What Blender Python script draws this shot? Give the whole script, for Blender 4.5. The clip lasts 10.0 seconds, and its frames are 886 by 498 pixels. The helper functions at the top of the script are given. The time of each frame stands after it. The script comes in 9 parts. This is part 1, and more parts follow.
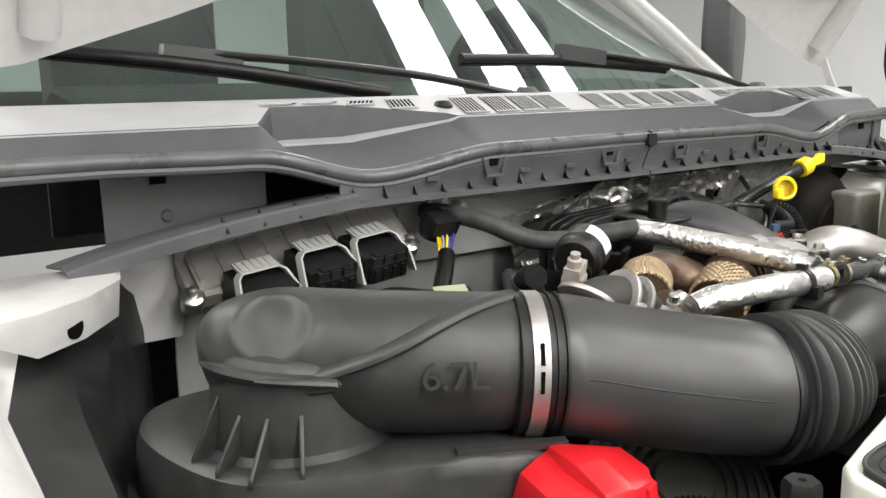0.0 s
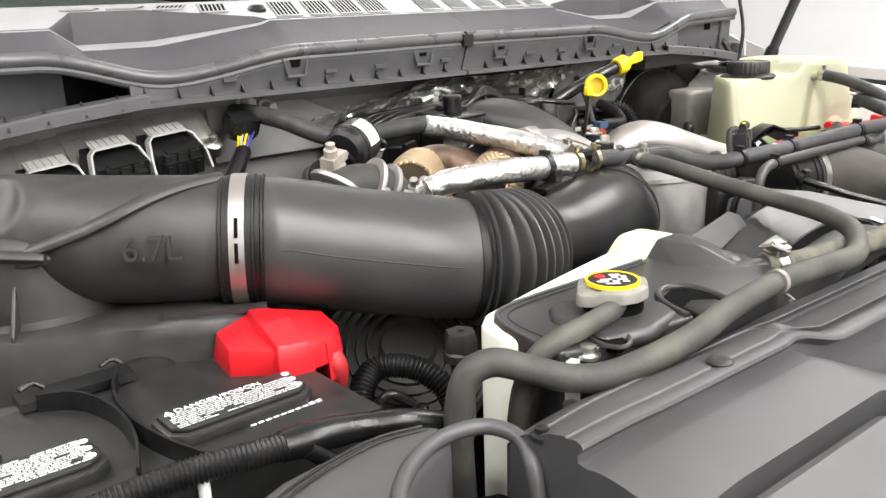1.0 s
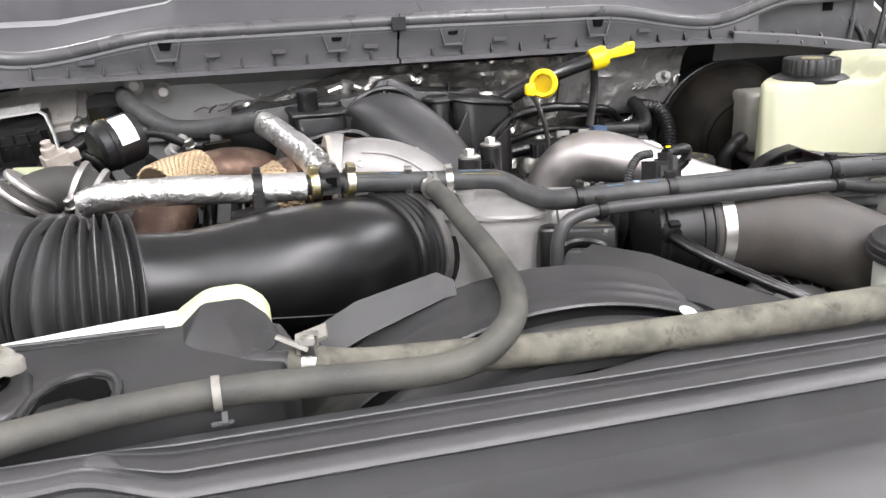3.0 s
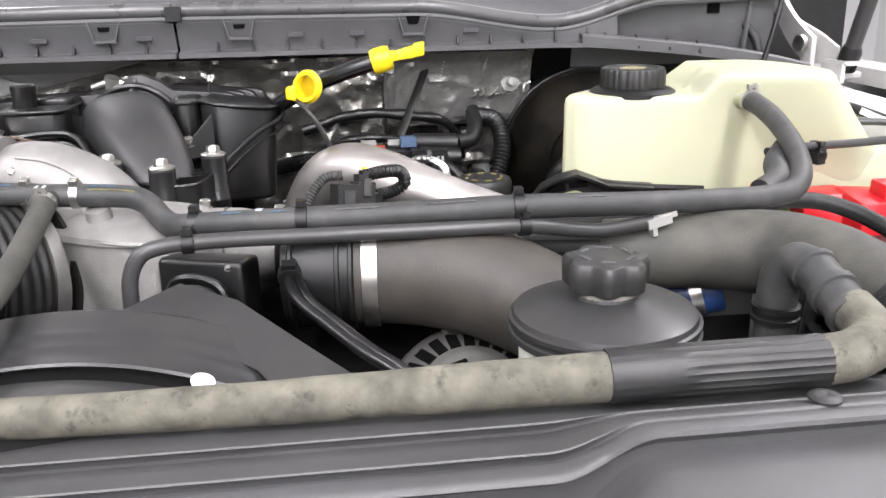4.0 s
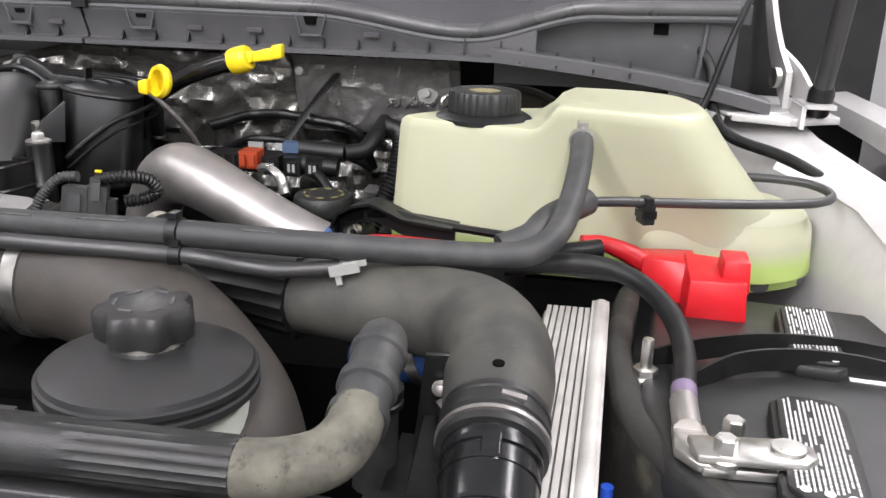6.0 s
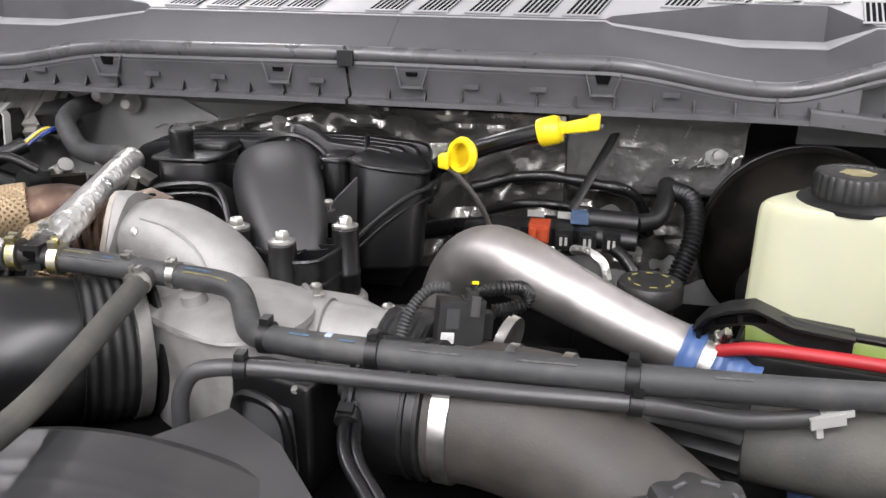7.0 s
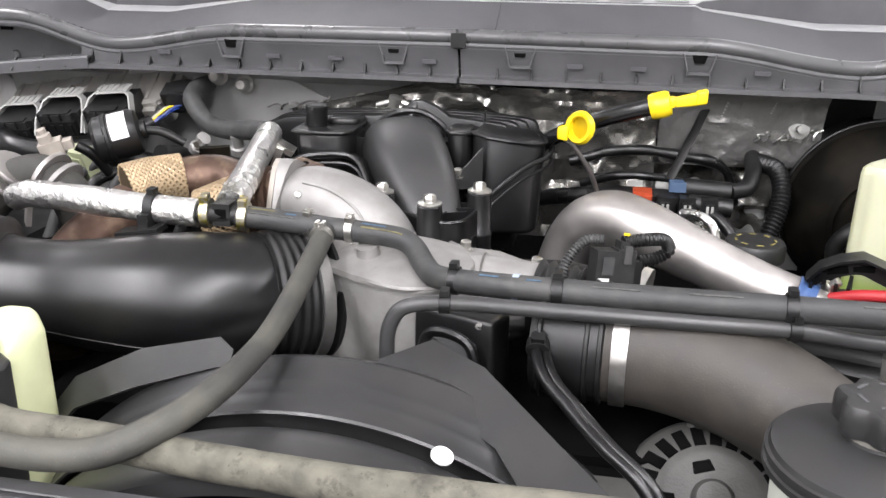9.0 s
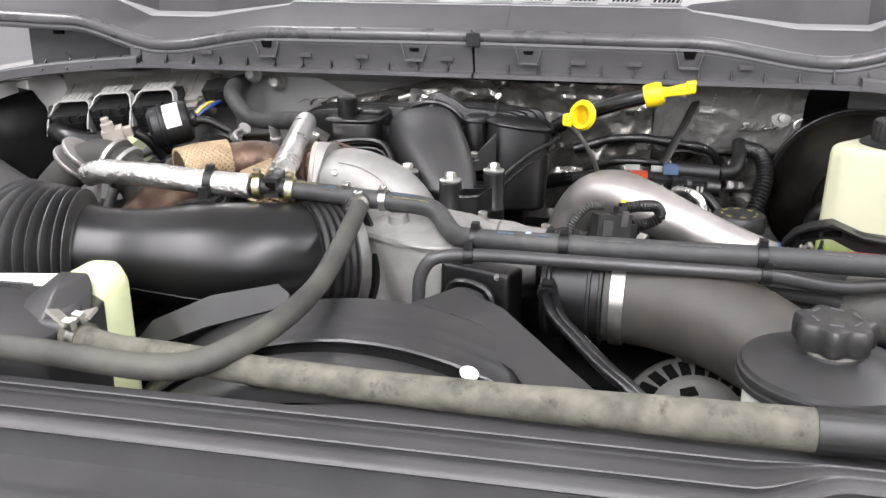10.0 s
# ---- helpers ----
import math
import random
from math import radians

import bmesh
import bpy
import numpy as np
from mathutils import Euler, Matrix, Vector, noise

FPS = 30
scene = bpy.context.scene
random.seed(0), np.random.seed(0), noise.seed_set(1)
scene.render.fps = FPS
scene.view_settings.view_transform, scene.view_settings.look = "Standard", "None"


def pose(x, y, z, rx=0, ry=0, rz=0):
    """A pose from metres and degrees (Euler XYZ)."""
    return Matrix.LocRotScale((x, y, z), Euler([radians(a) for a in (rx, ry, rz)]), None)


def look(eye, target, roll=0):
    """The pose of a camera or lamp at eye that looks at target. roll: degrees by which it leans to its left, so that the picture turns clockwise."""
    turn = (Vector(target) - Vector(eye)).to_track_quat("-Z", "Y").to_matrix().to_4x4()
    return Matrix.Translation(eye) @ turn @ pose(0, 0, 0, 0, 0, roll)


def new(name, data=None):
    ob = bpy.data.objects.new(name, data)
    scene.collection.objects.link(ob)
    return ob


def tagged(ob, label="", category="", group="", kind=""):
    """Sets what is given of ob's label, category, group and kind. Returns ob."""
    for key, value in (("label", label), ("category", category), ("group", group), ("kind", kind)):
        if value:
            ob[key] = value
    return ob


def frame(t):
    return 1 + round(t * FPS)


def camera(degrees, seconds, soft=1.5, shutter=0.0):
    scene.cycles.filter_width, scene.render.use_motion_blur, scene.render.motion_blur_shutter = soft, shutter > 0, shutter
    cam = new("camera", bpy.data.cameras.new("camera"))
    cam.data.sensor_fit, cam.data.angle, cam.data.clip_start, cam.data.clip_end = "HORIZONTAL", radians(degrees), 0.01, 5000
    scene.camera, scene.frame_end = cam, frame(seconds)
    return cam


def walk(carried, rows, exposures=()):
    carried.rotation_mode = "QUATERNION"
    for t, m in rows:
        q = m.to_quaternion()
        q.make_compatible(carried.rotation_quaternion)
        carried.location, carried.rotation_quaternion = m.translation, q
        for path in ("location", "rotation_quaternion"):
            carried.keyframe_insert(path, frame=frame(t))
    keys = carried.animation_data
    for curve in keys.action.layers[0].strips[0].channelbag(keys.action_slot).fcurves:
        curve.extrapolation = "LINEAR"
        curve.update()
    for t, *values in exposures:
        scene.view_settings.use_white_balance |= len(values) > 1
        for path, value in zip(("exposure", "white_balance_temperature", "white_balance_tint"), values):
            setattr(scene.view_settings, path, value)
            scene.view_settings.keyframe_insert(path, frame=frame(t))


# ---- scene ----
# ---- camera ----
cam = camera(54.1, 10.0)
PATH = [
    (0, (-1.214, -0.023, 1.484), (-0.033, 1.549, 1.119), -1.2),
    (0.5, (-1.154, -0.171, 1.459), (0.058, 1.351, 0.994), -1.7),
    (1, (-1.066, -0.253, 1.458), (0.14, 1.245, 0.909), -2.1),
    (1.5, (-0.923, -0.278, 1.473), (0.169, 1.299, 0.905), -3.2),
    (2, (-0.754, -0.3, 1.467), (0.155, 1.386, 0.891), -3.8),
    (2.2, (-0.667, -0.318, 1.465), (0.15, 1.412, 0.88), -3.7),
    (3.3, (-0.119, -0.42, 1.454), (0.248, 1.453, 0.854), -1.8),
    (3.5, (0.0, -0.386, 1.452), (0.324, 1.494, 0.852), -1.6),
    (4, (0.222, -0.337, 1.434), (0.45, 1.557, 0.832), -1.1),
    (4.5, (0.439, -0.314, 1.428), (0.433, 1.595, 0.831), -0.6),
    (5, (0.619, -0.287, 1.429), (0.432, 1.611, 0.828), -0.1),
    (5.2, (0.674, -0.269, 1.43), (0.461, 1.627, 0.829), 0.9),
    (5.75, (0.735, -0.243, 1.441), (0.486, 1.643, 0.8305), 1.7),
    (6.3, (0.637, -0.225, 1.458), (0.356, 1.654, 0.834), 1.7),
    (6.5, (0.569, -0.217, 1.466), (0.266, 1.661, 0.847), 1.3),
    (7, (0.356, -0.163, 1.525), (0.0, 1.695, 0.877), 0.8),
    (7.5, (0.287, -0.124, 1.53), (-0.076, 1.728, 0.867), 0.6),
    (8, (0.253, -0.139, 1.535), (-0.108, 1.714, 0.875), 0.4),
    (8.5, (0.193, -0.212, 1.539), (-0.157, 1.644, 0.882), 0.7),
    (9, (0.215, -0.299, 1.518), (-0.125, 1.558, 0.858), 0.8),
    (9.5, (0.211, -0.375, 1.522), (-0.131, 1.482, 0.862), 0.7),
    (10, (0.222, -0.448, 1.511), (-0.129, 1.416, 0.878), 0.5),
]
walk(cam, [(t, look(eye, target, roll)) for t, eye, target, roll in PATH], exposures=[(0.0, -0.07, 6550, 9), (0.6, 0.36, 6600, 11), (1.1, 0.37, 6520, 12), (2.0, 0.22, 6400, 12), (3.4, 0.38, 6300, 16), (5.2, 0.42, 6300, 16), (5.9, -0.02, 6300, 16), (6.3, -0.15, 6300, 16), (6.8, -0.08, 6300, 16), (7.4, 0.27, 6300, 15), (10.0, 0.28, 6300, 15)])

# ---- light: a white garage with ceiling tubes ----
world = bpy.data.worlds.new("garage_air")
world.use_nodes = True
world.node_tree.nodes["Background"].inputs[0].default_value = (0.95, 0.98, 1.0, 1)
world.node_tree.nodes["Background"].inputs[1].default_value = 0.05
scene.world = world


def area(name, eye, target, sx, sy, power, colour=(1.0, 0.985, 0.96)):
    lamp = bpy.data.lights.new(name, "AREA")
    lamp.shape, lamp.size, lamp.size_y, lamp.energy, lamp.color = "RECTANGLE", sx, sy, power, colour
    ob = new(name, lamp)
    ob.matrix_world = look(eye, target)
    return ob


TUBES = [(-1.2, -4.0, 135), (1.2, -4.0, 140), (-0.85, -1.6, 95), (0.95, -1.6, 95), (-2.4, 0.7, 75), (2.4, 0.7, 90), (-1.4, 3.2, 60), (1.15, 2.9, 22), (1.75, 2.9, 22), (2.35, 2.9, 22)]
for lx, ly, watts in TUBES:
    area("tube_lamp", (lx, ly, 3.27), (lx, ly, 0), 0.35, 2.4, watts)


# ---- mesh helpers ----
def grow(bm, verts, faces):
    vs = [bm.verts.new(v) for v in verts]
    for f in faces:
        try:
            bm.faces.new([vs[i] for i in f])
        except ValueError:
            pass
    return bm


def merged(*bms):
    out = bmesh.new()
    for b in bms:
        b.verts.index_update()
        grow(out, [v.co.copy() for v in b.verts], [[v.index for v in f.verts] for f in b.faces])
        b.free()
    return out


def moved(bm, m):
    bmesh.ops.transform(bm, matrix=m, verts=bm.verts)
    return bm


def rounded(bm, size, seg=2, angle=30):
    edges = [e for e in bm.edges if len(e.link_faces) == 2 and e.calc_face_angle(0) > radians(angle)]
    if size > 0 and edges:
        bmesh.ops.bevel(bm, geom=edges, offset=size, segments=seg, profile=0.5, affect="EDGES", clamp_overlap=True)
    return bm


def box(x0, x1, y0, y1, z0, z1, bev=0.003, seg=2, m=None):
    bm = bmesh.new()
    v = [(x, y, z) for z in (z0, z1) for y in (y0, y1) for x in (x0, x1)]
    grow(bm, v, [(0, 2, 3, 1), (4, 5, 7, 6), (0, 1, 5, 4), (2, 6, 7, 3), (0, 4, 6, 2), (1, 3, 7, 5)])
    rounded(bm, bev, seg)
    return moved(bm, m) if m else bm


def slab(outline, z0, z1, bev=0.003, seg=2, m=None, taper=1.0):
    """An outline in x and y, raised from z0 to z1."""
    n = len(outline)
    cx, cy = sum(p[0] for p in outline) / n, sum(p[1] for p in outline) / n
    bm = bmesh.new()
    v = [(x, y, z0) for x, y in outline] + [(cx + (x - cx) * taper, cy + (y - cy) * taper, z1) for x, y in outline]
    grow(bm, v, [list(range(n))[::-1], [n + i for i in range(n)]] + [(i, (i + 1) % n, n + (i + 1) % n, n + i) for i in range(n)])
    bmesh.ops.recalc_face_normals(bm, faces=bm.faces)
    rounded(bm, bev, seg)
    return moved(bm, m) if m else bm


def loft(rings, closed=True, caps=True):
    """Faces between rings of equally many points."""
    n = len(rings[0])
    bm = bmesh.new()
    v = [p for r in rings for p in r]
    f = [(k * n + i, k * n + (i + 1) % n, (k + 1) * n + (i + 1) % n, (k + 1) * n + i) for k in range(len(rings) - 1) for i in range(n if closed else n - 1)]
    if caps and closed:
        f += [list(range(n))[::-1], [(len(rings) - 1) * n + i for i in range(n)]]
    grow(bm, v, f)
    bmesh.ops.recalc_face_normals(bm, faces=bm.faces)
    return bm


def lathe(profile, m=None, seg=32):
    """A profile of (radius, height) turned round the z axis; m lays it into place."""
    rings = [[(r * math.cos(2 * math.pi * i / seg), r * math.sin(2 * math.pi * i / seg), z) for i in range(seg)] for r, z in profile]
    bm = loft(rings)
    return moved(bm, m) if m else bm


def aim(place, way, spin=0.0):
    """A pose at a place whose z axis points along way."""
    return Matrix.Translation(place) @ Vector(way).to_track_quat("Z", "Y").to_matrix().to_4x4() @ pose(0, 0, 0, 0, 0, spin)


def smooth_path(pts, sub=6):
    """A centripetal curve through the points; what follows x, y, z in a point (a radius) is carried along."""
    p = [np.array(q, float) for q in pts]
    p = [2 * p[0] - p[1]] + p + [2 * p[-1] - p[-2]]
    out = []
    for a, b, c, d in zip(p, p[1:], p[2:], p[3:]):
        t1 = max(np.linalg.norm((b - a)[:3]), 1e-5) ** 0.5
        t2 = t1 + max(np.linalg.norm((c - b)[:3]), 1e-5) ** 0.5
        t3 = t2 + max(np.linalg.norm((d - c)[:3]), 1e-5) ** 0.5
        for k in range(sub):
            t = t1 + (t2 - t1) * k / sub
            a1, a2, a3 = a * (t1 - t) / t1 + b * t / t1, b * (t2 - t) / (t2 - t1) + c * (t - t1) / (t2 - t1), c * (t3 - t) / (t3 - t2) + d * (t - t2) / (t3 - t2)
            b1, b2 = a1 * (t2 - t) / t2 + a2 * t / t2, a2 * (t3 - t) / (t3 - t1) + a3 * (t - t1) / (t3 - t1)
            out.append(b1 * (t2 - t) / (t2 - t1) + b2 * (t - t1) / (t2 - t1))
    return out + [p[-2]]


def frames_along(line):
    """Right and up for each point of a line, without twist."""
    ways = [Vector((line[min(i + 1, len(line) - 1)] - line[max(i - 1, 0)])[:3]).normalized() for i in range(len(line))]
    side = ways[0].cross(Vector((0, 0, 1)) if abs(ways[0].z) < 0.9 else Vector((0, 1, 0))).normalized()
    out = []
    for w in ways:
        side = (side - w * side.dot(w)).normalized()
        out.append((w, side, side.cross(w)))
    return out


def sweep(pts, r=0.01, seg=14, sub=6, flat=1.0, rough=0.0, wall=0.0):
    """A round hose along the points; a fourth number in a point is its own radius. flat squeezes it upright, rough dents it, wall opens its ends."""
    line = smooth_path([(*q, r) if len(q) == 3 else q for q in pts], sub)
    rings = []
    for k, (q, (w, a, b)) in enumerate(zip(line, frames_along(line))):
        c = Vector(q[:3])
        ring = []
        for i in range(seg):
            t = 2 * math.pi * i / seg
            d = a * math.cos(t) + b * math.sin(t) * flat
            k2 = 1 + rough * noise.noise((c + d * q[3]) * (0.35 / q[3])) if rough else 1
            ring.append(c + d * q[3] * k2)
        rings.append(ring)
    if wall:
        for end in (0, -1):
            q, (w, a, b) = line[end], frames_along(line)[end]
            c, s = Vector(q[:3]), 1 if end == 0 else -1
            inner = [[c + w * s * dz + (a * math.cos(2 * math.pi * i / seg) + b * math.sin(2 * math.pi * i / seg)) * (q[3] - wall) for i in range(seg)] for dz in (0, 0.02)]
            rings = inner[::-1] + rings if end == 0 else rings + inner
    return loft(rings)


def ribbed(pts, r, pitch, depth, seg=20, sub=8, sharp=1.0):
    """A convoluted tube: the radius swells and shrinks along its way."""
    line = smooth_path([(*q, r) if len(q) == 3 else q for q in pts], 24)
    dist = [0.0]
    for a, b in zip(line, line[1:]):
        dist.append(dist[-1] + float(np.linalg.norm((b - a)[:3])))
    count = max(2, int(dist[-1] / pitch * sub))
    dense = []
    for k in range(count + 1):
        s = dist[-1] * k / count
        j = min(np.searchsorted(dist, s), len(dist) - 1)
        j = max(j, 1)
        f = (s - dist[j - 1]) / max(dist[j] - dist[j - 1], 1e-9)
        q = line[j - 1] * (1 - f) + line[j] * f
        wave = math.cos(2 * math.pi * s / pitch)
        q[3] = q[3] + depth * math.copysign(abs(wave) ** (1 / sharp), wave)
        dense.append(q)
    rings = []
    for q, (w, a, b) in zip(dense, frames_along(dense)):
        rings.append([Vector(q[:3]) + (a * math.cos(2 * math.pi * i / seg) + b * math.sin(2 * math.pi * i / seg)) * q[3] for i in range(seg)])
    return loft(rings)


def flat_strip(pts, height, thickness):
    """An upright band along the points."""
    line = smooth_path(pts, 6)
    rings = []
    for q, (w, a, b) in zip(line, frames_along(line)):
        c, s = Vector(q[:3]), a * (thickness / 2)
        up = Vector((0, 0, height / 2))
        rings.append([c - s - up, c + s - up, c + s + up, c - s + up])
    return loft(rings)


def oblong(pts, wide, tall, lean=0.0, square=2.6, seg=36, sub=6):
    """A duct with a squarish section along the points; a fourth number scales the section, lean turns it."""
    line = smooth_path([(*q, 1.0) if len(q) == 3 else q for q in pts], sub)
    rings = []
    for q, (w, a, b) in zip(line, frames_along(line)):
        ring = []
        for i in range(seg):
            t = 2 * math.pi * i / seg
            c, d = math.cos(t), math.sin(t)
            r = (abs(c) ** square + abs(d) ** square) ** (-1 / square) * q[3]
            u, v = wide * c * r, tall * d * r
            x, y = u * math.cos(lean) - v * math.sin(lean), u * math.sin(lean) + v * math.cos(lean)
            ring.append(Vector(q[:3]) + a * x + b * y)
        rings.append(ring)
    return loft(rings)


def as_object(name, bm, mat, sharp=38):
    data = bpy.data.meshes.new(name)
    bm.to_mesh(data)
    bm.free()
    data.materials.append(mat)
    data.polygons.foreach_set("use_smooth", [True] * len(data.polygons))
    data.set_sharp_from_angle(angle=radians(sharp))
    return new(name, data)


SHIFTS = {}  # how far a whole thing sits from the numbers that its parts are written in


def root(name, place, label, category, group="", kind="", shift=(0, 0, 0)):
    ob = new(name)
    ob.empty_display_size = 0.02
    ob.location = Vector(place) + Vector(shift)
    SHIFTS[ob.name] = Vector(shift)
    return tagged(ob, label, category, group, kind)


def hull(points, bev=0.004, seg=3, m=None):
    """A faceted block: the hull of its corners, with rounded edges."""
    bm = bmesh.new()
    for p in points:
        bm.verts.new(p)
    got = bmesh.ops.convex_hull(bm, input=bm.verts)
    bmesh.ops.delete(bm, geom=list({v for v in got["geom_interior"] + got["geom_unused"] if isinstance(v, bmesh.types.BMVert)}), context="VERTS")
    bmesh.ops.dissolve_limit(bm, angle_limit=radians(2), verts=bm.verts, edges=bm.edges)
    rounded(bm, bev, seg, 12)
    return moved(bm, m) if m else bm


def ribbon(pts, width, thickness, m=None):
    """A flat band that follows the points; width is the vector across it."""
    w = Vector(width) / 2
    rings = []
    for i, q in enumerate(pts):
        a, b = Vector(pts[max(i - 1, 0)]), Vector(pts[min(i + 1, len(pts) - 1)])
        n = (b - a).cross(w).normalized() * (thickness / 2)
        c = Vector(q)
        rings.append([c - w - n, c + w - n, c + w + n, c - w + n])
    bm = loft(rings)
    return moved(bm, m) if m else bm


def part(name, bm, mat, parent, label="", sharp=38):
    """A mesh in world places, as a part of a thing (an Empty or a mesh) or of a part."""
    ob = as_object(name, bm, mat, sharp)
    ob.parent = parent
    if parent.parent is None:
        ob.matrix_parent_inverse = Matrix.Translation(parent.location - SHIFTS.get(parent.name, Vector())).inverted()
    if label:
        ob["label"] = label
    return ob


def thing(name, bm, mat, label, category, group="", kind="", sharp=38, shift=(0, 0, 0)):
    ob = as_object(name, bm, mat, sharp)
    ob.location, SHIFTS[ob.name] = shift, Vector(shift)
    return tagged(ob, label, category, group, kind)


# ---- materials ----
def material(name, colour, rough=0.5, metal=0.0, vary=0.15, grain=300.0, bump=0.15, blotch=25.0, spec=0.5, second=None, amount=0.5, rvary=0.1, deep=0.0006, coat=0.0, soft=0.065, specks=None, stain=None):
    """A surface with fine grain, broad blotches, an optional second colour that comes through in patches, and relief."""
    mat = bpy.data.materials.new(name)
    mat.use_nodes = True
    nt = mat.node_tree
    b = nt.nodes["Principled BSDF"]
    co = nt.nodes.new("ShaderNodeTexCoord")
    fine, broad = nt.nodes.new("ShaderNodeTexNoise"), nt.nodes.new("ShaderNodeTexNoise")
    for n, s, d in ((fine, grain, 3.0), (broad, blotch, 4.0)):
        n.inputs["Scale"].default_value, n.inputs["Detail"].default_value = s, d
        nt.links.new(co.outputs["Object"], n.inputs["Vector"])
    ramp = nt.nodes.new("ShaderNodeValToRGB")
    c = Vector(colour)
    ramp.color_ramp.elements[0].position, ramp.color_ramp.elements[1].position = 0.3, 0.7
    ramp.color_ramp.elements[0].color = (*(c * (1 - vary)), 1)
    ramp.color_ramp.elements[1].color = (*(c * (1 + vary)), 1)
    nt.links.new(broad.outputs["Fac"], ramp.inputs["Fac"])
    out = ramp.outputs["Color"]
    if second:
        patch = nt.nodes.new("ShaderNodeTexNoise")
        patch.inputs["Scale"].default_value, patch.inputs["Detail"].default_value = blotch * 1.7, 7.0
        nt.links.new(co.outputs["Object"], patch.inputs["Vector"])
        lift = nt.nodes.new("ShaderNodeMapRange")
        lift.inputs["From Min"].default_value, lift.inputs["From Max"].default_value = 0.685 - soft - 0.3 * amount, 0.685 + soft - 0.3 * amount
        nt.links.new(patch.outputs["Fac"], lift.inputs["Value"])
        mix = nt.nodes.new("ShaderNodeMix")
        mix.data_type = "RGBA"
        nt.links.new(lift.outputs["Result"], mix.inputs["Factor"])
        nt.links.new(out, mix.inputs[6])
        mix.inputs[7].default_value = (*second, 1)
        out = mix.outputs[2]
    if specks:  # dust grains and dirt spots
        spot, hit, mix = nt.nodes.new("ShaderNodeTexVoronoi"), nt.nodes.new("ShaderNodeMapRange"), nt.nodes.new("ShaderNodeMix")
        spot.inputs["Scale"].default_value = specks[1]
        nt.links.new(co.outputs["Object"], spot.inputs["Vector"])
        hit.inputs["From Min"].default_value, hit.inputs["From Max"].default_value = 0.10, 0.05
        nt.links.new(spot.outputs["Distance"], hit.inputs["Value"])
        mix.data_type = "RGBA"
        nt.links.new(hit.outputs["Result"], mix.inputs["Factor"])
        nt.links.new(out, mix.inputs[6])
        mix.inputs[7].default_value = (*specks[0], 1)
        out = mix.outputs[2]
    if stain:  # ragged patches of grime: colour, scale, how much of the surface
        patch, lift, mix = nt.nodes.new("ShaderNodeTexNoise"), nt.nodes.new("ShaderNodeMapRange"), nt.nodes.new("ShaderNodeMix")
        patch.inputs["Scale"].default_value, patch.inputs["Detail"].default_value, patch.inputs["Roughness"].default_value = stain[1], 9.0, 0.68
        nt.links.new(co.outputs["Object"], patch.inputs["Vector"])
        lift.inputs["From Min"].default_value, lift.inputs["From Max"].default_value = 0.62 - 0.3 * stain[2], 0.74 - 0.3 * stain[2]
        nt.links.new(patch.outputs["Fac"], lift.inputs["Value"])
        mix.data_type = "RGBA"
        nt.links.new(lift.outputs["Result"], mix.inputs["Factor"])
        nt.links.new(out, mix.inputs[6])
        mix.inputs[7].default_value = (*stain[0], 1)
        out = mix.outputs[2]
    nt.links.new(out, b.inputs["Base Color"])
    rr = nt.nodes.new("ShaderNodeMapRange")
    rr.inputs["To Min"].default_value, rr.inputs["To Max"].default_value = max(rough - rvary, 0.03), min(rough + rvary, 1.0)
    nt.links.new(broad.outputs["Fac"], rr.inputs["Value"])
    nt.links.new(rr.outputs["Result"], b.inputs["Roughness"])
    b.inputs["Metallic"].default_value = metal
    b.inputs["Specular IOR Level"].default_value = spec
    b.inputs["Coat Weight"].default_value = coat
    if bump:
        bp = nt.nodes.new("ShaderNodeBump")
        bp.inputs["Strength"].default_value, bp.inputs["Distance"].default_value = bump, deep
        nt.links.new(fine.outputs["Fac"], bp.inputs["Height"])
        nt.links.new(bp.outputs["Normal"], b.inputs["Normal"])
    return mat


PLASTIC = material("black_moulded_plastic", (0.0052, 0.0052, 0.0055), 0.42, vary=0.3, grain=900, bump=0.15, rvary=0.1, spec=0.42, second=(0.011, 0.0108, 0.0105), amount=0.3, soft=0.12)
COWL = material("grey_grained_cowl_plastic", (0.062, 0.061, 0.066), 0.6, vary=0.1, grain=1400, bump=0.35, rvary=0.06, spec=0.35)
SEALRUB = material("grey_sheen_seal_rubber", (0.078, 0.078, 0.08), 0.29, vary=0.15, grain=600, bump=0.15)
GLOSS = material("glossy_black_plastic", (0.007, 0.007, 0.0075), 0.24, vary=0.3, grain=500, bump=0.12, blotch=30, rvary=0.1)
# cowl plastic made paler to paint in the light on its top
COWLTOP = material("toplit_pale_cowl_plastic", (0.335, 0.335, 0.34), 0.45, vary=0.08, grain=1400, bump=0.35)
CLOSEOUT = material("dark_grey_closeout_plastic", (0.076, 0.076, 0.079), 0.5, vary=0.12, grain=900, bump=0.2)
DUCT = material("satin_black_duct", (0.036, 0.036, 0.0365), 0.37, vary=0.2, grain=600, bump=0.14, blotch=14, rvary=0.08, second=(0.036, 0.0355, 0.034), amount=0.3, soft=0.12, specks=((0.06, 0.058, 0.052), 260))
DULLCAST = material("dull_grey_casting", (0.15, 0.147, 0.14), 0.5, 0.6, vary=0.2, grain=420, bump=0.8, blotch=34)
BOXBLACK = material("matt_black_airbox_plastic", (0.0145, 0.0147, 0.0148), 0.44, vary=0.2, grain=900, bump=0.3, rvary=0.1, spec=0.5, second=(0.022, 0.0217, 0.0205), amount=0.3, soft=0.12, specks=((0.06, 0.058, 0.052), 320))
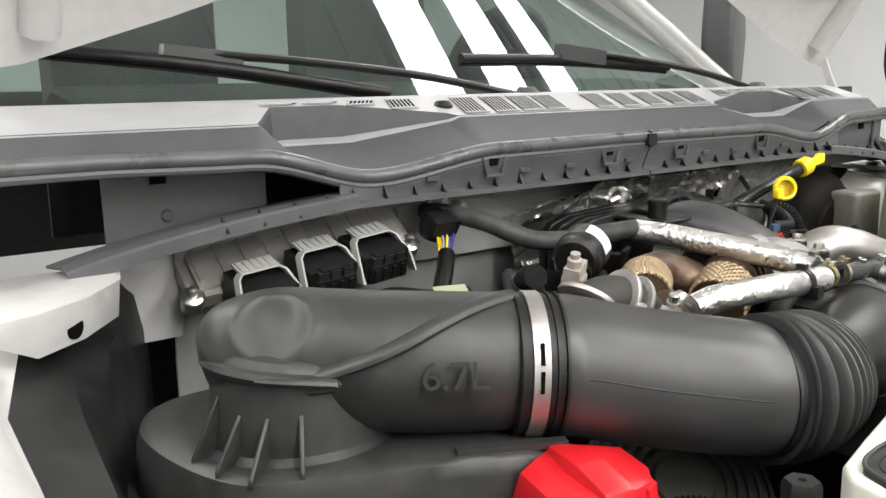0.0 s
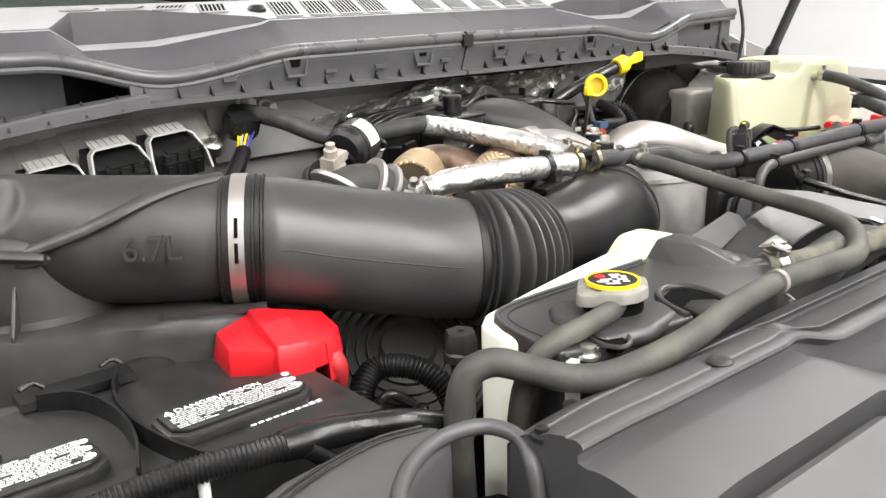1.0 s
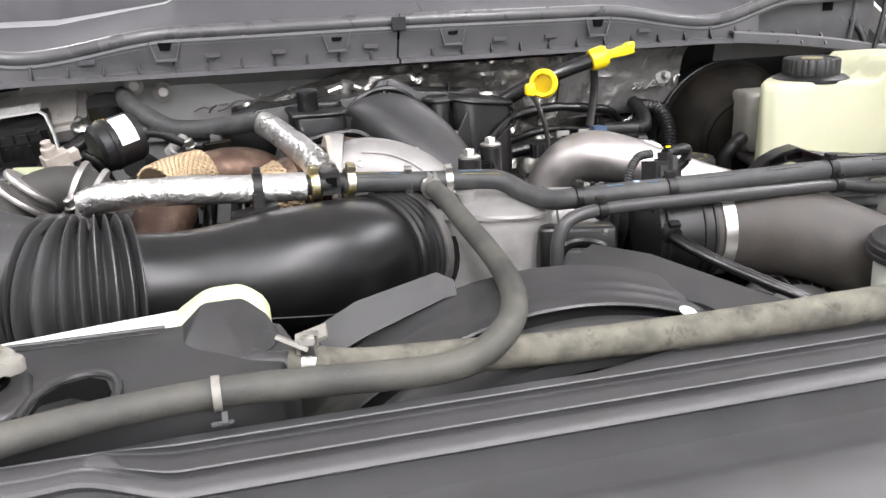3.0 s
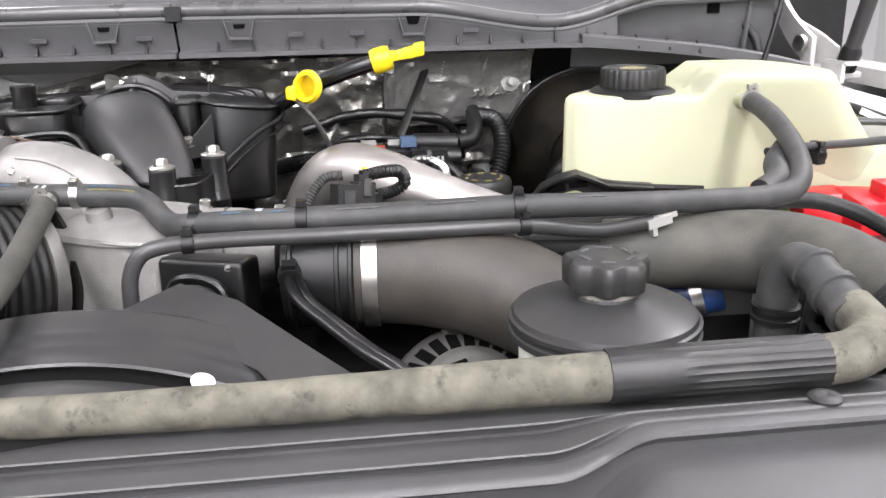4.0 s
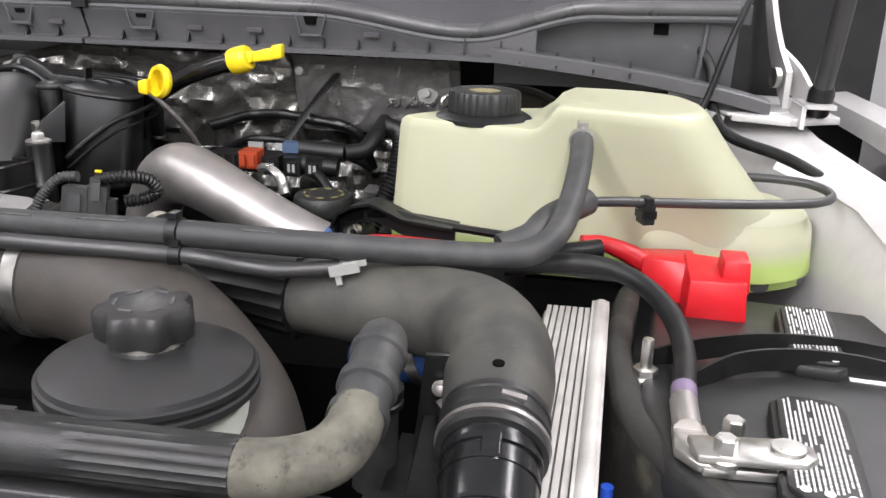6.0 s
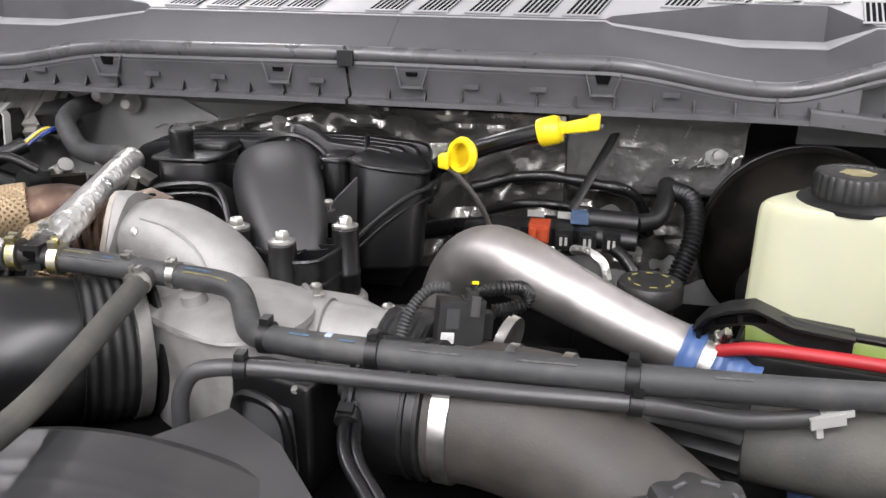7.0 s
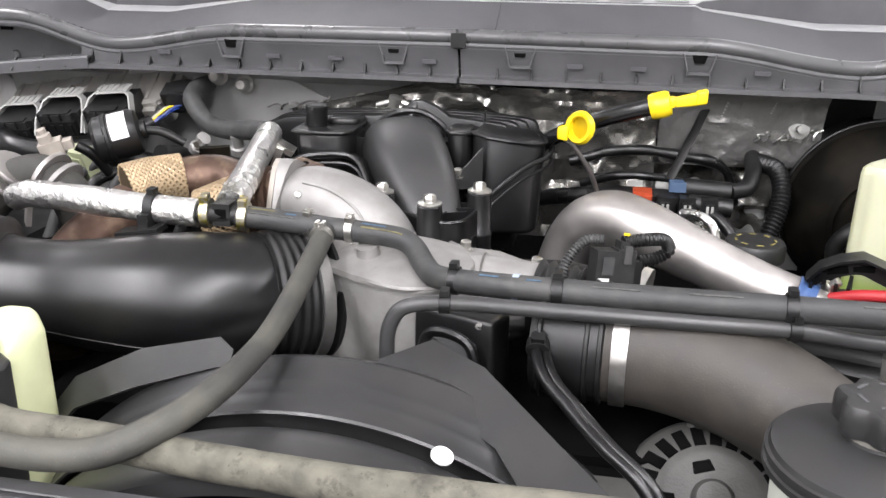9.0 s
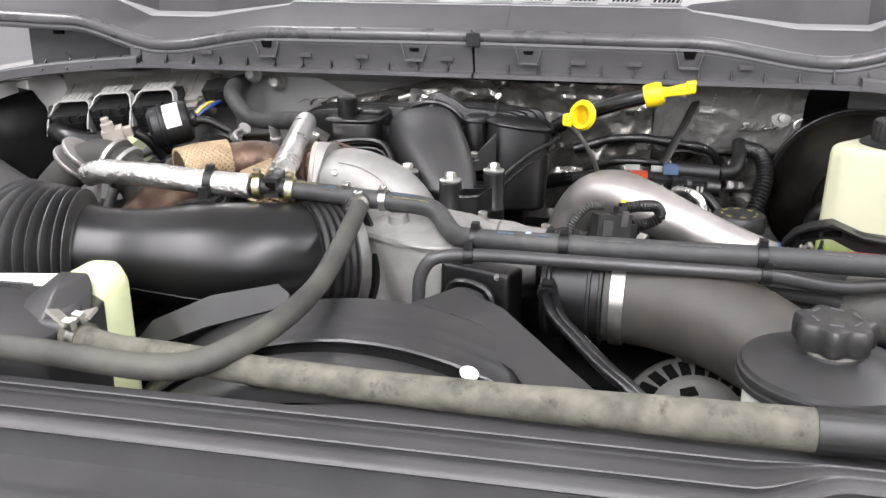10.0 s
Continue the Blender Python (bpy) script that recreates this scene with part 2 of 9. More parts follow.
RUBBER = material("black_rubber", (0.0055, 0.0055, 0.0057), 0.5, vary=0.25, grain=500, bump=0.25, spec=0.4, second=(0.012, 0.0118, 0.0112), amount=0.35, soft=0.12)
HOSE = material("dark_grey_rubber_hose", (0.030, 0.0307, 0.0313), 0.58, vary=0.2, grain=500, bump=0.3, second=(0.052, 0.0515, 0.049), amount=0.4, soft=0.12, specks=((0.09, 0.088, 0.08), 300))
DUSTY = material("dusty_rubber_hose", (0.037, 0.0366, 0.033), 0.66, vary=0.25, grain=400, bump=0.45, blotch=12, second=(0.070, 0.068, 0.056), amount=0.42, soft=0.14, specks=((0.12, 0.115, 0.09), 230))
DIRTY = material("pale_dirty_rubber_hose", (0.068, 0.065, 0.052), 0.85, vary=0.4, grain=260, bump=1.0, blotch=30, second=(0.145, 0.138, 0.108), amount=0.5, soft=0.2, specks=((0.032, 0.028, 0.021), 150), stain=((0.036, 0.033, 0.027), 42, 0.22))
BROWNHOSE = material("brownish_silicone_hose", (0.040, 0.035, 0.029), 0.58, vary=0.2, grain=500, bump=0.3, second=(0.033, 0.030, 0.027), amount=0.45, soft=0.14, specks=((0.10, 0.09, 0.075), 260))
STEEL = material("brushed_steel", (0.40, 0.38, 0.365), 0.45, 0.9, vary=0.14, grain=400, bump=0.14, rvary=0.14)
ZINC = material("bright_zinc", (0.56, 0.55, 0.52), 0.34, 1.0, vary=0.2, grain=500, bump=0.12, blotch=60, rvary=0.15)
CAST = material("cast_aluminium", (0.30, 0.292, 0.284), 0.55, 0.55, vary=0.1, grain=650, bump=0.8, blotch=30, second=(0.24, 0.232, 0.222), amount=0.25, soft=0.2, specks=((0.14, 0.13, 0.12), 300))
FOIL = material("crinkled_foil_sleeve", (0.80, 0.79, 0.77), 0.29, 0.95, vary=0.1, grain=120, bump=1.0, deep=0.0032)
SHIELD = material("crumpled_dark_foil", (0.235, 0.23, 0.215), 0.24, 0.75, vary=0.3, grain=90, bump=0.4, blotch=12, deep=0.003, rvary=0.12)
MAT = material("grey_foil_faced_mat", (0.23, 0.227, 0.22), 0.34, 0.5, vary=0.18, grain=60, bump=1.0, blotch=14, deep=0.0045, rvary=0.15)
RUST = material("rusty_exhaust_steel", (0.098, 0.060, 0.044), 0.46, 0.7, vary=0.35, grain=300, bump=0.3, second=(0.165, 0.115, 0.08), amount=0.4)
BRAID = material("brass_coloured_braid", (0.33, 0.25, 0.155), 0.5, 0.6, vary=0.25, grain=300, bump=0.3)
FIREWALL = material("grey_primed_firewall", (0.31, 0.31, 0.302), 0.45, 0.1, vary=0.15, grain=300, bump=0.15, blotch=9)
PAINT = material("silver_white_body_paint", (0.56, 0.55, 0.54), 0.3, 0.1, vary=0.02, grain=900, bump=0.0, rvary=0.03, coat=0.4, second=(0.50, 0.49, 0.475), amount=0.15, soft=0.2)
WHITEPLASTIC = material("white_tank_plastic", (0.72, 0.75, 0.66), 0.45, vary=0.05, grain=500, bump=0.1)
GREENISH = material("yellow_green_tank_plastic", (0.60, 0.63, 0.38), 0.45, vary=0.08, grain=500, bump=0.1)
RED = material("red_soft_plastic", (0.54, 0.011, 0.017), 0.33, vary=0.1, grain=500, bump=0.08)
REDCABLE = material("dull_red_cable_sleeve", (0.36, 0.018, 0.022), 0.5, vary=0.15, grain=500, bump=0.2)
YELLOW = material("yellow_plastic", (0.80, 0.60, 0.008), 0.35, vary=0.06, grain=500, bump=0.08)
ORANGE = material("orange_red_plastic", (0.34, 0.05, 0.016), 0.4, vary=0.1)
BLUE = material("blue_plastic", (0.02, 0.09, 0.55), 0.35, vary=0.1)
BLUESIL = material("blue_silicone", (0.07, 0.13, 0.30), 0.4, vary=0.2)
# the blue silicone darkened for the shade low in the bay
COUPLER = material("shaded_blue_silicone", (0.015, 0.042, 0.145), 0.4, vary=0.2)
PALEGREY = material("pale_grey_connector_plastic", (0.315, 0.315, 0.3), 0.5, vary=0.08)
BEIGE = material("beige_connector_plastic", (0.30, 0.27, 0.235), 0.5, vary=0.15, blotch=60)
GREY = material("mid_grey_plastic", (0.072, 0.072, 0.075), 0.5, vary=0.12)
WHITE = material("white_print", (0.82, 0.82, 0.80), 0.6, vary=0.04)
PRINT = material("worn_white_print", (0.50, 0.50, 0.49), 0.6, vary=0.25, blotch=300)
MODULE = material("dull_aluminium_module", (0.41, 0.395, 0.365), 0.5, 0.5, vary=0.12, grain=500, bump=0.3)
# near-black that paints the shade of holes, slots and deep gaps
DARK = material("cavity_shade_black", (0.003, 0.003, 0.003), 0.8, 0.0, vary=0.3, spec=0.05)
TAPE = material("black_tape", (0.0045, 0.0045, 0.0048), 0.3, vary=0.2, grain=350, bump=0.4)
WALLPAINT = material("white_garage_wall", (0.74, 0.74, 0.74), 0.8, vary=0.03, grain=60, bump=0.1, blotch=1.5)
CEILPAINT = material("pale_grey_ceiling_sheet", (0.72, 0.73, 0.73), 0.6, vary=0.05, grain=60, bump=0.1, blotch=1.5)
CONCRETE = material("grey_concrete", (0.22, 0.22, 0.215), 0.6, vary=0.15, grain=120, bump=0.2, blotch=1.2)
NOSE = material("black_grained_nose_plastic", (0.052, 0.052, 0.054), 0.44, vary=0.2, grain=1500, bump=0.3, rvary=0.12, blotch=9, second=(0.048, 0.047, 0.046), amount=0.35, soft=0.15, specks=((0.10, 0.098, 0.09), 240))
TANK = material("translucent_tank_plastic", (0.43, 0.437, 0.305), 0.42, vary=0.05, grain=300, bump=0.06, blotch=6)
TANK.node_tree.nodes["Principled BSDF"].inputs["Subsurface Weight"].default_value = 0.35
TANK.node_tree.nodes["Principled BSDF"].inputs["Subsurface Radius"].default_value = (0.03, 0.03, 0.015)
TANK.node_tree.nodes["Principled BSDF"].inputs["Subsurface Scale"].default_value = 0.6
tnt = TANK.node_tree
tco, tsep, tlev, tmix = (tnt.nodes.new(n) for n in ("ShaderNodeTexCoord", "ShaderNodeSeparateXYZ", "ShaderNodeMapRange", "ShaderNodeMix"))
tmix.data_type = "RGBA"
tnt.links.new(tco.outputs["Object"], tsep.inputs["Vector"])
tnt.links.new(tsep.outputs["Z"], tlev.inputs["Value"])
tlev.inputs["From Min"].default_value, tlev.inputs["From Max"].default_value = 1.146, 1.166
tnt.links.new(tlev.outputs["Result"], tmix.inputs["Factor"])
tmix.inputs[6].default_value = (0.35, 0.46, 0.13, 1)  # coolant behind the plastic, up to its level
tnt.links.new(tnt.nodes["Principled BSDF"].inputs["Base Color"].links[0].from_socket, tmix.inputs[7])
tnt.links.new(tmix.outputs[2], tnt.nodes["Principled BSDF"].inputs["Base Color"])
BLANKET = material("dusty_black_blanket", (0.022, 0.021, 0.018), 0.85, vary=0.3, grain=160, bump=0.6, blotch=18, second=(0.055, 0.05, 0.035), amount=0.35)
FINS = material("pale_oxidised_aluminium", (0.50, 0.485, 0.46), 0.55, 0.35, vary=0.12, grain=380, bump=0.4, blotch=30)
CLOUDY = material("cloudy_cap_plastic", (0.20, 0.192, 0.17), 0.36, vary=0.12, blotch=60)
ALTCAST = material("dusty_grey_alternator_casting", (0.078, 0.077, 0.073), 0.6, 0.3, vary=0.2, grain=420, bump=0.6, blotch=34)
GILT = material("yellow_marked_zinc", (0.55, 0.52, 0.42), 0.34, 1.0, vary=0.2, grain=500, bump=0.12, blotch=90, second=(0.50, 0.42, 0.10), amount=0.35)
SATIN = material("satin_black_moulding", (0.0042, 0.0042, 0.0046), 0.34, vary=0.2, grain=700, bump=0.1, blotch=16, rvary=0.07, spec=0.5, second=(0.008, 0.0079, 0.0076), amount=0.25, soft=0.15)
SOOTY = material("dusty_black_steel", (0.0034, 0.0031, 0.0026), 0.62, vary=0.3, grain=200, bump=0.3, blotch=10, spec=0.07, rvary=0.1, second=(0.013, 0.011, 0.008), amount=0.3, soft=0.15)
SHROUD = material("satin_black_shroud_plastic", (0.024, 0.024, 0.0245), 0.36, vary=0.15, grain=900, bump=0.15, blotch=10, rvary=0.07, second=(0.031, 0.0305, 0.029), amount=0.3, soft=0.14)
# brass darkened so the gaps between the strands read as shade
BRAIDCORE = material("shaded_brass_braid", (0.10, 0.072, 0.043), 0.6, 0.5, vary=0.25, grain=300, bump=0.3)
RUNNER = material("dust_filmed_black_moulding", (0.013, 0.013, 0.0138), 0.50, vary=0.15, grain=700, bump=0.1, blotch=14, rvary=0.05, spec=0.8, second=(0.020, 0.0198, 0.019), amount=0.35, soft=0.15)
AIRBOX = material("dusty_black_airbox_plastic", (0.0235, 0.0235, 0.0232), 0.46, vary=0.2, grain=900, bump=0.3, rvary=0.1, second=(0.034, 0.0335, 0.0315), amount=0.35, soft=0.14, specks=((0.08, 0.077, 0.068), 320))
DULLDUST = material("dusty_dull_metal", (0.04, 0.039, 0.035), 0.7, 0.2, vary=0.25, grain=300, bump=0.5, blotch=20)

# ---- the garage ----
def setting(name, bm, mat, label, category):
    return thing(name, bm, mat, label, category, kind="structure")


setting("floor", box(-5, 5, -5, 7, -0.2, 0.0, 0), CONCRETE, "grey concrete garage floor", "floor")
setting("ceiling", merged(box(-5, 5, -5, 7, 3.4, 3.6, 0), *[box(-4.9 + 0.35 * k, -4.865 + 0.35 * k, -5, 7, 3.37, 3.4, 0) for k in range(28)]), CEILPAINT, "pale grey ribbed metal garage ceiling", "ceiling")
setting("wall_north", box(-5.2, 5.2, 7, 7.2, -0.2, 3.6, 0), WALLPAINT, "plain white garage wall", "wall")
setting("wall_south", box(-5.2, 5.2, -5.2, -5, -0.2, 3.6, 0), WALLPAINT, "plain white garage wall", "wall")
setting("wall_east", box(5, 5.2, -5, 7, -0.2, 3.6, 0), WALLPAINT, "plain white garage wall", "wall")
setting("wall_west", box(-5.2, -5, -5, 7, -0.2, 3.6, 0), WALLPAINT, "plain white garage wall", "wall")
for tx, ty, _ in TUBES:
    thing("ceiling_light", box(tx - 0.2, tx + 0.2, ty - 1.25, ty + 1.25, 3.3, 3.4, 0.01), WALLPAINT, "white batten of a ceiling tube light", "light", "ceiling lights")


# ---- truck body ----
def bump_line(x, table):
    x = abs(x)
    for (a, u), (b, v) in zip(table, table[1:]):
        if x <= b:
            f = (x - a) / (b - a)
            f = f * f * (3 - 2 * f)
            return u + (v - u) * f
    return table[-1][1]


SEAL_Z = [(0, 1.393), (0.34, 1.391), (0.56, 1.364), (0.74, 1.402), (0.95, 1.406)]
SEAL_Y = [(0, 0.988), (0.36, 0.99), (0.6, 1.004), (0.95, 1.03)]


def strip(profile, xs):
    """A sheet swept across the truck: profile(x) gives y, z pairs."""
    return loft([[(x, y, z) for y, z in profile(x)] for x in xs], closed=False, caps=False)


def thick(bm, t):
    bmesh.ops.recalc_face_normals(bm, faces=bm.faces)
    bmesh.ops.solidify(bm, geom=bm.faces[:], thickness=t)
    return bm


body = root("pickup_truck_body", (0, 1.1, 0.6), "silver-white pickup truck body with an open engine bay", "truck")


def xs_between(a, b, n):
    return [a + (b - a) * i / n for i in range(n + 1)]


# firewall with its foil-faced mat
part("firewall", thick(strip(lambda x: [(1.12, 0.55), (1.115, 1.12), (1.10, 1.24), (1.085, 1.30), (1.03 if x > -0.58 else 1.084, 1.34 if x > -0.58 else 1.303), (1.03 if x > -0.58 else 1.088, 1.36 if x > -0.58 else 1.306)], xs_between(-0.82, 0.545, 30)), 0.006), FIREWALL, body, "grey painted sheet-metal firewall")
rng = random.Random(4)


def crease(x, z):
    """Sharp crumpled folds."""
    a = 1 - abs(noise.noise((x * 8, z * 17, 0.3))) * 2
    b = 1 - abs(noise.noise((x * 19 + 3, z * 41, 1.7))) * 2
    c = noise.noise((x * 60, z * 55, 4.1))
    return 0.016 * a + 0.011 * b + 0.004 * c


FOIL_LINE = [(1.095, 0.85), (1.09, 1.0), (1.085, 1.08), (1.075, 1.14), (1.066, 1.19), (1.058, 1.23), (1.05, 1.262), (1.04, 1.29), (1.02, 1.315)]


def foil_profile(x, fine=True):
    back = 0.045 if x > 0.30 else 0.0
    out = []
    for (y0, z0), (y1, z1) in zip(FOIL_LINE, FOIL_LINE[1:]):
        for k in range(5 if fine else 1):
            y, z = y0 + (y1 - y0) * k / 5, z0 + (z1 - z0) * k / 5
            top = 1.324 - 0.045 * max(0, -x - 0.06) / 0.2
            out.append((y + back - crease(x, z), 0.85 + (z - 0.85) * (top - 0.85) / 0.465))
    return out


part("heat_shield_foil", strip(foil_profile, xs_between(-0.27, 0.53, 200)), SHIELD, body, "crumpled glossy black foil heat shield")
def mat_line(x):
    base = [(1.075, 1.20), (1.068, 1.205), (1.062, 1.215), (1.058, 1.232), (1.052, 1.255), (1.046, 1.28), (1.036, 1.305), (1.015, 1.325)]
    out = []
    for (y0, z0), (y1, z1) in zip(base, base[1:]):
        for k in range(4):
            y, z = y0 + (y1 - y0) * k / 4, z0 + (z1 - z0) * k / 4
            out.append((y - 0.0035 * max(0, 1 - 14 * abs(noise.noise((x * 9 + z * 14, z * 16 - x * 12, 8.0)))) - 0.0015 * noise.noise((x * 50, z * 50, 2)), z + 0.012 * max(0, x - 0.45) * (z < 1.24)))
    return out


part("heat_shield_mat", strip(mat_line, xs_between(0.30, 0.535, 90)), MAT, body, "pale grey foil-faced firewall mat")
r = random.Random(5)
for k in range(7):
    x = 0.440 + 0.0135 * k
    pts = [(x + 0.004 * j + r.uniform(-0.004, 0.004), 1.050 - 0.002 * (j % 2) - r.uniform(0, 0.003), 1.246 + 0.0012 * k + 0.0045 * j + r.uniform(-0.002, 0.002)) for j in range(4)]
    part("foil_crinkle", sweep(pts, 0.0022, 6, 3, flat=0.6, rough=0.3), FOIL, body)
for k in range(11):
    x = -0.325 + 0.019 * k
    pts = [(x + 0.010 * j + r.uniform(-0.004, 0.004), 1.052 - 0.003 * (j % 2) - r.uniform(0, 0.003), 1.262 + 0.0026 * k + 0.003 * j + r.uniform(-0.006, 0.006)) for j in range(4)]
    part("foil_crinkle", sweep(pts, 0.0024, 6, 3, flat=0.6, rough=0.3), FOIL if k % 3 == 1 else MAT, body)
for x0, z0, z1 in ((0.385, 1.262, 1.315), (0.452, 1.272, 1.312)):
    part("stitch_line", merged(*[box(-0.0012, 0.0012, -0.001, 0.001, -0.0012, 0.0012, 0.0003, 1, m=Matrix.Translation((x0 + 0.012 * f, 1.0445 - (z - 1.28) * 0.42, z))) for f, z in [(k / 10, z0 + (z1 - z0) * k / 10) for k in range(11)]]), PALEGREY, body)
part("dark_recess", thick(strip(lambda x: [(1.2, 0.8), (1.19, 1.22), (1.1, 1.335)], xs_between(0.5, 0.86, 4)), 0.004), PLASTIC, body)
for bx, by, bz in ((-0.416, 1.050, 1.309), (-0.374, 1.058, 1.296)):
    part("firewall_stud", lathe([(0.0, 0.0), (0.015, 0.0), (0.0155, 0.006), (0.0115, 0.009), (0.0105, 0.024), (0.007, 0.0285), (0.0, 0.0285)], aim((bx, by + 0.012, bz), (0.1, -1, 0.1)), 14), FINS, body)
plate = [(-0.465, 1.215), (-0.22, 1.215), (-0.22, 1.27), (-0.352, 1.33), (-0.38, 1.348), (-0.45, 1.348), (-0.475, 1.325)]
part("firewall_bracket", slab([(x, z) for x, z in plate], 0, 0.006, 0.002, m=Matrix.Translation((0, 1.085, 0)) @ pose(0, 0, 0, 90, 0, 0)), FIREWALL, body)
for sx, sz in ((0.31, 1.292), (0.502, 1.268)):
    part("mat_stud", lathe([(0, 0), (0.017, 0), (0.015, 0.005), (0.006, 0.007), (0.006, 0.022), (0, 0.023)], aim((sx, 1.052, sz), (0, -1, 0.15)), 14), PALEGREY, body)


# inner wings: passenger and driver side
def wing_rows(side, lo, hi):
    s = side
    out = [[(s * x, y, z) for x, y, z in row[lo:hi]] for row in (
        [(0.855, 1.12, 0.70), (0.855, 1.12, 1.10), (0.858, 1.115, 1.18), (0.87, 1.11, 1.23), (0.90, 1.10, 1.258), (0.97, 1.10, 1.268), (1.03, 1.10, 1.26), (1.06, 1.10, 1.24)],
        [(0.93, 0.98, 0.70), (0.93, 0.98, 1.10), (0.935, 0.98, 1.16), (0.945, 0.975, 1.20), (0.965, 0.97, 1.23), (1.0, 0.965, 1.243), (1.04, 0.96, 1.245), (1.075, 0.96, 1.23)],
        [(1.0, 0.75, 0.70), (1.0, 0.75, 1.06), (1.005, 0.75, 1.12), (1.02, 0.745, 1.17), (1.035, 0.74, 1.205), (1.055, 0.74, 1.222), (1.075, 0.74, 1.228), (1.095, 0.74, 1.215)],
        [(1.03, 0.45, 0.70), (1.03, 0.45, 1.0), (1.035, 0.45, 1.06), (1.05, 0.45, 1.12), (1.06, 0.45, 1.155), (1.075, 0.45, 1.178), (1.09, 0.45, 1.188), (1.105, 0.45, 1.178)],
        [(1.04, 0.15, 0.70), (1.04, 0.15, 0.96), (1.045, 0.15, 1.02), (1.055, 0.15, 1.08), (1.065, 0.15, 1.11), (1.08, 0.15, 1.13), (1.09, 0.15, 1.14), (1.105, 0.15, 1.13)],
        [(1.0, -0.05, 0.70), (1.0, -0.05, 0.95), (1.01, -0.05, 1.0), (1.02, -0.05, 1.04), (1.035, -0.05, 1.07), (1.05, -0.05, 1.085), (1.06, -0.05, 1.095), (1.075, -0.05, 1.085)])]
    if s < 0:
        out[1] = out[1][:max(0, 4 - lo)] + [(x - 0.035, y, z) for x, y, z in out[1][max(0, 4 - lo):]]
        out[2] = out[2][:max(0, 5 - lo)] + [(x - 0.040, y, z) for x, y, z in out[2][max(0, 5 - lo):]]
        out[3] = out[3][:max(0, 5 - lo)] + [(x - 0.025, y, z) for x, y, z in out[3][max(0, 5 - lo):]]
    rows = [[Vector(a).lerp(Vector(b), f / 6) for a, b in zip(r0, r1)] for r0, r1 in zip(out, out[1:]) for f in range(6)] + [out[-1]]
    return thick(loft(rows, closed=False, caps=False), 0.004 * -s)


part("wing_liner", wing_rows(-1, 0, 6), PLASTIC, body, "black plastic wing liner")
part("wing_rail", wing_rows(-1, 5, 8), PAINT, body, "silver-white passenger wing rail")
part("inner_wing", wing_rows(1, 0, 5), PAINT, body, "silver-white driver inner wing")
part("wing_rail", wing_rows(1, 4, 7), PAINT, body, "silver-white driver wing rail")
BRACKET = [(-1.08, 1.03), (-1.021, 1.043), (-0.958, 1.044), (-0.914, 1.13), (-0.903, 1.06), (-0.937, 0.953), (-0.991, 0.883), (-1.045, 0.841), (-1.08, 0.83)]
bracket = part("wing_bracket", slab(BRACKET, 1.277, 1.282, 0.002, 2), PAINT, body, "silver-white folded wing bracket with a hole")
flange = [(-0.905, 1.062), (-0.937, 0.953), (-0.991, 0.883), (-1.045, 0.841), (-1.08, 0.828)]
part("flange", thick(loft([[(x, y, 1.282), (x - 0.002, y - 0.002, 1.275), (x - 0.004, y + 0.004, 1.240 + (0.02 if k in (0, 4) else 0))] for k, (x, y) in enumerate(flange)], closed=False, caps=False), 0.004), PAINT, bracket)
part("bracket_hole", lathe([(0, 0), (0.012, 0), (0.012, 0.003), (0, 0.003)], aim((-1.006, 0.873, 1.256), (0.55, -0.75, 0.0)), 20), DARK, bracket)
part("corner_plate", slab([(-0.90, 1.16), (-0.815, 1.16), (-0.80, 1.24), (-0.815, 1.275), (-0.86, 1.30), (-0.91, 1.28)], 0, 0.005, 0.002, 2, m=Matrix.Translation((0, 1.105, 0)) @ pose(0, 0, 0, 90, 0, 0)), PAINT, body)
for s in (-1, 1):
    part("tyre", lathe([(0.2, -0.13), (0.36, -0.13), (0.40, -0.10), (0.405, 0.0), (0.40, 0.10), (0.36, 0.13), (0.2, 0.13)], aim((s * 0.90, 0.62, 0.405), (1, 0, 0)), 40), RUBBER, body)


def fender(side):
    s = side
    rows = []
    for k in range(13):
        y = 1.5 - k * 0.135
        d = 0.04 * max(0, (0.6 - y)) ** 1.5
        if s > 0:
            d -= 0.012
        else:
            d -= 0.034 * max(0.0, min((0.90 - y) / 0.22, 1.0))
        rows.append([(s * ((1.075 if s < 0 else 1.095) - d), y, 1.245 - 0.05 * max(0, 0.9 - y)), (s * (1.10 - d), y, 1.27 - 0.06 * max(0, 0.9 - y)), (s * (1.14 - d), y, 1.275 - 0.06 * max(0, 0.9 - y)), (s * (1.19 - d), y, 1.25 - 0.06 * max(0, 0.9 - y)), (s * (1.22 - d), y, 1.18), (s * (1.225 - d), y, 0.9), (s * (1.2 - d), y, 0.6)])
    return thick(loft(rows, closed=False, caps=False), 0.003 * -s)


part("fender", fender(-1), PAINT, body, "silver-white passenger front wing skin")
part("fender", fender(1), PAINT, body, "silver-white driver front wing skin")
# dark liner under the passenger shelf
part("wheel_house", box(-1.02, -0.60, 0.76, 1.08, 0.75, 1.05, 0.03), PLASTIC, body)
part("wheel_house", box(0.55, 1.02, 0.72, 1.08, 0.75, 0.98, 0.03), PLASTIC, body)
# black sheets added to stand in for shade in the wing slot and pillar gap
part("gap_shade_sheet", box(1.06, 1.2, 0.3, 1.45, 1.08, 1.10, 0), PLASTIC, body)
part("pillar_gap", box(0.94, 1.19, 1.255, 1.275, 1.1, 1.465, 0.003), PLASTIC, body, "black panel standing in for the dark gap behind the bonnet hinge")
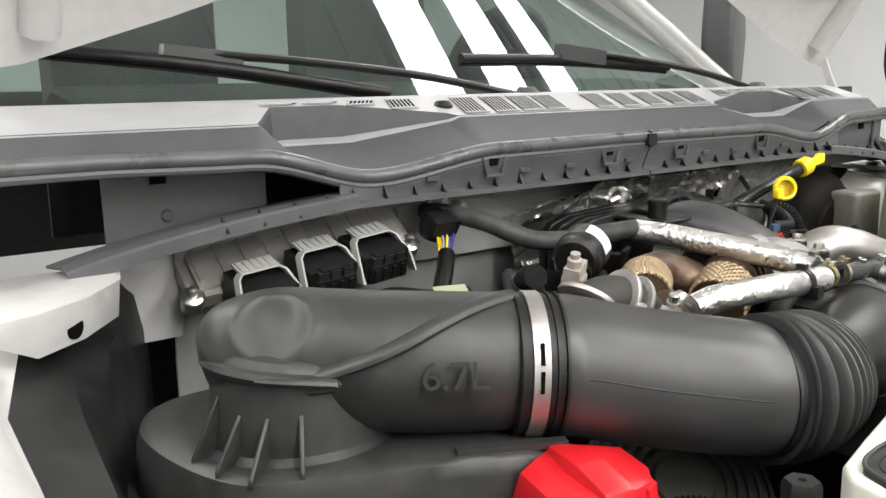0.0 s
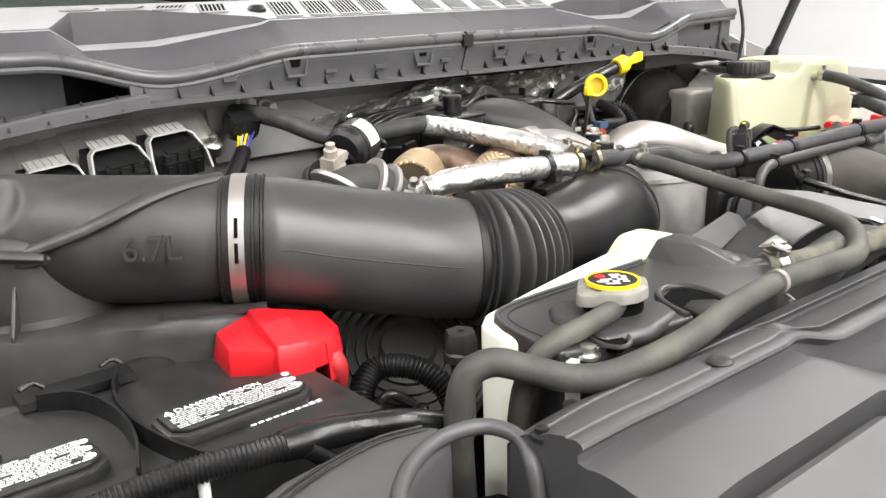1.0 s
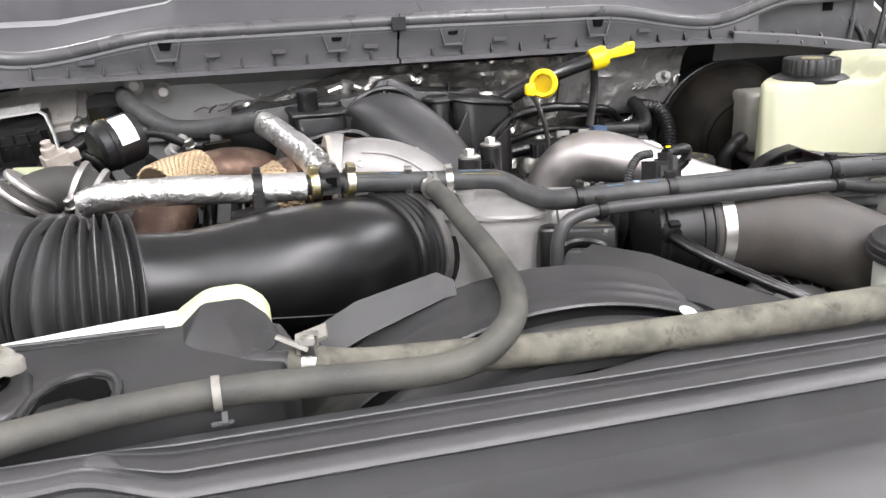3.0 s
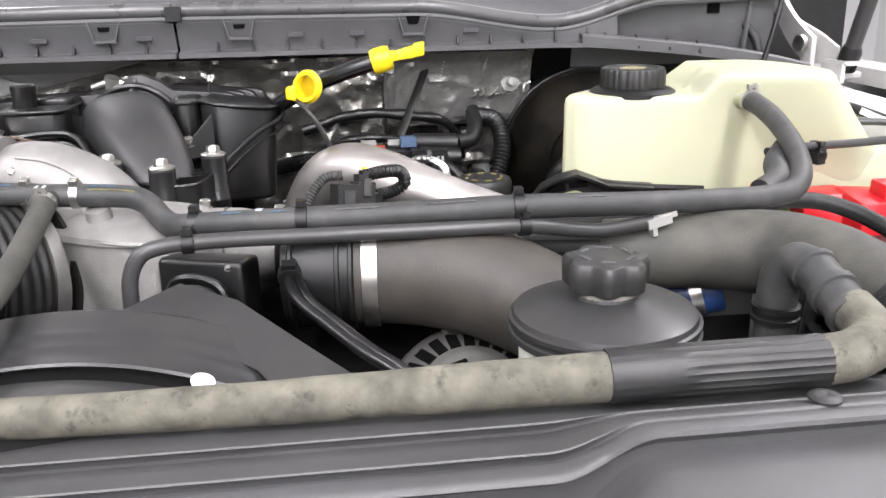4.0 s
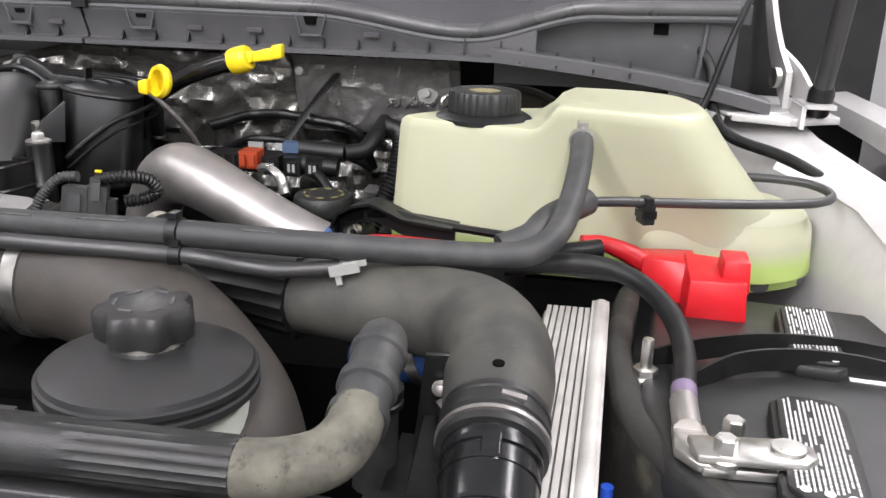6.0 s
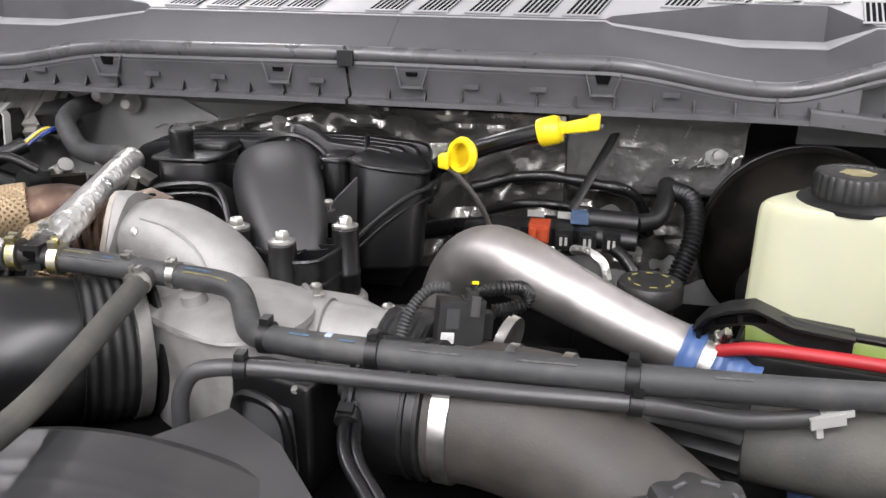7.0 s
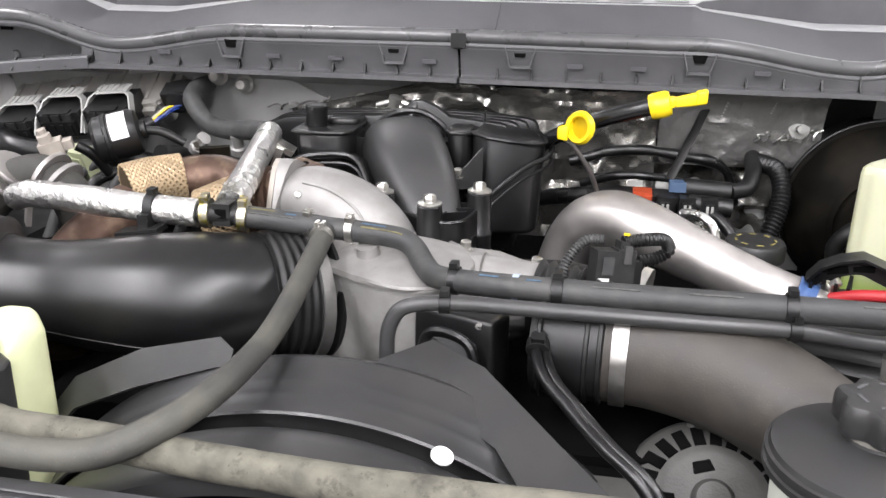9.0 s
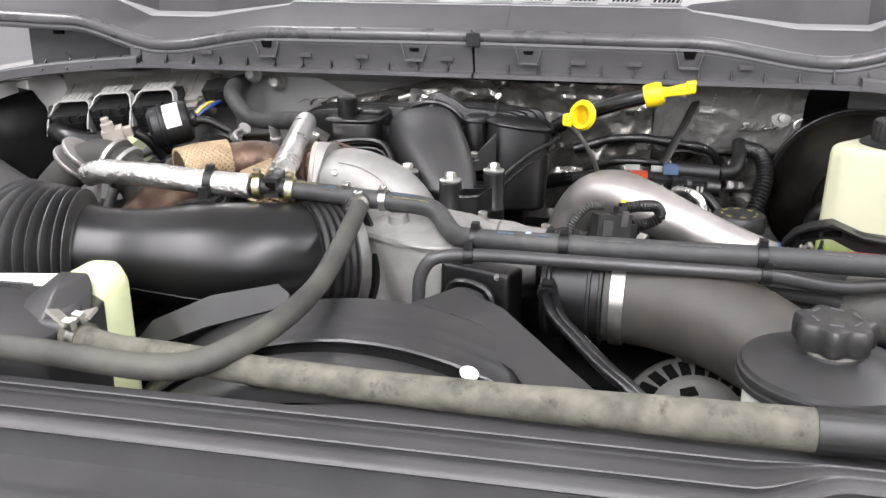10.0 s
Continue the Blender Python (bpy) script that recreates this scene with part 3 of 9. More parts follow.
# near-black sheet added to keep light out of the bay from below
part("bay_light_stop", box(-1.0, 1.0, -0.05, 1.1, 0.62, 0.66, 0), DARK, body)

# ---- cowl ----
cowl = root("windscreen_cowl_panel", (0, 1.1, 1.36), "dark grey grained plastic windscreen cowl panel with slotted grilles", "cowl")


def scoop(x):
    """0 on the plain front, 1 in the scooped corner."""
    ax = abs(x)
    if ax < 0.345:
        return 0.0
    f = min(0.15 + 0.85 * (ax - 0.345) / 0.18, 1.0)
    return f * max(0.0, 1.0 - max(0.0, ax - 0.64) / 0.05)


def cowl_face(x):
    """The dark front face of the cowl, with the scooped corners."""
    sy, sz, f = bump_line(x, SEAL_Y), bump_line(x, SEAL_Z), scoop(x)
    ty, tz = 1.084 + 0.036 * f, 1.437 - 0.032 * f
    return [(sy + 0.012, sz - 0.02), (sy + 0.012, sz + 0.004), (sy + 0.03, sz + 0.008), (ty - 0.004, tz - 0.003), (ty, tz)]


def deck_z(y):
    return 1.438 + 0.32 * min(y - 1.086, 0.085)


def cowl_top(x):
    """The ledge along the edge of the front face, coloured pale for light on it."""
    y, z = cowl_face(x)[-1]
    f = scoop(x)
    return [(y, z + 0.001), (y + 0.003 + 0.013 * f, z + 0.002 + 0.004 * f), (y + 0.005 + 0.026 * f, z + 0.002 + 0.006 * f)]


def cowl_rise(x):
    """The dark wall at the back of the scoop."""
    y, z = cowl_top(x)[-1]
    f = scoop(x)
    return [(y, z), (y + 0.002 + 0.002 * f, z + (deck_z(y) - z) * 0.92), (y + 0.004 + 0.004 * f, deck_z(y + 0.004 + 0.004 * f))]


def cowl_deck(x):
    y, z = cowl_rise(x)[-1]
    return [(y, z), (y + 0.01, deck_z(y + 0.01)), (1.172, 1.4655), (1.20, 1.471), (1.25, 1.472), (1.285, 1.452)]


for a, b in ((-1.12, -0.052 + 0.1), (0.0485, 0.95)):
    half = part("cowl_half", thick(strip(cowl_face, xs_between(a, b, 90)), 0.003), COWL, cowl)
    part("ledge", thick(strip(cowl_top, xs_between(a, b, 90)), 0.003), COWLTOP, half, "cowl ledge, coloured pale for light on its top")
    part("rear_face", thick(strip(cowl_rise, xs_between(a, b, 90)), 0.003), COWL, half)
    part("deck", thick(strip(cowl_deck, xs_between(a, b, 90)), 0.003), COWLTOP, half, "grained cowl top, coloured pale for light on it")
# grille bays with slats, lying on the sloped deck
GRILLES = [-0.65, -0.58, -0.51, -0.44, -0.318, -0.251, -0.19, -0.131, -0.003, 0.068, 0.143, 0.213, 0.281, 0.415, 0.48, 0.545, 0.61, 0.675, 0.74, 0.81]
LEAN = Matrix.Rotation(math.atan(0.32), 4, "X")
for gx in GRILLES:
    gy = cowl_deck(gx + 0.022)[0][0] + 0.006
    m = Matrix.Translation((gx, gy, deck_z(gy) + 0.0015)) @ LEAN
    deep = min(0.075, (1.168 - gy) * 1.05)
    skew = 0.020 if abs(gx) < 0.345 else 0.012
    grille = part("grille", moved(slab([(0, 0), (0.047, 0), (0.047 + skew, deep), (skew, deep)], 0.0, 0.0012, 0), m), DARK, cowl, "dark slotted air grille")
    for k in range(7):
        x0 = 0.0 + 0.0074 * k
        part("slat", moved(slab([(x0, 0), (x0 + 0.0024, 0), (x0 + 0.0024 + skew, deep), (x0 + skew, deep)], 0.0009, 0.0017, 0), m), COWLTOP, grille)
    for yy in (-0.003, deep):
        part("end_bar", moved(slab([(-0.002 + skew * (yy > 0), yy), (0.049 + skew * (yy > 0), yy), (0.049 + skew * (yy > 0), yy + 0.004), (-0.002 + skew * (yy > 0), yy + 0.004)], 0.0, 0.0018, 0), m), COWLTOP, grille)
for k in range(14):
    x = 0.50 + 0.012 * k
    for s in (-1, 1):
        part("drain_notch", box(s * x - 0.003, s * x + 0.003, bump_line(x, SEAL_Y) + 0.0125, bump_line(x, SEAL_Y) + 0.0165, bump_line(x, SEAL_Z) + 0.002, bump_line(x, SEAL_Z) + 0.0075, 0), DARK, cowl)


# weatherstrip: a bulb on a carrier
def seal_path(dz, dy, a, b, n=70):
    return [(x, bump_line(x, SEAL_Y) + dy, bump_line(x, SEAL_Z) + dz) for x in xs_between(a, b, n)]


for a, b in ((-1.12, -0.004), (0.004, 0.93)):
    strip_ob = thing("bonnet_seal", sweep(seal_path(0.0, 0.0, a, b), 0.0105, 14, 1), SEALRUB, "black rubber bonnet seal along the cowl edge", "seal", "bonnet seals")
    part("carrier", sweep(seal_path(-0.013, -0.001, a, b), 0.006, 8, 1), GREY, strip_ob)
thing("seal_joint", box(-0.011, 0.011, 0.974, 0.994, 1.378, 1.3985, 0.003), RUBBER, "small black rubber joint in the bonnet seal", "seal joint")


# closeout strip below the seal, with clips and gussets
close = root("cowl_closeout_strip", (0, 1.0, 1.33), "dark grey plastic closeout strip with clips and triangular gussets", "trim strip")


def close_profile(x):
    ax = abs(x)
    zt = bump_line(x, SEAL_Z) - 0.016
    zb = 1.326 - 0.02 * max(0, ax - 0.55)
    zt = max(zt, zb + 0.008)
    return [(bump_line(x, SEAL_Y) - 0.004, zt), (1.0, zb + 0.012), (1.0, zb + 0.006), (0.982, zb + 0.004), (0.982, zb)]


for a, b in ((-0.62, -0.002), (0.002, 0.66)):
    part("closeout_panel", thick(strip(close_profile, xs_between(a, b, 40)), 0.003), CLOSEOUT, close)
for gx in [-0.60 + 0.0505 * k for k in range(25)]:
    if abs(gx) > 0.01:
        zb = 1.326 - 0.02 * max(0, abs(gx) - 0.55)
        g = slab([(0, 0), (0.018, 0), (0.016, 0.026)], -0.0015, 0.0015, 0, m=Matrix.Translation((gx, 0.982, zb + 0.004)) @ pose(0, 0, 0, 90, 0, 90))
        part("gusset", g, PLASTIC, close)
for cx in (-0.357, -0.099, 0.090, 0.343):
    zc = 1.366
    part("clip", merged(slab([(-0.024, 0.014), (-0.016, -0.014), (-0.0135, -0.014), (-0.0215, 0.014)], -0.004, 0.004, 0.0006, 1, m=Matrix.Translation((cx, 0.985, zc)) @ pose(0, 0, 0, 90, 0, 0)), slab([(0.024, 0.014), (0.0215, 0.014), (0.0135, -0.014), (0.016, -0.014)], -0.004, 0.004, 0.0006, 1, m=Matrix.Translation((cx, 0.985, zc)) @ pose(0, 0, 0, 90, 0, 0)), box(cx - 0.016, cx + 0.016, 0.982, 0.988, zc - 0.016, zc - 0.0125, 0.0006)), CLOSEOUT, close)
    part("clip_hole", slab([(-0.011, 0.012), (-0.007, 0.0), (0.007, 0.0), (0.011, 0.012)], -0.003, 0.003, 0.0006, 1, m=Matrix.Translation((cx, 0.986, zc)) @ pose(0, 0, 0, 90, 0, 0)), DARK, close)
for cx in (-0.47, -0.29, -0.19, 0.0 - 0.045, 0.17, 0.26, 0.43):
    part("slot", box(cx - 0.011, cx + 0.011, 0.985, 0.991, 1.352, 1.358, 0.001), COWL, close)


# corner wells of the cowl
for s in (-1, 1):
    well = root("cowl_end_panel", (s * 0.8, 1.1, 1.32), "grey plastic end panel under the cowl corner", "end panel", "cowl end panels")
    if s < 0:
        part("panel", thick(loft([[(s * x, 1.10 + 0.06 * (x - 0.62), z) for z in (1.27, 1.34, bump_line(x, SEAL_Z) - 0.012)] for x in xs_between(0.68, 0.9, 8)], closed=False, caps=False), 0.003), CLOSEOUT, well)
    else:
        part("panel", thick(loft([[(x, 1.035 + 0.03 * (x - 0.6) + dy, z) for dy, z in ((0.012, 1.29), (0.004, 1.33), (0.0, 1.345), (-0.002, bump_line(x, SEAL_Z) - 0.01))] for x in xs_between(0.60, 0.935, 14)], closed=False, caps=False), 0.003), CLOSEOUT, well)
        part("panel_fold", sweep([(0.885, 1.036, 1.31), (0.89, 1.036, 1.36), (0.892, 1.038, 1.395)], 0.004, 6, 3), CLOSEOUT, well)
    part("clip_hole", box(s * 0.83 - 0.01, s * 0.83 + 0.01, 1.103 if s < 0 else 1.034, 1.109 if s < 0 else 1.040, 1.368, 1.384, 0.002), DARK, well)
    part("plug", lathe([(0, 0), (0.009, 0), (0.007, 0.003), (0, 0.004)], aim((s * (0.82 if s < 0 else 0.865), 1.108 if s < 0 else 1.043, 1.325 if s < 0 else 1.352), (0, -1, 0)), 14), GREY, well)


# ---- small hardware used again and again ----
def band(place, way, r, parent, width=0.008, mat=None, ear=0.0, name="hose_clamp"):
    """A steel band round a hose, with a screw housing on its upper side."""
    m = aim(place, way)
    c = part(name, lathe([(r, -width / 2), (r + 0.0012, -width / 2), (r + 0.0012, width / 2), (r, width / 2)], m, 28), mat or ZINC, parent)
    if ear:
        up = Vector((0, -0.3, 1)) - Vector(way).normalized() * Vector(way).normalized().dot(Vector((0, -0.3, 1)))
        up.normalize()
        base = Vector(place) + up * (r + 0.001)
        q = Matrix.Translation(base) @ Matrix((Vector(way).normalized().cross(up), Vector(way).normalized(), up)).transposed().to_4x4()
        part("clamp_ear", merged(box(-ear, -ear * 0.3, -width / 2, width / 2, 0, ear * 1.1, 0.0005, m=q), box(ear * 0.3, ear, -width / 2, width / 2, 0, ear * 1.1, 0.0005, m=q), box(-ear, ear, -width * 0.3, width * 0.3, ear * 0.4, ear * 0.8, 0.0005, m=q)), mat or ZINC, c)
    return c


def hexbolt(place, way, r, h, parent, mat=None, name="bolt"):
    m = aim(place, way)
    return part(name, merged(lathe([(0, 0), (r * 1.35, 0), (r * 1.35, h * 0.18), (r, h * 0.2), (0, h * 0.2)], m, 16), lathe([(0, h * 0.2), (r, h * 0.2), (r, h * 0.95), (r * 0.85, h), (0, h)], m, 6)), mat or ZINC, parent)


def cable_tie(place, way, r, parent, name="cable_tie"):
    m = aim(place, way)
    return part(name, merged(lathe([(r, -0.0055), (r + 0.0018, -0.005), (r + 0.0018, 0.005), (r, 0.0055)], m, 20), box(-0.006, 0.006, r + 0.001, r + 0.0065, -0.004, 0.004, 0.001, m=m)), PLASTIC, parent)


def letters(text, size, depth, m, mat, parent, name="lettering", label=""):
    cu = bpy.data.curves.new("t", "FONT")
    cu.body, cu.size, cu.extrude, cu.align_x, cu.align_y = text, size, depth, "CENTER", "CENTER"
    tmp = bpy.data.objects.new("t", cu)
    scene.collection.objects.link(tmp)
    me = bpy.data.meshes.new_from_object(tmp.evaluated_get(bpy.context.evaluated_depsgraph_get()))
    bpy.data.objects.remove(tmp)
    bm = bmesh.new()
    bm.from_mesh(me)
    bpy.data.meshes.remove(me)
    return part(name, moved(bm, m), mat, parent, label)


# ---- air intake ----
airbox = root("air_filter_box", (-0.86, 0.62, 1.0), "matt black plastic air filter box with ribbed lid", "air filter box", shift=(-0.001, 0.002, 0.004))


NEAR = Vector((-0.49, -0.87, 0))


def stack(outline, steps, round_n=5):
    """A closed outline, rounded, grown by d at each height z of steps."""
    line = [tuple(p) for p in smooth_path([(x, y, 0) for x, y in outline + outline[:3]], round_n)[round_n:round_n * (len(outline) + 1)]]
    cx, cy = sum(p[0] for p in outline) / len(outline), sum(p[1] for p in outline) / len(outline)
    rings = []
    for z, d in steps:
        rings.append([(x + d * (x - cx) / math.hypot(x - cx, y - cy), y + d * (y - cy) / math.hypot(x - cx, y - cy), z) for x, y, _ in line])
    return loft(rings)


SHELF = [(-0.952, 0.605), (-0.935, 0.592), (-0.83, 0.545), (-0.72, 0.493), (-0.695, 0.50), (-0.66, 0.60), (-0.69, 0.74), (-0.76, 0.83), (-0.93, 0.85), (-0.975, 0.80), (-0.985, 0.73), (-0.97, 0.64)]
part("base", stack(SHELF, ((0.86, -0.01), (1.06, 0.012), (1.068, 0.012), (1.07, 0.006))), AIRBOX, airbox)
part("lid", stack(SHELF, ((1.068, 0.006), (1.072, 0.026), (1.090, 0.028), (1.097, 0.022), (1.104, 0.003), (1.15, -0.002), (1.162, -0.006), (1.166, -0.014), (1.167, -0.05), (1.168, -0.09))), AIRBOX, airbox)
part("neck", loft([[(-0.852 + r * (1.12 * math.cos(t)), 0.678 + r * 0.98 * math.sin(t), z) for t in [2 * math.pi * i / 40 for i in range(40)]] for z, r in ((1.165, 0.090), (1.172, 0.082), (1.235, 0.076))]), AIRBOX, airbox)


def rim_ring(z, r):
    out = []
    for i in range(48):
        t = 2 * math.pi * i / 48
        x, y = -0.852 + r * 1.12 * math.cos(t), 0.678 + r * 0.98 * math.sin(t)
        out.append((x, y, z - 0.16 * (x + 0.92)))
    return out


part("lid_rim", loft([rim_ring(z, r) for z, r in ((1.236, 0.076), (1.237, 0.083), (1.242, 0.085), (1.247, 0.0825), (1.249, 0.077), (1.256, 0.073), (1.262, 0.06))]), AIRBOX, airbox)
outlet = [(-0.932, 0.712, 1.238, 0.026), (-0.922, 0.707, 1.241, 0.042), (-0.905, 0.699, 1.244, 0.052), (-0.878, 0.685, 1.244, 0.0595), (-0.835, 0.657, 1.239, 0.062), (-0.79, 0.622, 1.233, 0.065), (-0.745, 0.594, 1.2295, 0.0655), (-0.69, 0.568, 1.225, 0.0645)]
hood = sweep(outlet, seg=72, sub=14)
dish = Vector((-0.892, 0.650, 1.280))
for v in hood.verts:  # a soft dish pressed into the near side
    d = (v.co - dish).length / 0.030
    v.co -= NEAR * (0.012 * math.exp(-d ** 4) - 0.0035 * math.exp(-(d - 1.15) ** 2 / 0.05))
part("outlet_hood", hood, AIRBOX, airbox)
line = smooth_path(outlet, 6)
seam = []
for k in range(13, len(line)):
    f = (k - 13) / (len(line) - 14)
    a = radians(-22 + 108 * f ** 1.5)
    seam.append(tuple(Vector(line[k][:3]) + (NEAR * math.cos(a) + Vector((0, 0, 1)) * math.sin(a)) * line[k][3]))
flange = [(-0.925, 0.624, 1.2425, 0.003), (-0.905, 0.611, 1.2405, 0.0055), (-0.885, 0.603, 1.238, 0.0078), (-0.862, 0.596, 1.2335, 0.009)]
part("seam_flange", sweep(flange + [(*q, 0.0095) for q in seam[::3] + [seam[-1]]], seg=12, sub=4, flat=0.6), AIRBOX, airbox)
for (tx, ty, tz), (bx, by, bz) in (((-0.927, 0.69, 1.236), (-0.966, 0.672, 1.166)), ((-0.916, 0.664, 1.232), (-0.96, 0.634, 1.166)), ((-0.897, 0.638, 1.228), (-0.945, 0.6, 1.166)), ((-0.868, 0.612, 1.222), (-0.905, 0.585, 1.166))):
    c = Vector((-0.852, 0.678, 0))
    d = (Vector((bx, by, 0)) - c).normalized()
    r0, r1 = (Vector((tx, ty, 0)) - c).length - 0.012, (Vector((bx, by, 0)) - c).length
    rib = slab([(r0 - 0.01, 1.16), (r1, 1.16), (r1, 1.168), (r0 + 0.014, tz), (r0 - 0.01, tz)], -0.0019, 0.0019, 0.0007, 1, m=Matrix.Translation((c.x, c.y, 0)) @ Matrix((d, Vector((0, 0, 1)), d.cross(Vector((0, 0, 1))))).transposed().to_4x4())
    part("rib", rib, AIRBOX, airbox)
part("latch", merged(box(-0.012, 0.012, -0.008, 0.008, 0, 0.05, 0.003, m=pose(-0.985, 0.615, 1.06, 0, 0, -60)), box(-0.018, 0.018, -0.013, 0.013, 0.034, 0.042, 0.002, m=pose(-0.985, 0.615, 1.06, 0, 0, -60))), PLASTIC, airbox)
part("badge", lathe([(0.028, 0), (0.03, 0.0016), (0.027, 0.0016), (0.026, 0.0006), (0, 0.0006)], Matrix.Translation((-0.805, 0.529, 1.125)) @ pose(0, 0, 0, 90, 0, -25) @ Matrix.Diagonal((1, 0.42, 1, 1)), 32), AIRBOX, airbox)
part("drain_lip", box(-0.05, 0.05, -0.006, 0.006, -0.003, 0.003, 0.002, m=pose(-0.735, 0.516, 1.168, 0, 0, -27)), AIRBOX, airbox)
letters("6.7L", 0.034, 0.0015, Matrix.Translation((-0.7835, 0.5325, 1.238)) @ pose(0, 0, 0, 83, 0, -37.5), AIRBOX, airbox, "embossed_lettering")

WAY = (0.855, -0.517, -0.05)
CLAMP = Vector((-0.690, 0.568, 1.2250))
duct = root("intake_duct", (-0.5, 0.44, 1.13), "satin black plastic engine intake duct with bellows", "intake duct", shift=(0.009, -0.01, 0.002))
part("cuff", sweep([(-0.706, 0.578, 1.226, 0.0668), (-0.672, 0.558, 1.2235, 0.0668)], seg=36, sub=2), RUBBER, duct)
part("cuff_lip", merged(*[lathe([(0.064, -0.0022), (0.0685, -0.0012), (0.0685, 0.0012), (0.064, 0.0022)], aim(CLAMP + Vector(WAY).normalized() * d, WAY), 40) for d in (-0.016, 0.0155, 0.024)]), RUBBER, duct)
tube_a = [(-0.680, 0.563, 1.224, 0.0645), (-0.662, 0.554, 1.221, 0.0675), (-0.645, 0.545, 1.218, 0.0665), (-0.60, 0.522, 1.206, 0.0665), (-0.55, 0.495, 1.195, 0.067), (-0.505, 0.471, 1.186, 0.067), (-0.472, 0.455, 1.180, 0.065)]
part("front_tube", sweep(tube_a, seg=40, sub=6), DUCT, duct)
mould = []
for i, (x, y, z, r) in enumerate(smooth_path(tube_a, 6)[9:33]):
    n = Vector((-0.48, -0.87, 0)) * math.cos(0.12) + Vector((0, 0, 1)) * math.sin(0.12)
    mould.append(tuple(Vector((x, y, z)) + n * (r + 0.0002)))
part("mould_line", sweep(mould, 0.0008, 6, 1), RUBBER, duct)
part("bellows", ribbed([(-0.478, 0.458, 1.181, 0.0665), (-0.455, 0.451, 1.179, 0.0672), (-0.425, 0.452, 1.177, 0.066), (-0.393, 0.459, 1.1745, 0.0635)], 0.066, 0.0102, 0.0085, 44, 10), DUCT, duct)
part("bellows_collar", lathe([(0.063, -0.009), (0.0675, -0.0085), (0.0685, -0.004), (0.0675, 0.0), (0.0688, 0.004), (0.0675, 0.0075), (0.063, 0.008)], aim((-0.470, 0.4545, 1.1795), (0.90, -0.42, -0.06)), 44), RUBBER, duct)
tube_b = [(-0.402, 0.457, 1.175, 0.055), (-0.38, 0.460, 1.173, 0.0525), (-0.34, 0.467, 1.170, 0.053), (-0.30, 0.474, 1.167, 0.0585), (-0.245, 0.488, 1.163, 0.0665), (-0.195, 0.506, 1.158, 0.071), (-0.16, 0.527, 1.153, 0.071), (-0.138, 0.545, 1.150, 0.067)]
part("rear_tube", sweep(tube_b, seg=40, sub=6), SATIN, duct)
mould = []
for x, y, z, r in smooth_path(tube_b, 6)[4:34]:
    n = Vector((0.22, -0.97, 0)).normalized() * math.cos(0.5) - Vector((0, 0, 1)) * math.sin(0.5)
    mould.append(tuple(Vector((x, y, z)) + n * (r + 0.0002)))
part("rear_mould_line", sweep(mould, 0.0011, 6, 1), RUBBER, duct)
part("rear_cuff", ribbed([(-0.150, 0.535, 1.151, 0.0715), (-0.135, 0.548, 1.149, 0.0735), (-0.110, 0.572, 1.146, 0.0735)], 0.072, 0.0095, 0.0013, 36, 8), RUBBER, duct)
clampbig = band(tuple(CLAMP), WAY, 0.0677, duct, 0.015, STEEL)
wv = Vector(WAY).normalized()
up = (Vector((0, 0, 1)) - wv * wv.z).normalized()
near = up.cross(wv) if up.cross(wv).y < 0 else wv.cross(up)
for a in (0.42, 0.06):
    out = near * math.cos(a) + up * math.sin(a)
    tan = up * math.cos(a) - near * math.sin(a)
    part("slot", box(-0.0017, 0.0017, -0.0098, 0.0098, -0.0006, 0.0010, 0.0006, m=Matrix.Translation(CLAMP + out * 0.0686) @ Matrix((wv, tan, out)).transposed().to_4x4()), DARK, clampbig)
band((-0.112, 0.571, 1.1455), (0.73, 0.68, -0.07), 0.0758, duct, 0.013, DULLCAST)
part("end_bead", lathe([(0.07, -0.004), (0.077, -0.002), (0.077, 0.002), (0.07, 0.004)], aim((-0.1, 0.582, 1.145), (0.73, 0.68, -0.07)), 36), RUBBER, duct)

# ---- degas bottle in front of the duct ----
degas = root("coolant_degas_bottle", (-0.43, 0.28, 1.0), "white plastic coolant bottle under a black moulded cover", "coolant bottle")


def tilted(bm, z0=1.05):
    """The bottle's top falls a little to the front."""
    for v in bm.verts:
        if v.co.z > z0:
            v.co.z += 0.05 * min(v.co.y - 0.30, 0.0)
    return bm


tank_outline = [(-0.583, 0.19), (-0.585, 0.245), (-0.592, 0.26), (-0.588, 0.292), (-0.568, 0.308), (-0.50, 0.325), (-0.42, 0.343), (-0.35, 0.357), (-0.315, 0.362), (-0.285, 0.355), (-0.27, 0.335), (-0.27, 0.23), (-0.29, 0.19)]
part("tank", tilted(slab(tank_outline, 0.98, 1.1815, 0.006, 3)), WHITEPLASTIC, degas, "white plastic tank")
part("tank_corner", hull([(-0.345, 0.352, 1.03), (-0.34, 0.303, 1.03), (-0.262, 0.28, 1.03), (-0.260, 0.335, 1.03), (-0.285, 0.358, 1.03), (-0.347, 0.356, 1.181), (-0.345, 0.304, 1.181), (-0.318, 0.362, 1.198), (-0.285, 0.357, 1.2005), (-0.264, 0.338, 1.189), (-0.268, 0.286, 1.190), (-0.276, 0.304, 1.2000), (-0.318, 0.304, 1.199)], 0.007), GREENISH, degas, "yellow-green tank corner")
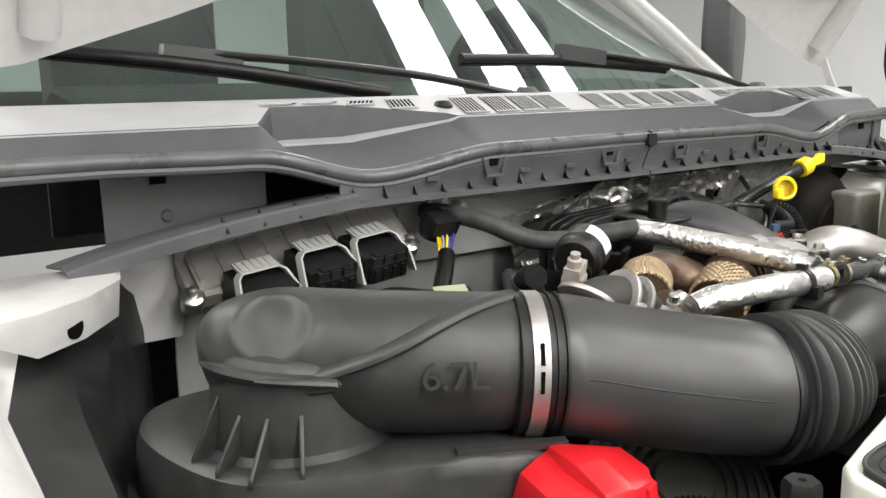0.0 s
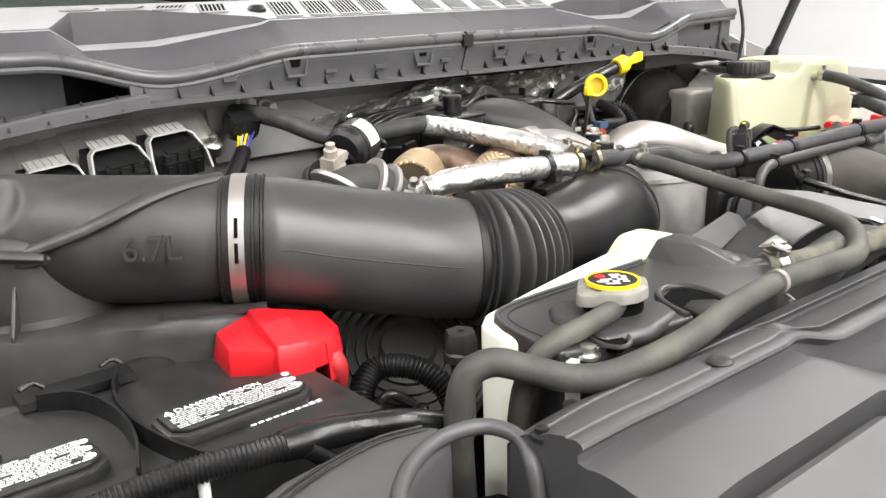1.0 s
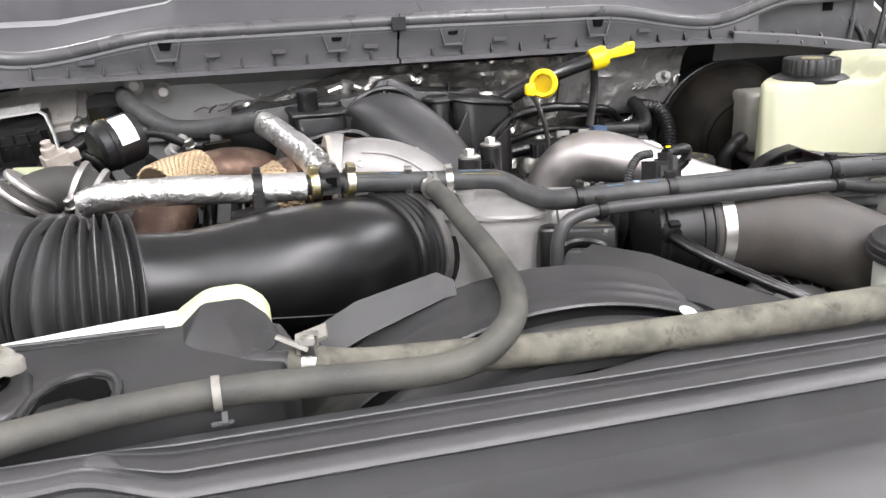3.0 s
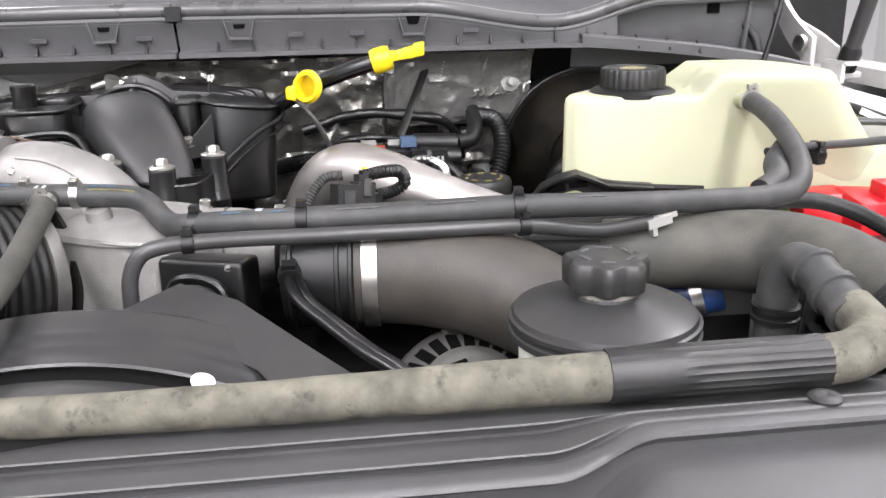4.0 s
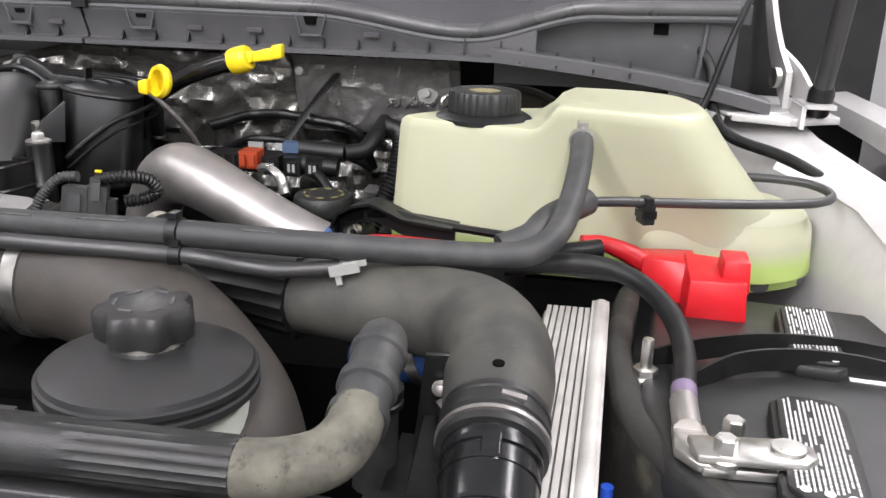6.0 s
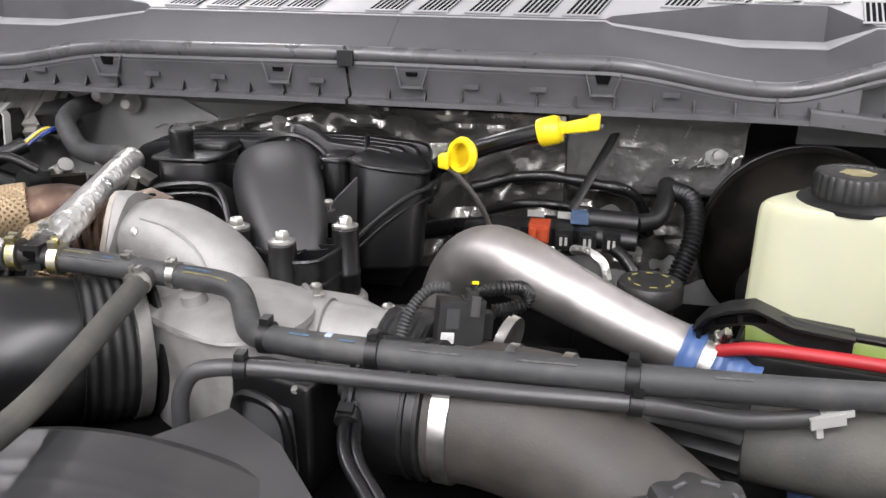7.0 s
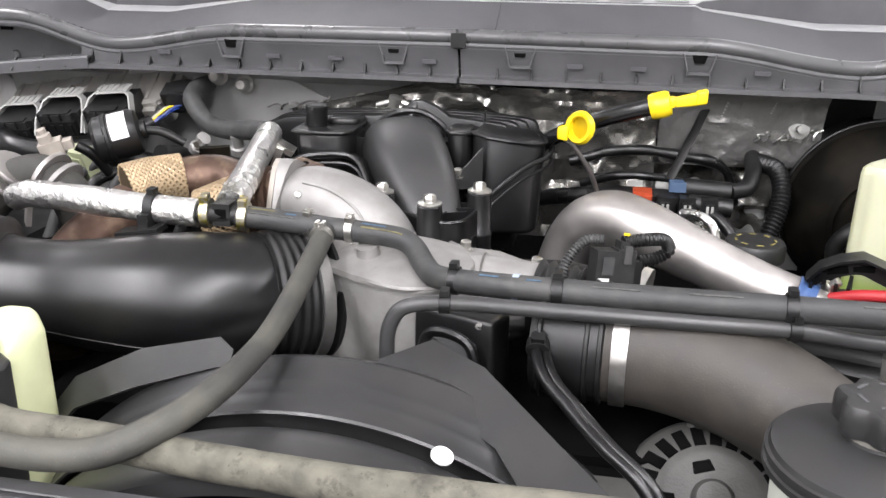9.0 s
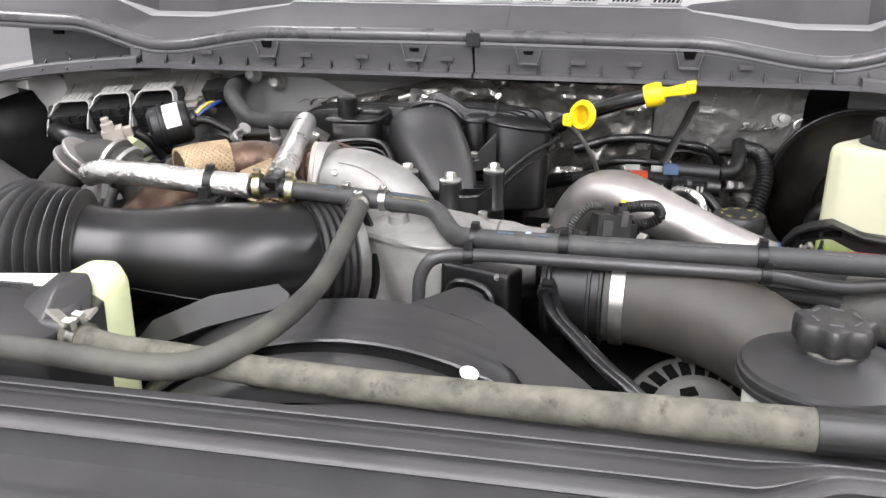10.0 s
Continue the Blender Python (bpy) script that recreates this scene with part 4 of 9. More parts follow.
cover = part("cover", tilted(slab([(-0.587, 0.196), (-0.585, 0.264), (-0.576, 0.288), (-0.555, 0.298), (-0.44, 0.301), (-0.34, 0.302), (-0.285, 0.298), (-0.258, 0.28), (-0.250, 0.24), (-0.266, 0.190), (-0.30, 0.178), (-0.44, 0.172), (-0.545, 0.182)], 1.0, 1.187, 0.0035, 3)), SHROUD, degas, "black moulded cover")
part("cover_edge", sweep([(-0.583, 0.19, 1.178), (-0.582, 0.264, 1.1845), (-0.573, 0.287, 1.1862), (-0.553, 0.296, 1.1870), (-0.44, 0.299, 1.1872), (-0.352, 0.300, 1.1872)], 0.0019, 10, 4), DUCT, cover)
part("edge_groove", sweep([(-0.575, 0.20, 1.1825), (-0.574, 0.262, 1.1850), (-0.566, 0.279, 1.1862), (-0.548, 0.287, 1.1868), (-0.44, 0.290, 1.1868), (-0.356, 0.291, 1.1868)], 0.0008, 6, 4), RUBBER, cover)
part("cover_hump", hull([(-0.350, 0.304, 1.176), (-0.320, 0.305, 1.2035), (-0.286, 0.304, 1.2045), (-0.269, 0.28, 1.197), (-0.254, 0.25, 1.178), (-0.268, 0.262, 1.192), (-0.285, 0.205, 1.176), (-0.345, 0.245, 1.176), (-0.30, 0.262, 1.199)], 0.006, 4), SHROUD, cover)
part("slope_dent", loft([[(-0.277 + 0.011 * k * math.cos(t), 0.245 + 0.014 * k * math.sin(t), 1.1875 + d + 0.2 * 0.014 * k * math.sin(t)) for t in [2 * math.pi * i / 20 for i in range(20)]] for d, k in ((-0.006, 1.25), (0.0, 1.1), (0.0012, 0.9), (0.0015, 0.4))]), SHROUD, cover)
part("neck_step", tilted(slab([(-0.545, 0.185), (-0.548, 0.245), (-0.528, 0.268), (-0.462, 0.262), (-0.444, 0.245), (-0.438, 0.205), (-0.448, 0.180), (-0.50, 0.170)], 1.175, 1.1915, 0.008, 4)), SHROUD, cover)
part("well_rim", sweep([(-0.444, 0.175, 1.1815), (-0.437, 0.205, 1.1835), (-0.424, 0.223, 1.1848), (-0.402, 0.230, 1.185), (-0.386, 0.220, 1.1848), (-0.380, 0.20, 1.1835), (-0.382, 0.172, 1.1815)], 0.0032, 8, 4), SHROUD, cover)
# flat black patches paint the shade inside the well and the pocket
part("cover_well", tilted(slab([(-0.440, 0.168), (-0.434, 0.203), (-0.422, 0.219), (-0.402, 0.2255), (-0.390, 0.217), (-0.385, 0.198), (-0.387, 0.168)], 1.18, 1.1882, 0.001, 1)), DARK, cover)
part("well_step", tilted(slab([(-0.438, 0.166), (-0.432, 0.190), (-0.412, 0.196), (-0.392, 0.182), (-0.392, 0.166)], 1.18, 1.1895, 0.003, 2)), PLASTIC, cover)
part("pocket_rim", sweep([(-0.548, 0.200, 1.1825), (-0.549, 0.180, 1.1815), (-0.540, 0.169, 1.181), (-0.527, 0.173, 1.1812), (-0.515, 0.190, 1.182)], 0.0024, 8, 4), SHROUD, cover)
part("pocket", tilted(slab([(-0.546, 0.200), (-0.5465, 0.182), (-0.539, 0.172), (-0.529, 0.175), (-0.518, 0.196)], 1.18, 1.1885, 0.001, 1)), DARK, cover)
for k in range(5):
    part("moulded_mark", box(-0.560 + 0.010 * k, -0.554 + 0.010 * k, 0.179, 0.182, 1.115, 1.135, 0.0005, 1), GREY, cover)
CAPC = (-0.485, 0.228)
part("filler_neck", lathe([(0.028, 1.17), (0.028, 1.192), (0.025, 1.193), (0.025, 1.206)], Matrix.Translation((*CAPC, 0)), 28), DARK, degas)
rings = []
for z, k in ((1.1985, 0.95), (1.1995, 1.0), (1.2065, 1.0), (1.2088, 0.97), (1.2102, 0.86), (1.2108, 0.7)):
    ring = []
    for a in [2 * math.pi * i / 60 for i in range(60)]:
        r = 0.0318 * k * (1 + 0.30 * max(0, math.cos(2 * a)) ** 4 + 0.012 * math.cos(12 * a))
        ring.append((CAPC[0] + r * math.cos(a - 0.07), CAPC[1] + r * math.sin(a - 0.07), z - (0.0022 if r > 0.034 * k else 0.0)))
    rings.append(ring)
cap = loft(rings)
pcap = part("pressure_cap", cap, CLOUDY, degas, "cloudy plastic pressure cap with a yellow-ringed warning label")
part("cap_label", lathe([(0, 1.2130), (0.0235, 1.2130), (0.024, 1.2100)], Matrix.Translation((*CAPC, 0)), 32), PLASTIC, pcap)
part("yellow_ring", lathe([(0.0222, 1.210), (0.0222, 1.2136), (0.0246, 1.2136), (0.0246, 1.210)], Matrix.Translation((*CAPC, 0)), 40), YELLOW, pcap)
LM = pose(CAPC[0], CAPC[1], 1.2131, 0, 0, -38)
part("warning_mark", lathe([(0, 0), (0.0052, 0), (0.0052, 0.0005), (0, 0.0005)], LM @ pose(-0.010, 0.0085, 0), 20), RED, pcap, "red warning mark")
for bx, by, bw, bh in ((0.004, 0.012, 0.010, 0.004), (0.003, 0.006, 0.006, 0.005), (0.011, 0.006, 0.005, 0.006), (-0.006, -0.0005, 0.011, 0.003), (0.0085, -0.001, 0.009, 0.0035), (-0.010, -0.006, 0.010, 0.0035), (0.002, -0.0065, 0.006, 0.004), (0.011, -0.007, 0.006, 0.003), (-0.002, -0.0125, 0.013, 0.003)):
    part("print_bar", box(bx - bw / 2, bx + bw / 2, by - bh / 2, by + bh / 2, 0, 0.0005, 0, m=LM), PRINT, pcap)
thing("degas_overflow_pipe", sweep([(-0.497, 0.213, 1.1945), (-0.52, 0.207, 1.1935), (-0.55, 0.204, 1.1915), (-0.578, 0.206, 1.187), (-0.598, 0.213, 1.174), (-0.604, 0.222, 1.145), (-0.604, 0.23, 1.10)], 0.0095, 16, 6), DUSTY, "short dusty rubber overflow hose on the coolant bottle", "hose")

# ---- coolant hoses ----
long_hose = root("heater_return_hose", (-0.4, 0.2, 1.16), "dark grey rubber coolant hose bent round the coolant bottle", "hose")
part("hose", sweep([(-0.654, 0.244, 1.057, 0.0120), (-0.657, 0.243, 1.107, 0.0120), (-0.657, 0.241, 1.145, 0.0120), (-0.650, 0.236, 1.170, 0.0120), (-0.634, 0.226, 1.178, 0.0119), (-0.612, 0.205, 1.172, 0.0118), (-0.592, 0.183, 1.1655, 0.0118), (-0.566, 0.165, 1.165, 0.0118), (-0.530, 0.153, 1.171, 0.0118), (-0.4759, 0.1488, 1.1775, 0.0118), (-0.3994, 0.16, 1.1824, 0.011), (-0.3154, 0.1675, 1.1838, 0.011), (-0.2466, 0.1664, 1.1822, 0.0114), (-0.1892, 0.1668, 1.1784, 0.0116), (-0.151, 0.1704, 1.1756, 0.0118), (-0.1176, 0.1818, 1.1758, 0.0118), (-0.0841, 0.2062, 1.1859, 0.0118), (-0.063, 0.25, 1.193, 0.0116), (-0.0525, 0.324, 1.199, 0.011), (-0.055, 0.413, 1.211, 0.011), (-0.06, 0.484, 1.223, 0.011), (-0.0655, 0.539, 1.23, 0.011)], seg=18, sub=6), DUSTY, long_hose)
white_band = band((-0.312, 0.167, 1.184), (1, 0.02, 0), 0.0114, long_hose, 0.006, CLOUDY)
part("clamp_tail", merged(box(-0.002, 0.002, -0.007, 0.003, -0.003, 0.0, 0.001, m=pose(-0.308, 0.156, 1.172, 25, 0, 0)), box(-0.008, 0.008, -0.0015, 0.0015, -0.001, 0.001, 0.0005, m=pose(-0.31, 0.152, 1.168, 0, 8, 20))), GREY, white_band)
band((-0.0655, 0.524, 1.2285), (0.05, 1, 0.1), 0.0114, long_hose, 0.008, ZINC, 0.005)

bigr = root("upper_radiator_hose", (0.15, 0.18, 1.15), "pale dirt-stained rubber radiator hose with a ribbed sleeve", "radiator hose")
part("hose", sweep([(-0.256, 0.2155, 1.177, 0.0135), (-0.250, 0.2135, 1.1768, 0.015), (-0.211, 0.204, 1.172, 0.0145), (-0.15, 0.209, 1.167, 0.0138), (-0.05, 0.201, 1.165, 0.0138), (0.1, 0.188, 1.168, 0.0142), (0.25, 0.18, 1.172, 0.0155), (0.33, 0.177, 1.174, 0.0165), (0.40, 0.174, 1.176, 0.017)], seg=22, sub=6, rough=0.05), DIRTY, bigr)
sl = sweep([(0.392, 0.174, 1.176), (0.47, 0.172, 1.177), (0.543, 0.170, 1.178)], 0.0188, 44, 5)
for v in sl.verts:
    a = round(math.atan2(v.co.z - 1.177, v.co.y - 0.172) / (2 * math.pi / 44))
    if a % 2:
        v.co = Vector((v.co.x, 0.172 + (v.co.y - 0.172) * 0.93, 1.177 + (v.co.z - 1.177) * 0.93))
part("ribbed_sleeve", sl, BOXBLACK, bigr, "black lengthwise-ribbed protective sleeve", 60)
part("elbow", sweep([(0.54, 0.170, 1.178, 0.0175), (0.566, 0.173, 1.179, 0.0178), (0.588, 0.186, 1.181, 0.0178), (0.597, 0.206, 1.185, 0.0175), (0.598, 0.228, 1.19, 0.017)], seg=22, sub=6), DIRTY, bigr)
part("quick_connector", lathe([(0.016, -0.03), (0.0195, -0.03), (0.0195, -0.022), (0.0172, -0.021), (0.0172, -0.003), (0.02, -0.002), (0.02, 0.006), (0.0172, 0.007), (0.0172, 0.03), (0.0195, 0.031), (0.0195, 0.037), (0.015, 0.038)], aim((0.5975, 0.25, 1.193), (0.0, 0.9, 0.25)), 28), HOSE, bigr)
part("outlet_elbow", sweep([(0.5985, 0.272, 1.198, 0.0165), (0.598, 0.290, 1.2015, 0.0172), (0.595, 0.307, 1.200, 0.0174), (0.590, 0.316, 1.188, 0.0174), (0.588, 0.318, 1.170, 0.0172), (0.588, 0.318, 1.14, 0.017), (0.588, 0.317, 1.08, 0.017)], seg=24, sub=6), HOSE, bigr)
part("elbow_collar", lathe([(0.0165, -0.006), (0.0205, -0.005), (0.0205, 0.0), (0.019, 0.001), (0.019, 0.004), (0.0205, 0.005), (0.0205, 0.009), (0.0165, 0.01)], aim((0.588, 0.318, 1.155), (0.0, 0, -1)), 28), PLASTIC, bigr)
spring = band((-0.240, 0.2105, 1.1755), (0.9, -0.3, 0), 0.0155, bigr, 0.011, ZINC, 0.009)
part("clamp_tab", merged(box(-0.016, 0.010, -0.0075, 0.0075, -0.0015, 0.0015, 0.001, m=pose(-0.252, 0.203, 1.197, -22, 24, -20)), box(-0.010, 0.016, -0.0075, 0.0075, -0.0015, 0.0015, 0.001, m=pose(-0.242, 0.216, 1.196, 20, -20, -12)), box(-0.004, 0.004, -0.008, 0.008, -0.005, 0.004, 0.001, m=pose(-0.246, 0.209, 1.1935, 0, 0, -20))), CLOUDY, spring)
part("spout", sweep([(-0.300, 0.230, 1.172), (-0.275, 0.222, 1.1755), (-0.250, 0.2135, 1.1768)], 0.0108, 16, 4), DUCT, bigr, "black moulded outlet spout")

HX = [(-0.165, 0.540, 1.2405), (-0.14, 0.543, 1.2385), (-0.11, 0.5475, 1.235), (-0.085, 0.550, 1.2325), (-0.0635, 0.549, 1.231), (-0.04, 0.5485, 1.230), (0.0, 0.546, 1.228), (0.018, 0.543, 1.226), (0.031, 0.536, 1.221), (0.045, 0.515, 1.213), (0.062, 0.486, 1.211), (0.085, 0.464, 1.216), (0.12, 0.450, 1.220), (0.20, 0.440, 1.223), (0.30, 0.435, 1.225), (0.39, 0.435, 1.226), (0.50, 0.452, 1.219), (0.60, 0.475, 1.212), (0.66, 0.484, 1.211), (0.69, 0.491, 1.215), (0.708, 0.51, 1.226), (0.719, 0.547, 1.245), (0.725, 0.598, 1.264), (0.727, 0.64, 1.275), (0.727, 0.68, 1.281)]
heater = root("coolant_crossover_hose", (0.2, 0.48, 1.2), "dark grey rubber coolant hose crossing the engine to the reservoir", "hose")
part("hose", sweep(HX, 0.0118, 16, 5), HOSE, heater)
part("tee_fitting", merged(sweep([(-0.088, 0.552, 1.2315), (-0.037, 0.548, 1.230)], 0.0085, 14, 2), sweep([(-0.0635, 0.549, 1.231), (-0.066, 0.522, 1.228)], 0.0085, 14, 2)), PLASTIC, heater)
for q, w in (((-0.087, 0.552, 1.2315), (1, -0.12, 0)), ((-0.040, 0.5485, 1.230), (1, -0.06, 0))):
    band(q, w, 0.0121, heater, 0.008, ZINC, 0.005)
for x, y, z in ((0.087, 0.463, 1.2165), (0.186, 0.4415, 1.2225), (0.387, 0.435, 1.226)):
    cable_tie((x, y, z), (1, -0.05, 0.02), 0.0122, heater, "hose_clip")
part("paint_mark", lathe([(0.0121, -0.003), (0.0123, -0.003), (0.0123, 0.003), (0.0121, 0.003)], aim((0.148, 0.446, 1.2212), (1, -0.13, 0.04)), 20), material("pale_blue_paint_mark", (0.35, 0.42, 0.52), 0.6), heater)
CHALK = {c: material(c + "_hose_mark", rgb, 0.8, vary=0.4, blotch=200, grain=700) for c, rgb in (("blue", (0.05, 0.095, 0.15)), ("yellow", (0.13, 0.115, 0.05)), ("pale", (0.07, 0.07, 0.066)))}
for a, b, turn, tone in ((-0.112, -0.098, 1.1, "blue"), (-0.150, -0.120, 1.25, "yellow"), (-0.150, -0.10, 0.75, "pale"), (-0.03, 0.0, 1.2, "blue"), (-0.03, 0.02, 0.8, "yellow"), (0.11, 0.135, 1.15, "blue"), (0.153, 0.176, 1.1, "blue"), (0.21, 0.26, 0.95, "pale"), (0.30, 0.345, 1.0, "pale"), (0.44, 0.48, 1.0, "pale")):
    track = [q for q in smooth_path(HX, 12) if a <= q[0] <= b]
    part("hose_mark", sweep([(q[0], q[1] - 0.0117 * math.cos(turn), q[2] + 0.0117 * math.sin(turn)) for q in track[::3] + [track[-1]]], 0.0013, 6, 2, flat=0.6), CHALK[tone], heater)
thing("reservoir_hose_branch", sweep([(0.66, 0.50, 1.212), (0.685, 0.515, 1.22), (0.70, 0.55, 1.228), (0.735, 0.60, 1.235)], 0.0135, 16, 6), HOSE, "short dark grey rubber branch hose under the reservoir hose", "hose")

pipe4 = root("thin_coolant_pipe", (0.25, 0.42, 1.2), "thin black plastic coolant pipe clipped under the crossover hose", "pipe")
part("pipe", sweep([(0.036, 0.40, 1.10), (0.036, 0.40, 1.165), (0.038, 0.401, 1.19), (0.048, 0.402, 1.208), (0.066, 0.404, 1.2145), (0.10, 0.408, 1.216), (0.20, 0.412, 1.215), (0.30, 0.417, 1.213), (0.39, 0.425, 1.210), (0.415, 0.43, 1.206), (0.44, 0.438, 1.200), (0.47, 0.444, 1.196), (0.50, 0.45, 1.197), (0.525, 0.455, 1.199)], 0.0072, 14, 6), DUCT, pipe4)
part("white_clip", merged(box(-0.013, 0.013, -0.006, 0.006, -0.0045, 0.0045, 0.002, m=pose(0.53, 0.452, 1.2, 0, -12, 10)), box(-0.009, -0.004, -0.005, 0.005, -0.013, 0.0, 0.001, m=pose(0.53, 0.452, 1.2, 0, -12, 10)), box(0.0, 0.020, -0.004, 0.004, 0.0, 0.005, 0.001, m=pose(0.53, 0.452, 1.2, 0, -12, 10))), PALEGREY, pipe4, "white plastic clip")
cable_tie((0.39, 0.425, 1.210), (1, 0.1, -0.06), 0.0075, pipe4)
cable_tie((0.088, 0.407, 1.2155), (1, 0.1, 0), 0.0075, pipe4)

# foil-sleeved hoses
foil_a = root("foil_sleeved_hose", (-0.32, 0.55, 1.24), "silver foil-sleeved coolant hose", "hose", shift=(0.012, -0.008, 0.002))
part("sleeve", sweep([(-0.45, 0.56, 1.238), (-0.43, 0.553, 1.245), (-0.38, 0.54, 1.249), (-0.32, 0.533, 1.248), (-0.266, 0.541, 1.2425), (-0.218, 0.543, 1.2405)], 0.0155, 18, 8, rough=0.08), FOIL, foil_a)
cable_tie((-0.270, 0.541, 1.2427), (1, 0.02, -0.03), 0.016, foil_a)
part("bracket", merged(box(-0.03, 0.02, -0.012, 0.012, -0.003, 0.003, 0.001, m=pose(-0.27, 0.52, 1.224, 0, -10, 0)), box(-0.006, 0.006, -0.01, 0.01, 0, 0.02, 0.001, m=pose(-0.27, 0.525, 1.222))), PLASTIC, foil_a)
foil_b = root("foil_sleeved_hose", (-0.21, 0.7, 1.26), "silver foil-sleeved coolant hose rising to the firewall", "hose")
part("sleeve", sweep([(-0.181, 0.560, 1.2465), (-0.186, 0.60, 1.253), (-0.202, 0.68, 1.262), (-0.222, 0.77, 1.270), (-0.232, 0.812, 1.272)], 0.0168, 18, 8, rough=0.08), FOIL, foil_b)
part("bracket", merged(box(-0.005, 0.005, -0.02, 0.02, -0.05, 0.0, 0.002, m=pose(-0.20, 0.775, 1.265, 0, 20, 10)), box(-0.012, 0.012, -0.014, 0.014, -0.004, 0.004, 0.002, m=pose(-0.195, 0.775, 1.262, 0, 30, 10))), ZINC, foil_b)
tee = root("hose_tee", (-0.178, 0.538, 1.22), "black plastic hose tee with brass-tinted steel clamps", "hose fitting")
part("tee_body", merged(sweep([(-0.212, 0.535, 1.2425), (-0.178, 0.538, 1.242), (-0.150, 0.542, 1.2395)], 0.0115, 16, 3), sweep([(-0.178, 0.538, 1.243), (-0.181, 0.565, 1.247)], 0.0115, 16, 2), box(-0.188, -0.168, 0.528, 0.548, 1.231, 1.2555, 0.003)), RUBBER, tee)
part("tee_recess", box(-0.184, -0.172, 0.5265, 0.5285, 1.240, 1.250, 0.001), DARK, tee)
for q, w, mt in (((-0.197, 0.5365, 1.2425), (1, 0.1, 0), GILT), ((-0.157, 0.541, 1.240), (1, 0.12, -0.08), GILT), ((-0.181, 0.566, 1.2475), (-0.1, 1, 0.2), ZINC)):
    band(q, w, 0.0150, tee, 0.009, mt, 0.006)
thing("heater_hose", sweep([(-0.435, 1.06, 1.296), (-0.428, 1.01, 1.298), (-0.418, 0.968, 1.294), (-0.406, 0.940, 1.288), (-0.385, 0.917, 1.275), (-0.358, 0.894, 1.263), (-0.32, 0.868, 1.262), (-0.27, 0.835, 1.270), (-0.235, 0.806, 1.276)], 0.014, 16, 6), HOSE, "dark grey rubber heater hose at the firewall", "hose")

# ---- radiator cover along the nose ----
cover_f = root("radiator_sight_shield", (0, 0.0, 1.1), "black grained plastic radiator sight shield along the nose", "sight shield")


MID = [(0.176, 1.08), (0.173, 1.142), (0.168, 1.1512), (0.166, 1.1555), (0.1495, 1.1590), (0.1485, 1.1580), (0.1505, 1.1560), (0.1508, 1.1525), (0.1460, 1.1515), (0.1435, 1.1545), (0.125, 1.1595), (0.1050, 1.1640), (0.1040, 1.1630), (0.1060, 1.1607), (0.1060, 1.1570), (0.1012, 1.1565), (0.0992, 1.1597), (0.090, 1.1605), (0.0855, 1.1585), (0.0840, 1.156), (0.088, 1.153), (0.096, 1.147), (0.093, 1.126), (0.070, 1.120), (0.058, 1.124), (0.044, 1.132), (0.030, 1.1375), (0.0, 1.136), (-0.028, 1.130), (-0.026, 1.110), (-0.042, 1.108), (-0.044, 1.127), (-0.12, 1.10), (-0.24, 1.04), (-0.27, 0.98), (-0.28, 0.85)]
OUT = [(0.180, 1.08), (0.179, 1.140), (0.170, 1.1505), (0.158, 1.1575), (0.1470, 1.1635), (0.1465, 1.1634), (0.1462, 1.1630), (0.1455, 1.1626), (0.1445, 1.1626), (0.1435, 1.1632), (0.130, 1.1695), (0.1190, 1.1728), (0.1184, 1.1727), (0.1178, 1.1722), (0.1172, 1.1718), (0.1162, 1.1717), (0.1152, 1.1722), (0.1080, 1.1735), (0.1035, 1.1718), (0.1022, 1.1690), (0.1040, 1.1662), (0.1070, 1.1630), (0.1065, 1.1575), (0.0985, 1.1562), (0.0905, 1.1578), (0.078, 1.1578), (0.066, 1.1565), (0.04, 1.152), (0.0225, 1.1475), (0.0235, 1.124), (0.006, 1.120), (0.004, 1.1415), (-0.10, 1.105), (-0.24, 1.04), (-0.27, 0.98), (-0.28, 0.85)]


def shield_fall(x):
    """How far the shield drops and draws back towards its ends."""
    ax = abs(x)
    return 0.12 * max(0, ax - 0.62) ** 1.4 + (2.2 * max(0, -x - 0.685) ** 1.3), 0.25 * max(0, ax - 0.60)


def shield_blend(x):
    f = max(0.0, min((abs(x) - 0.335) / 0.07, 1.0))
    return f * f * (3 - 2 * f)


def shield_profile(x):
    f = shield_blend(x)
    drop, back = shield_fall(x)
    tail = 0.023 * max(0.0, min((x + 0.05) / 0.1, (0.64 - x) / 0.05, 1.0))
    lip = -0.009 * max(0.0, min((-0.36 - x) / 0.06, (x + 0.69) / 0.10, 1.0))
    g = max(0.0, min((x - 0.60) / 0.10, 1.0))
    rise = g * g * (3 - 2 * g)
    rows = []
    for k, ((a, b), (c, d)) in enumerate(zip(MID, OUT)):
        y = 0.010 * rise + a + (c - a) * f - back * 0.3 + (tail if k < 3 else lip if 11 <= k <= 24 else 0.0)
        rows.append((y, b + (d - b) * f - drop + 0.011 * rise))
    return rows


part("shield", thick(strip(shield_profile, xs_between(-0.668, 0.80, 220)), 0.0015), NOSE, cover_f, "", 42)
part("corner_lump", hull([(-0.405, 0.150, 1.150), (-0.372, 0.150, 1.146), (-0.352, 0.108, 1.150), (-0.405, 0.106, 1.158), (-0.398, 0.128, 1.1735), (-0.384, 0.128, 1.1735), (-0.372, 0.112, 1.1695), (-0.395, 0.112, 1.173)], 0.006, 3), NOSE, cover_f)
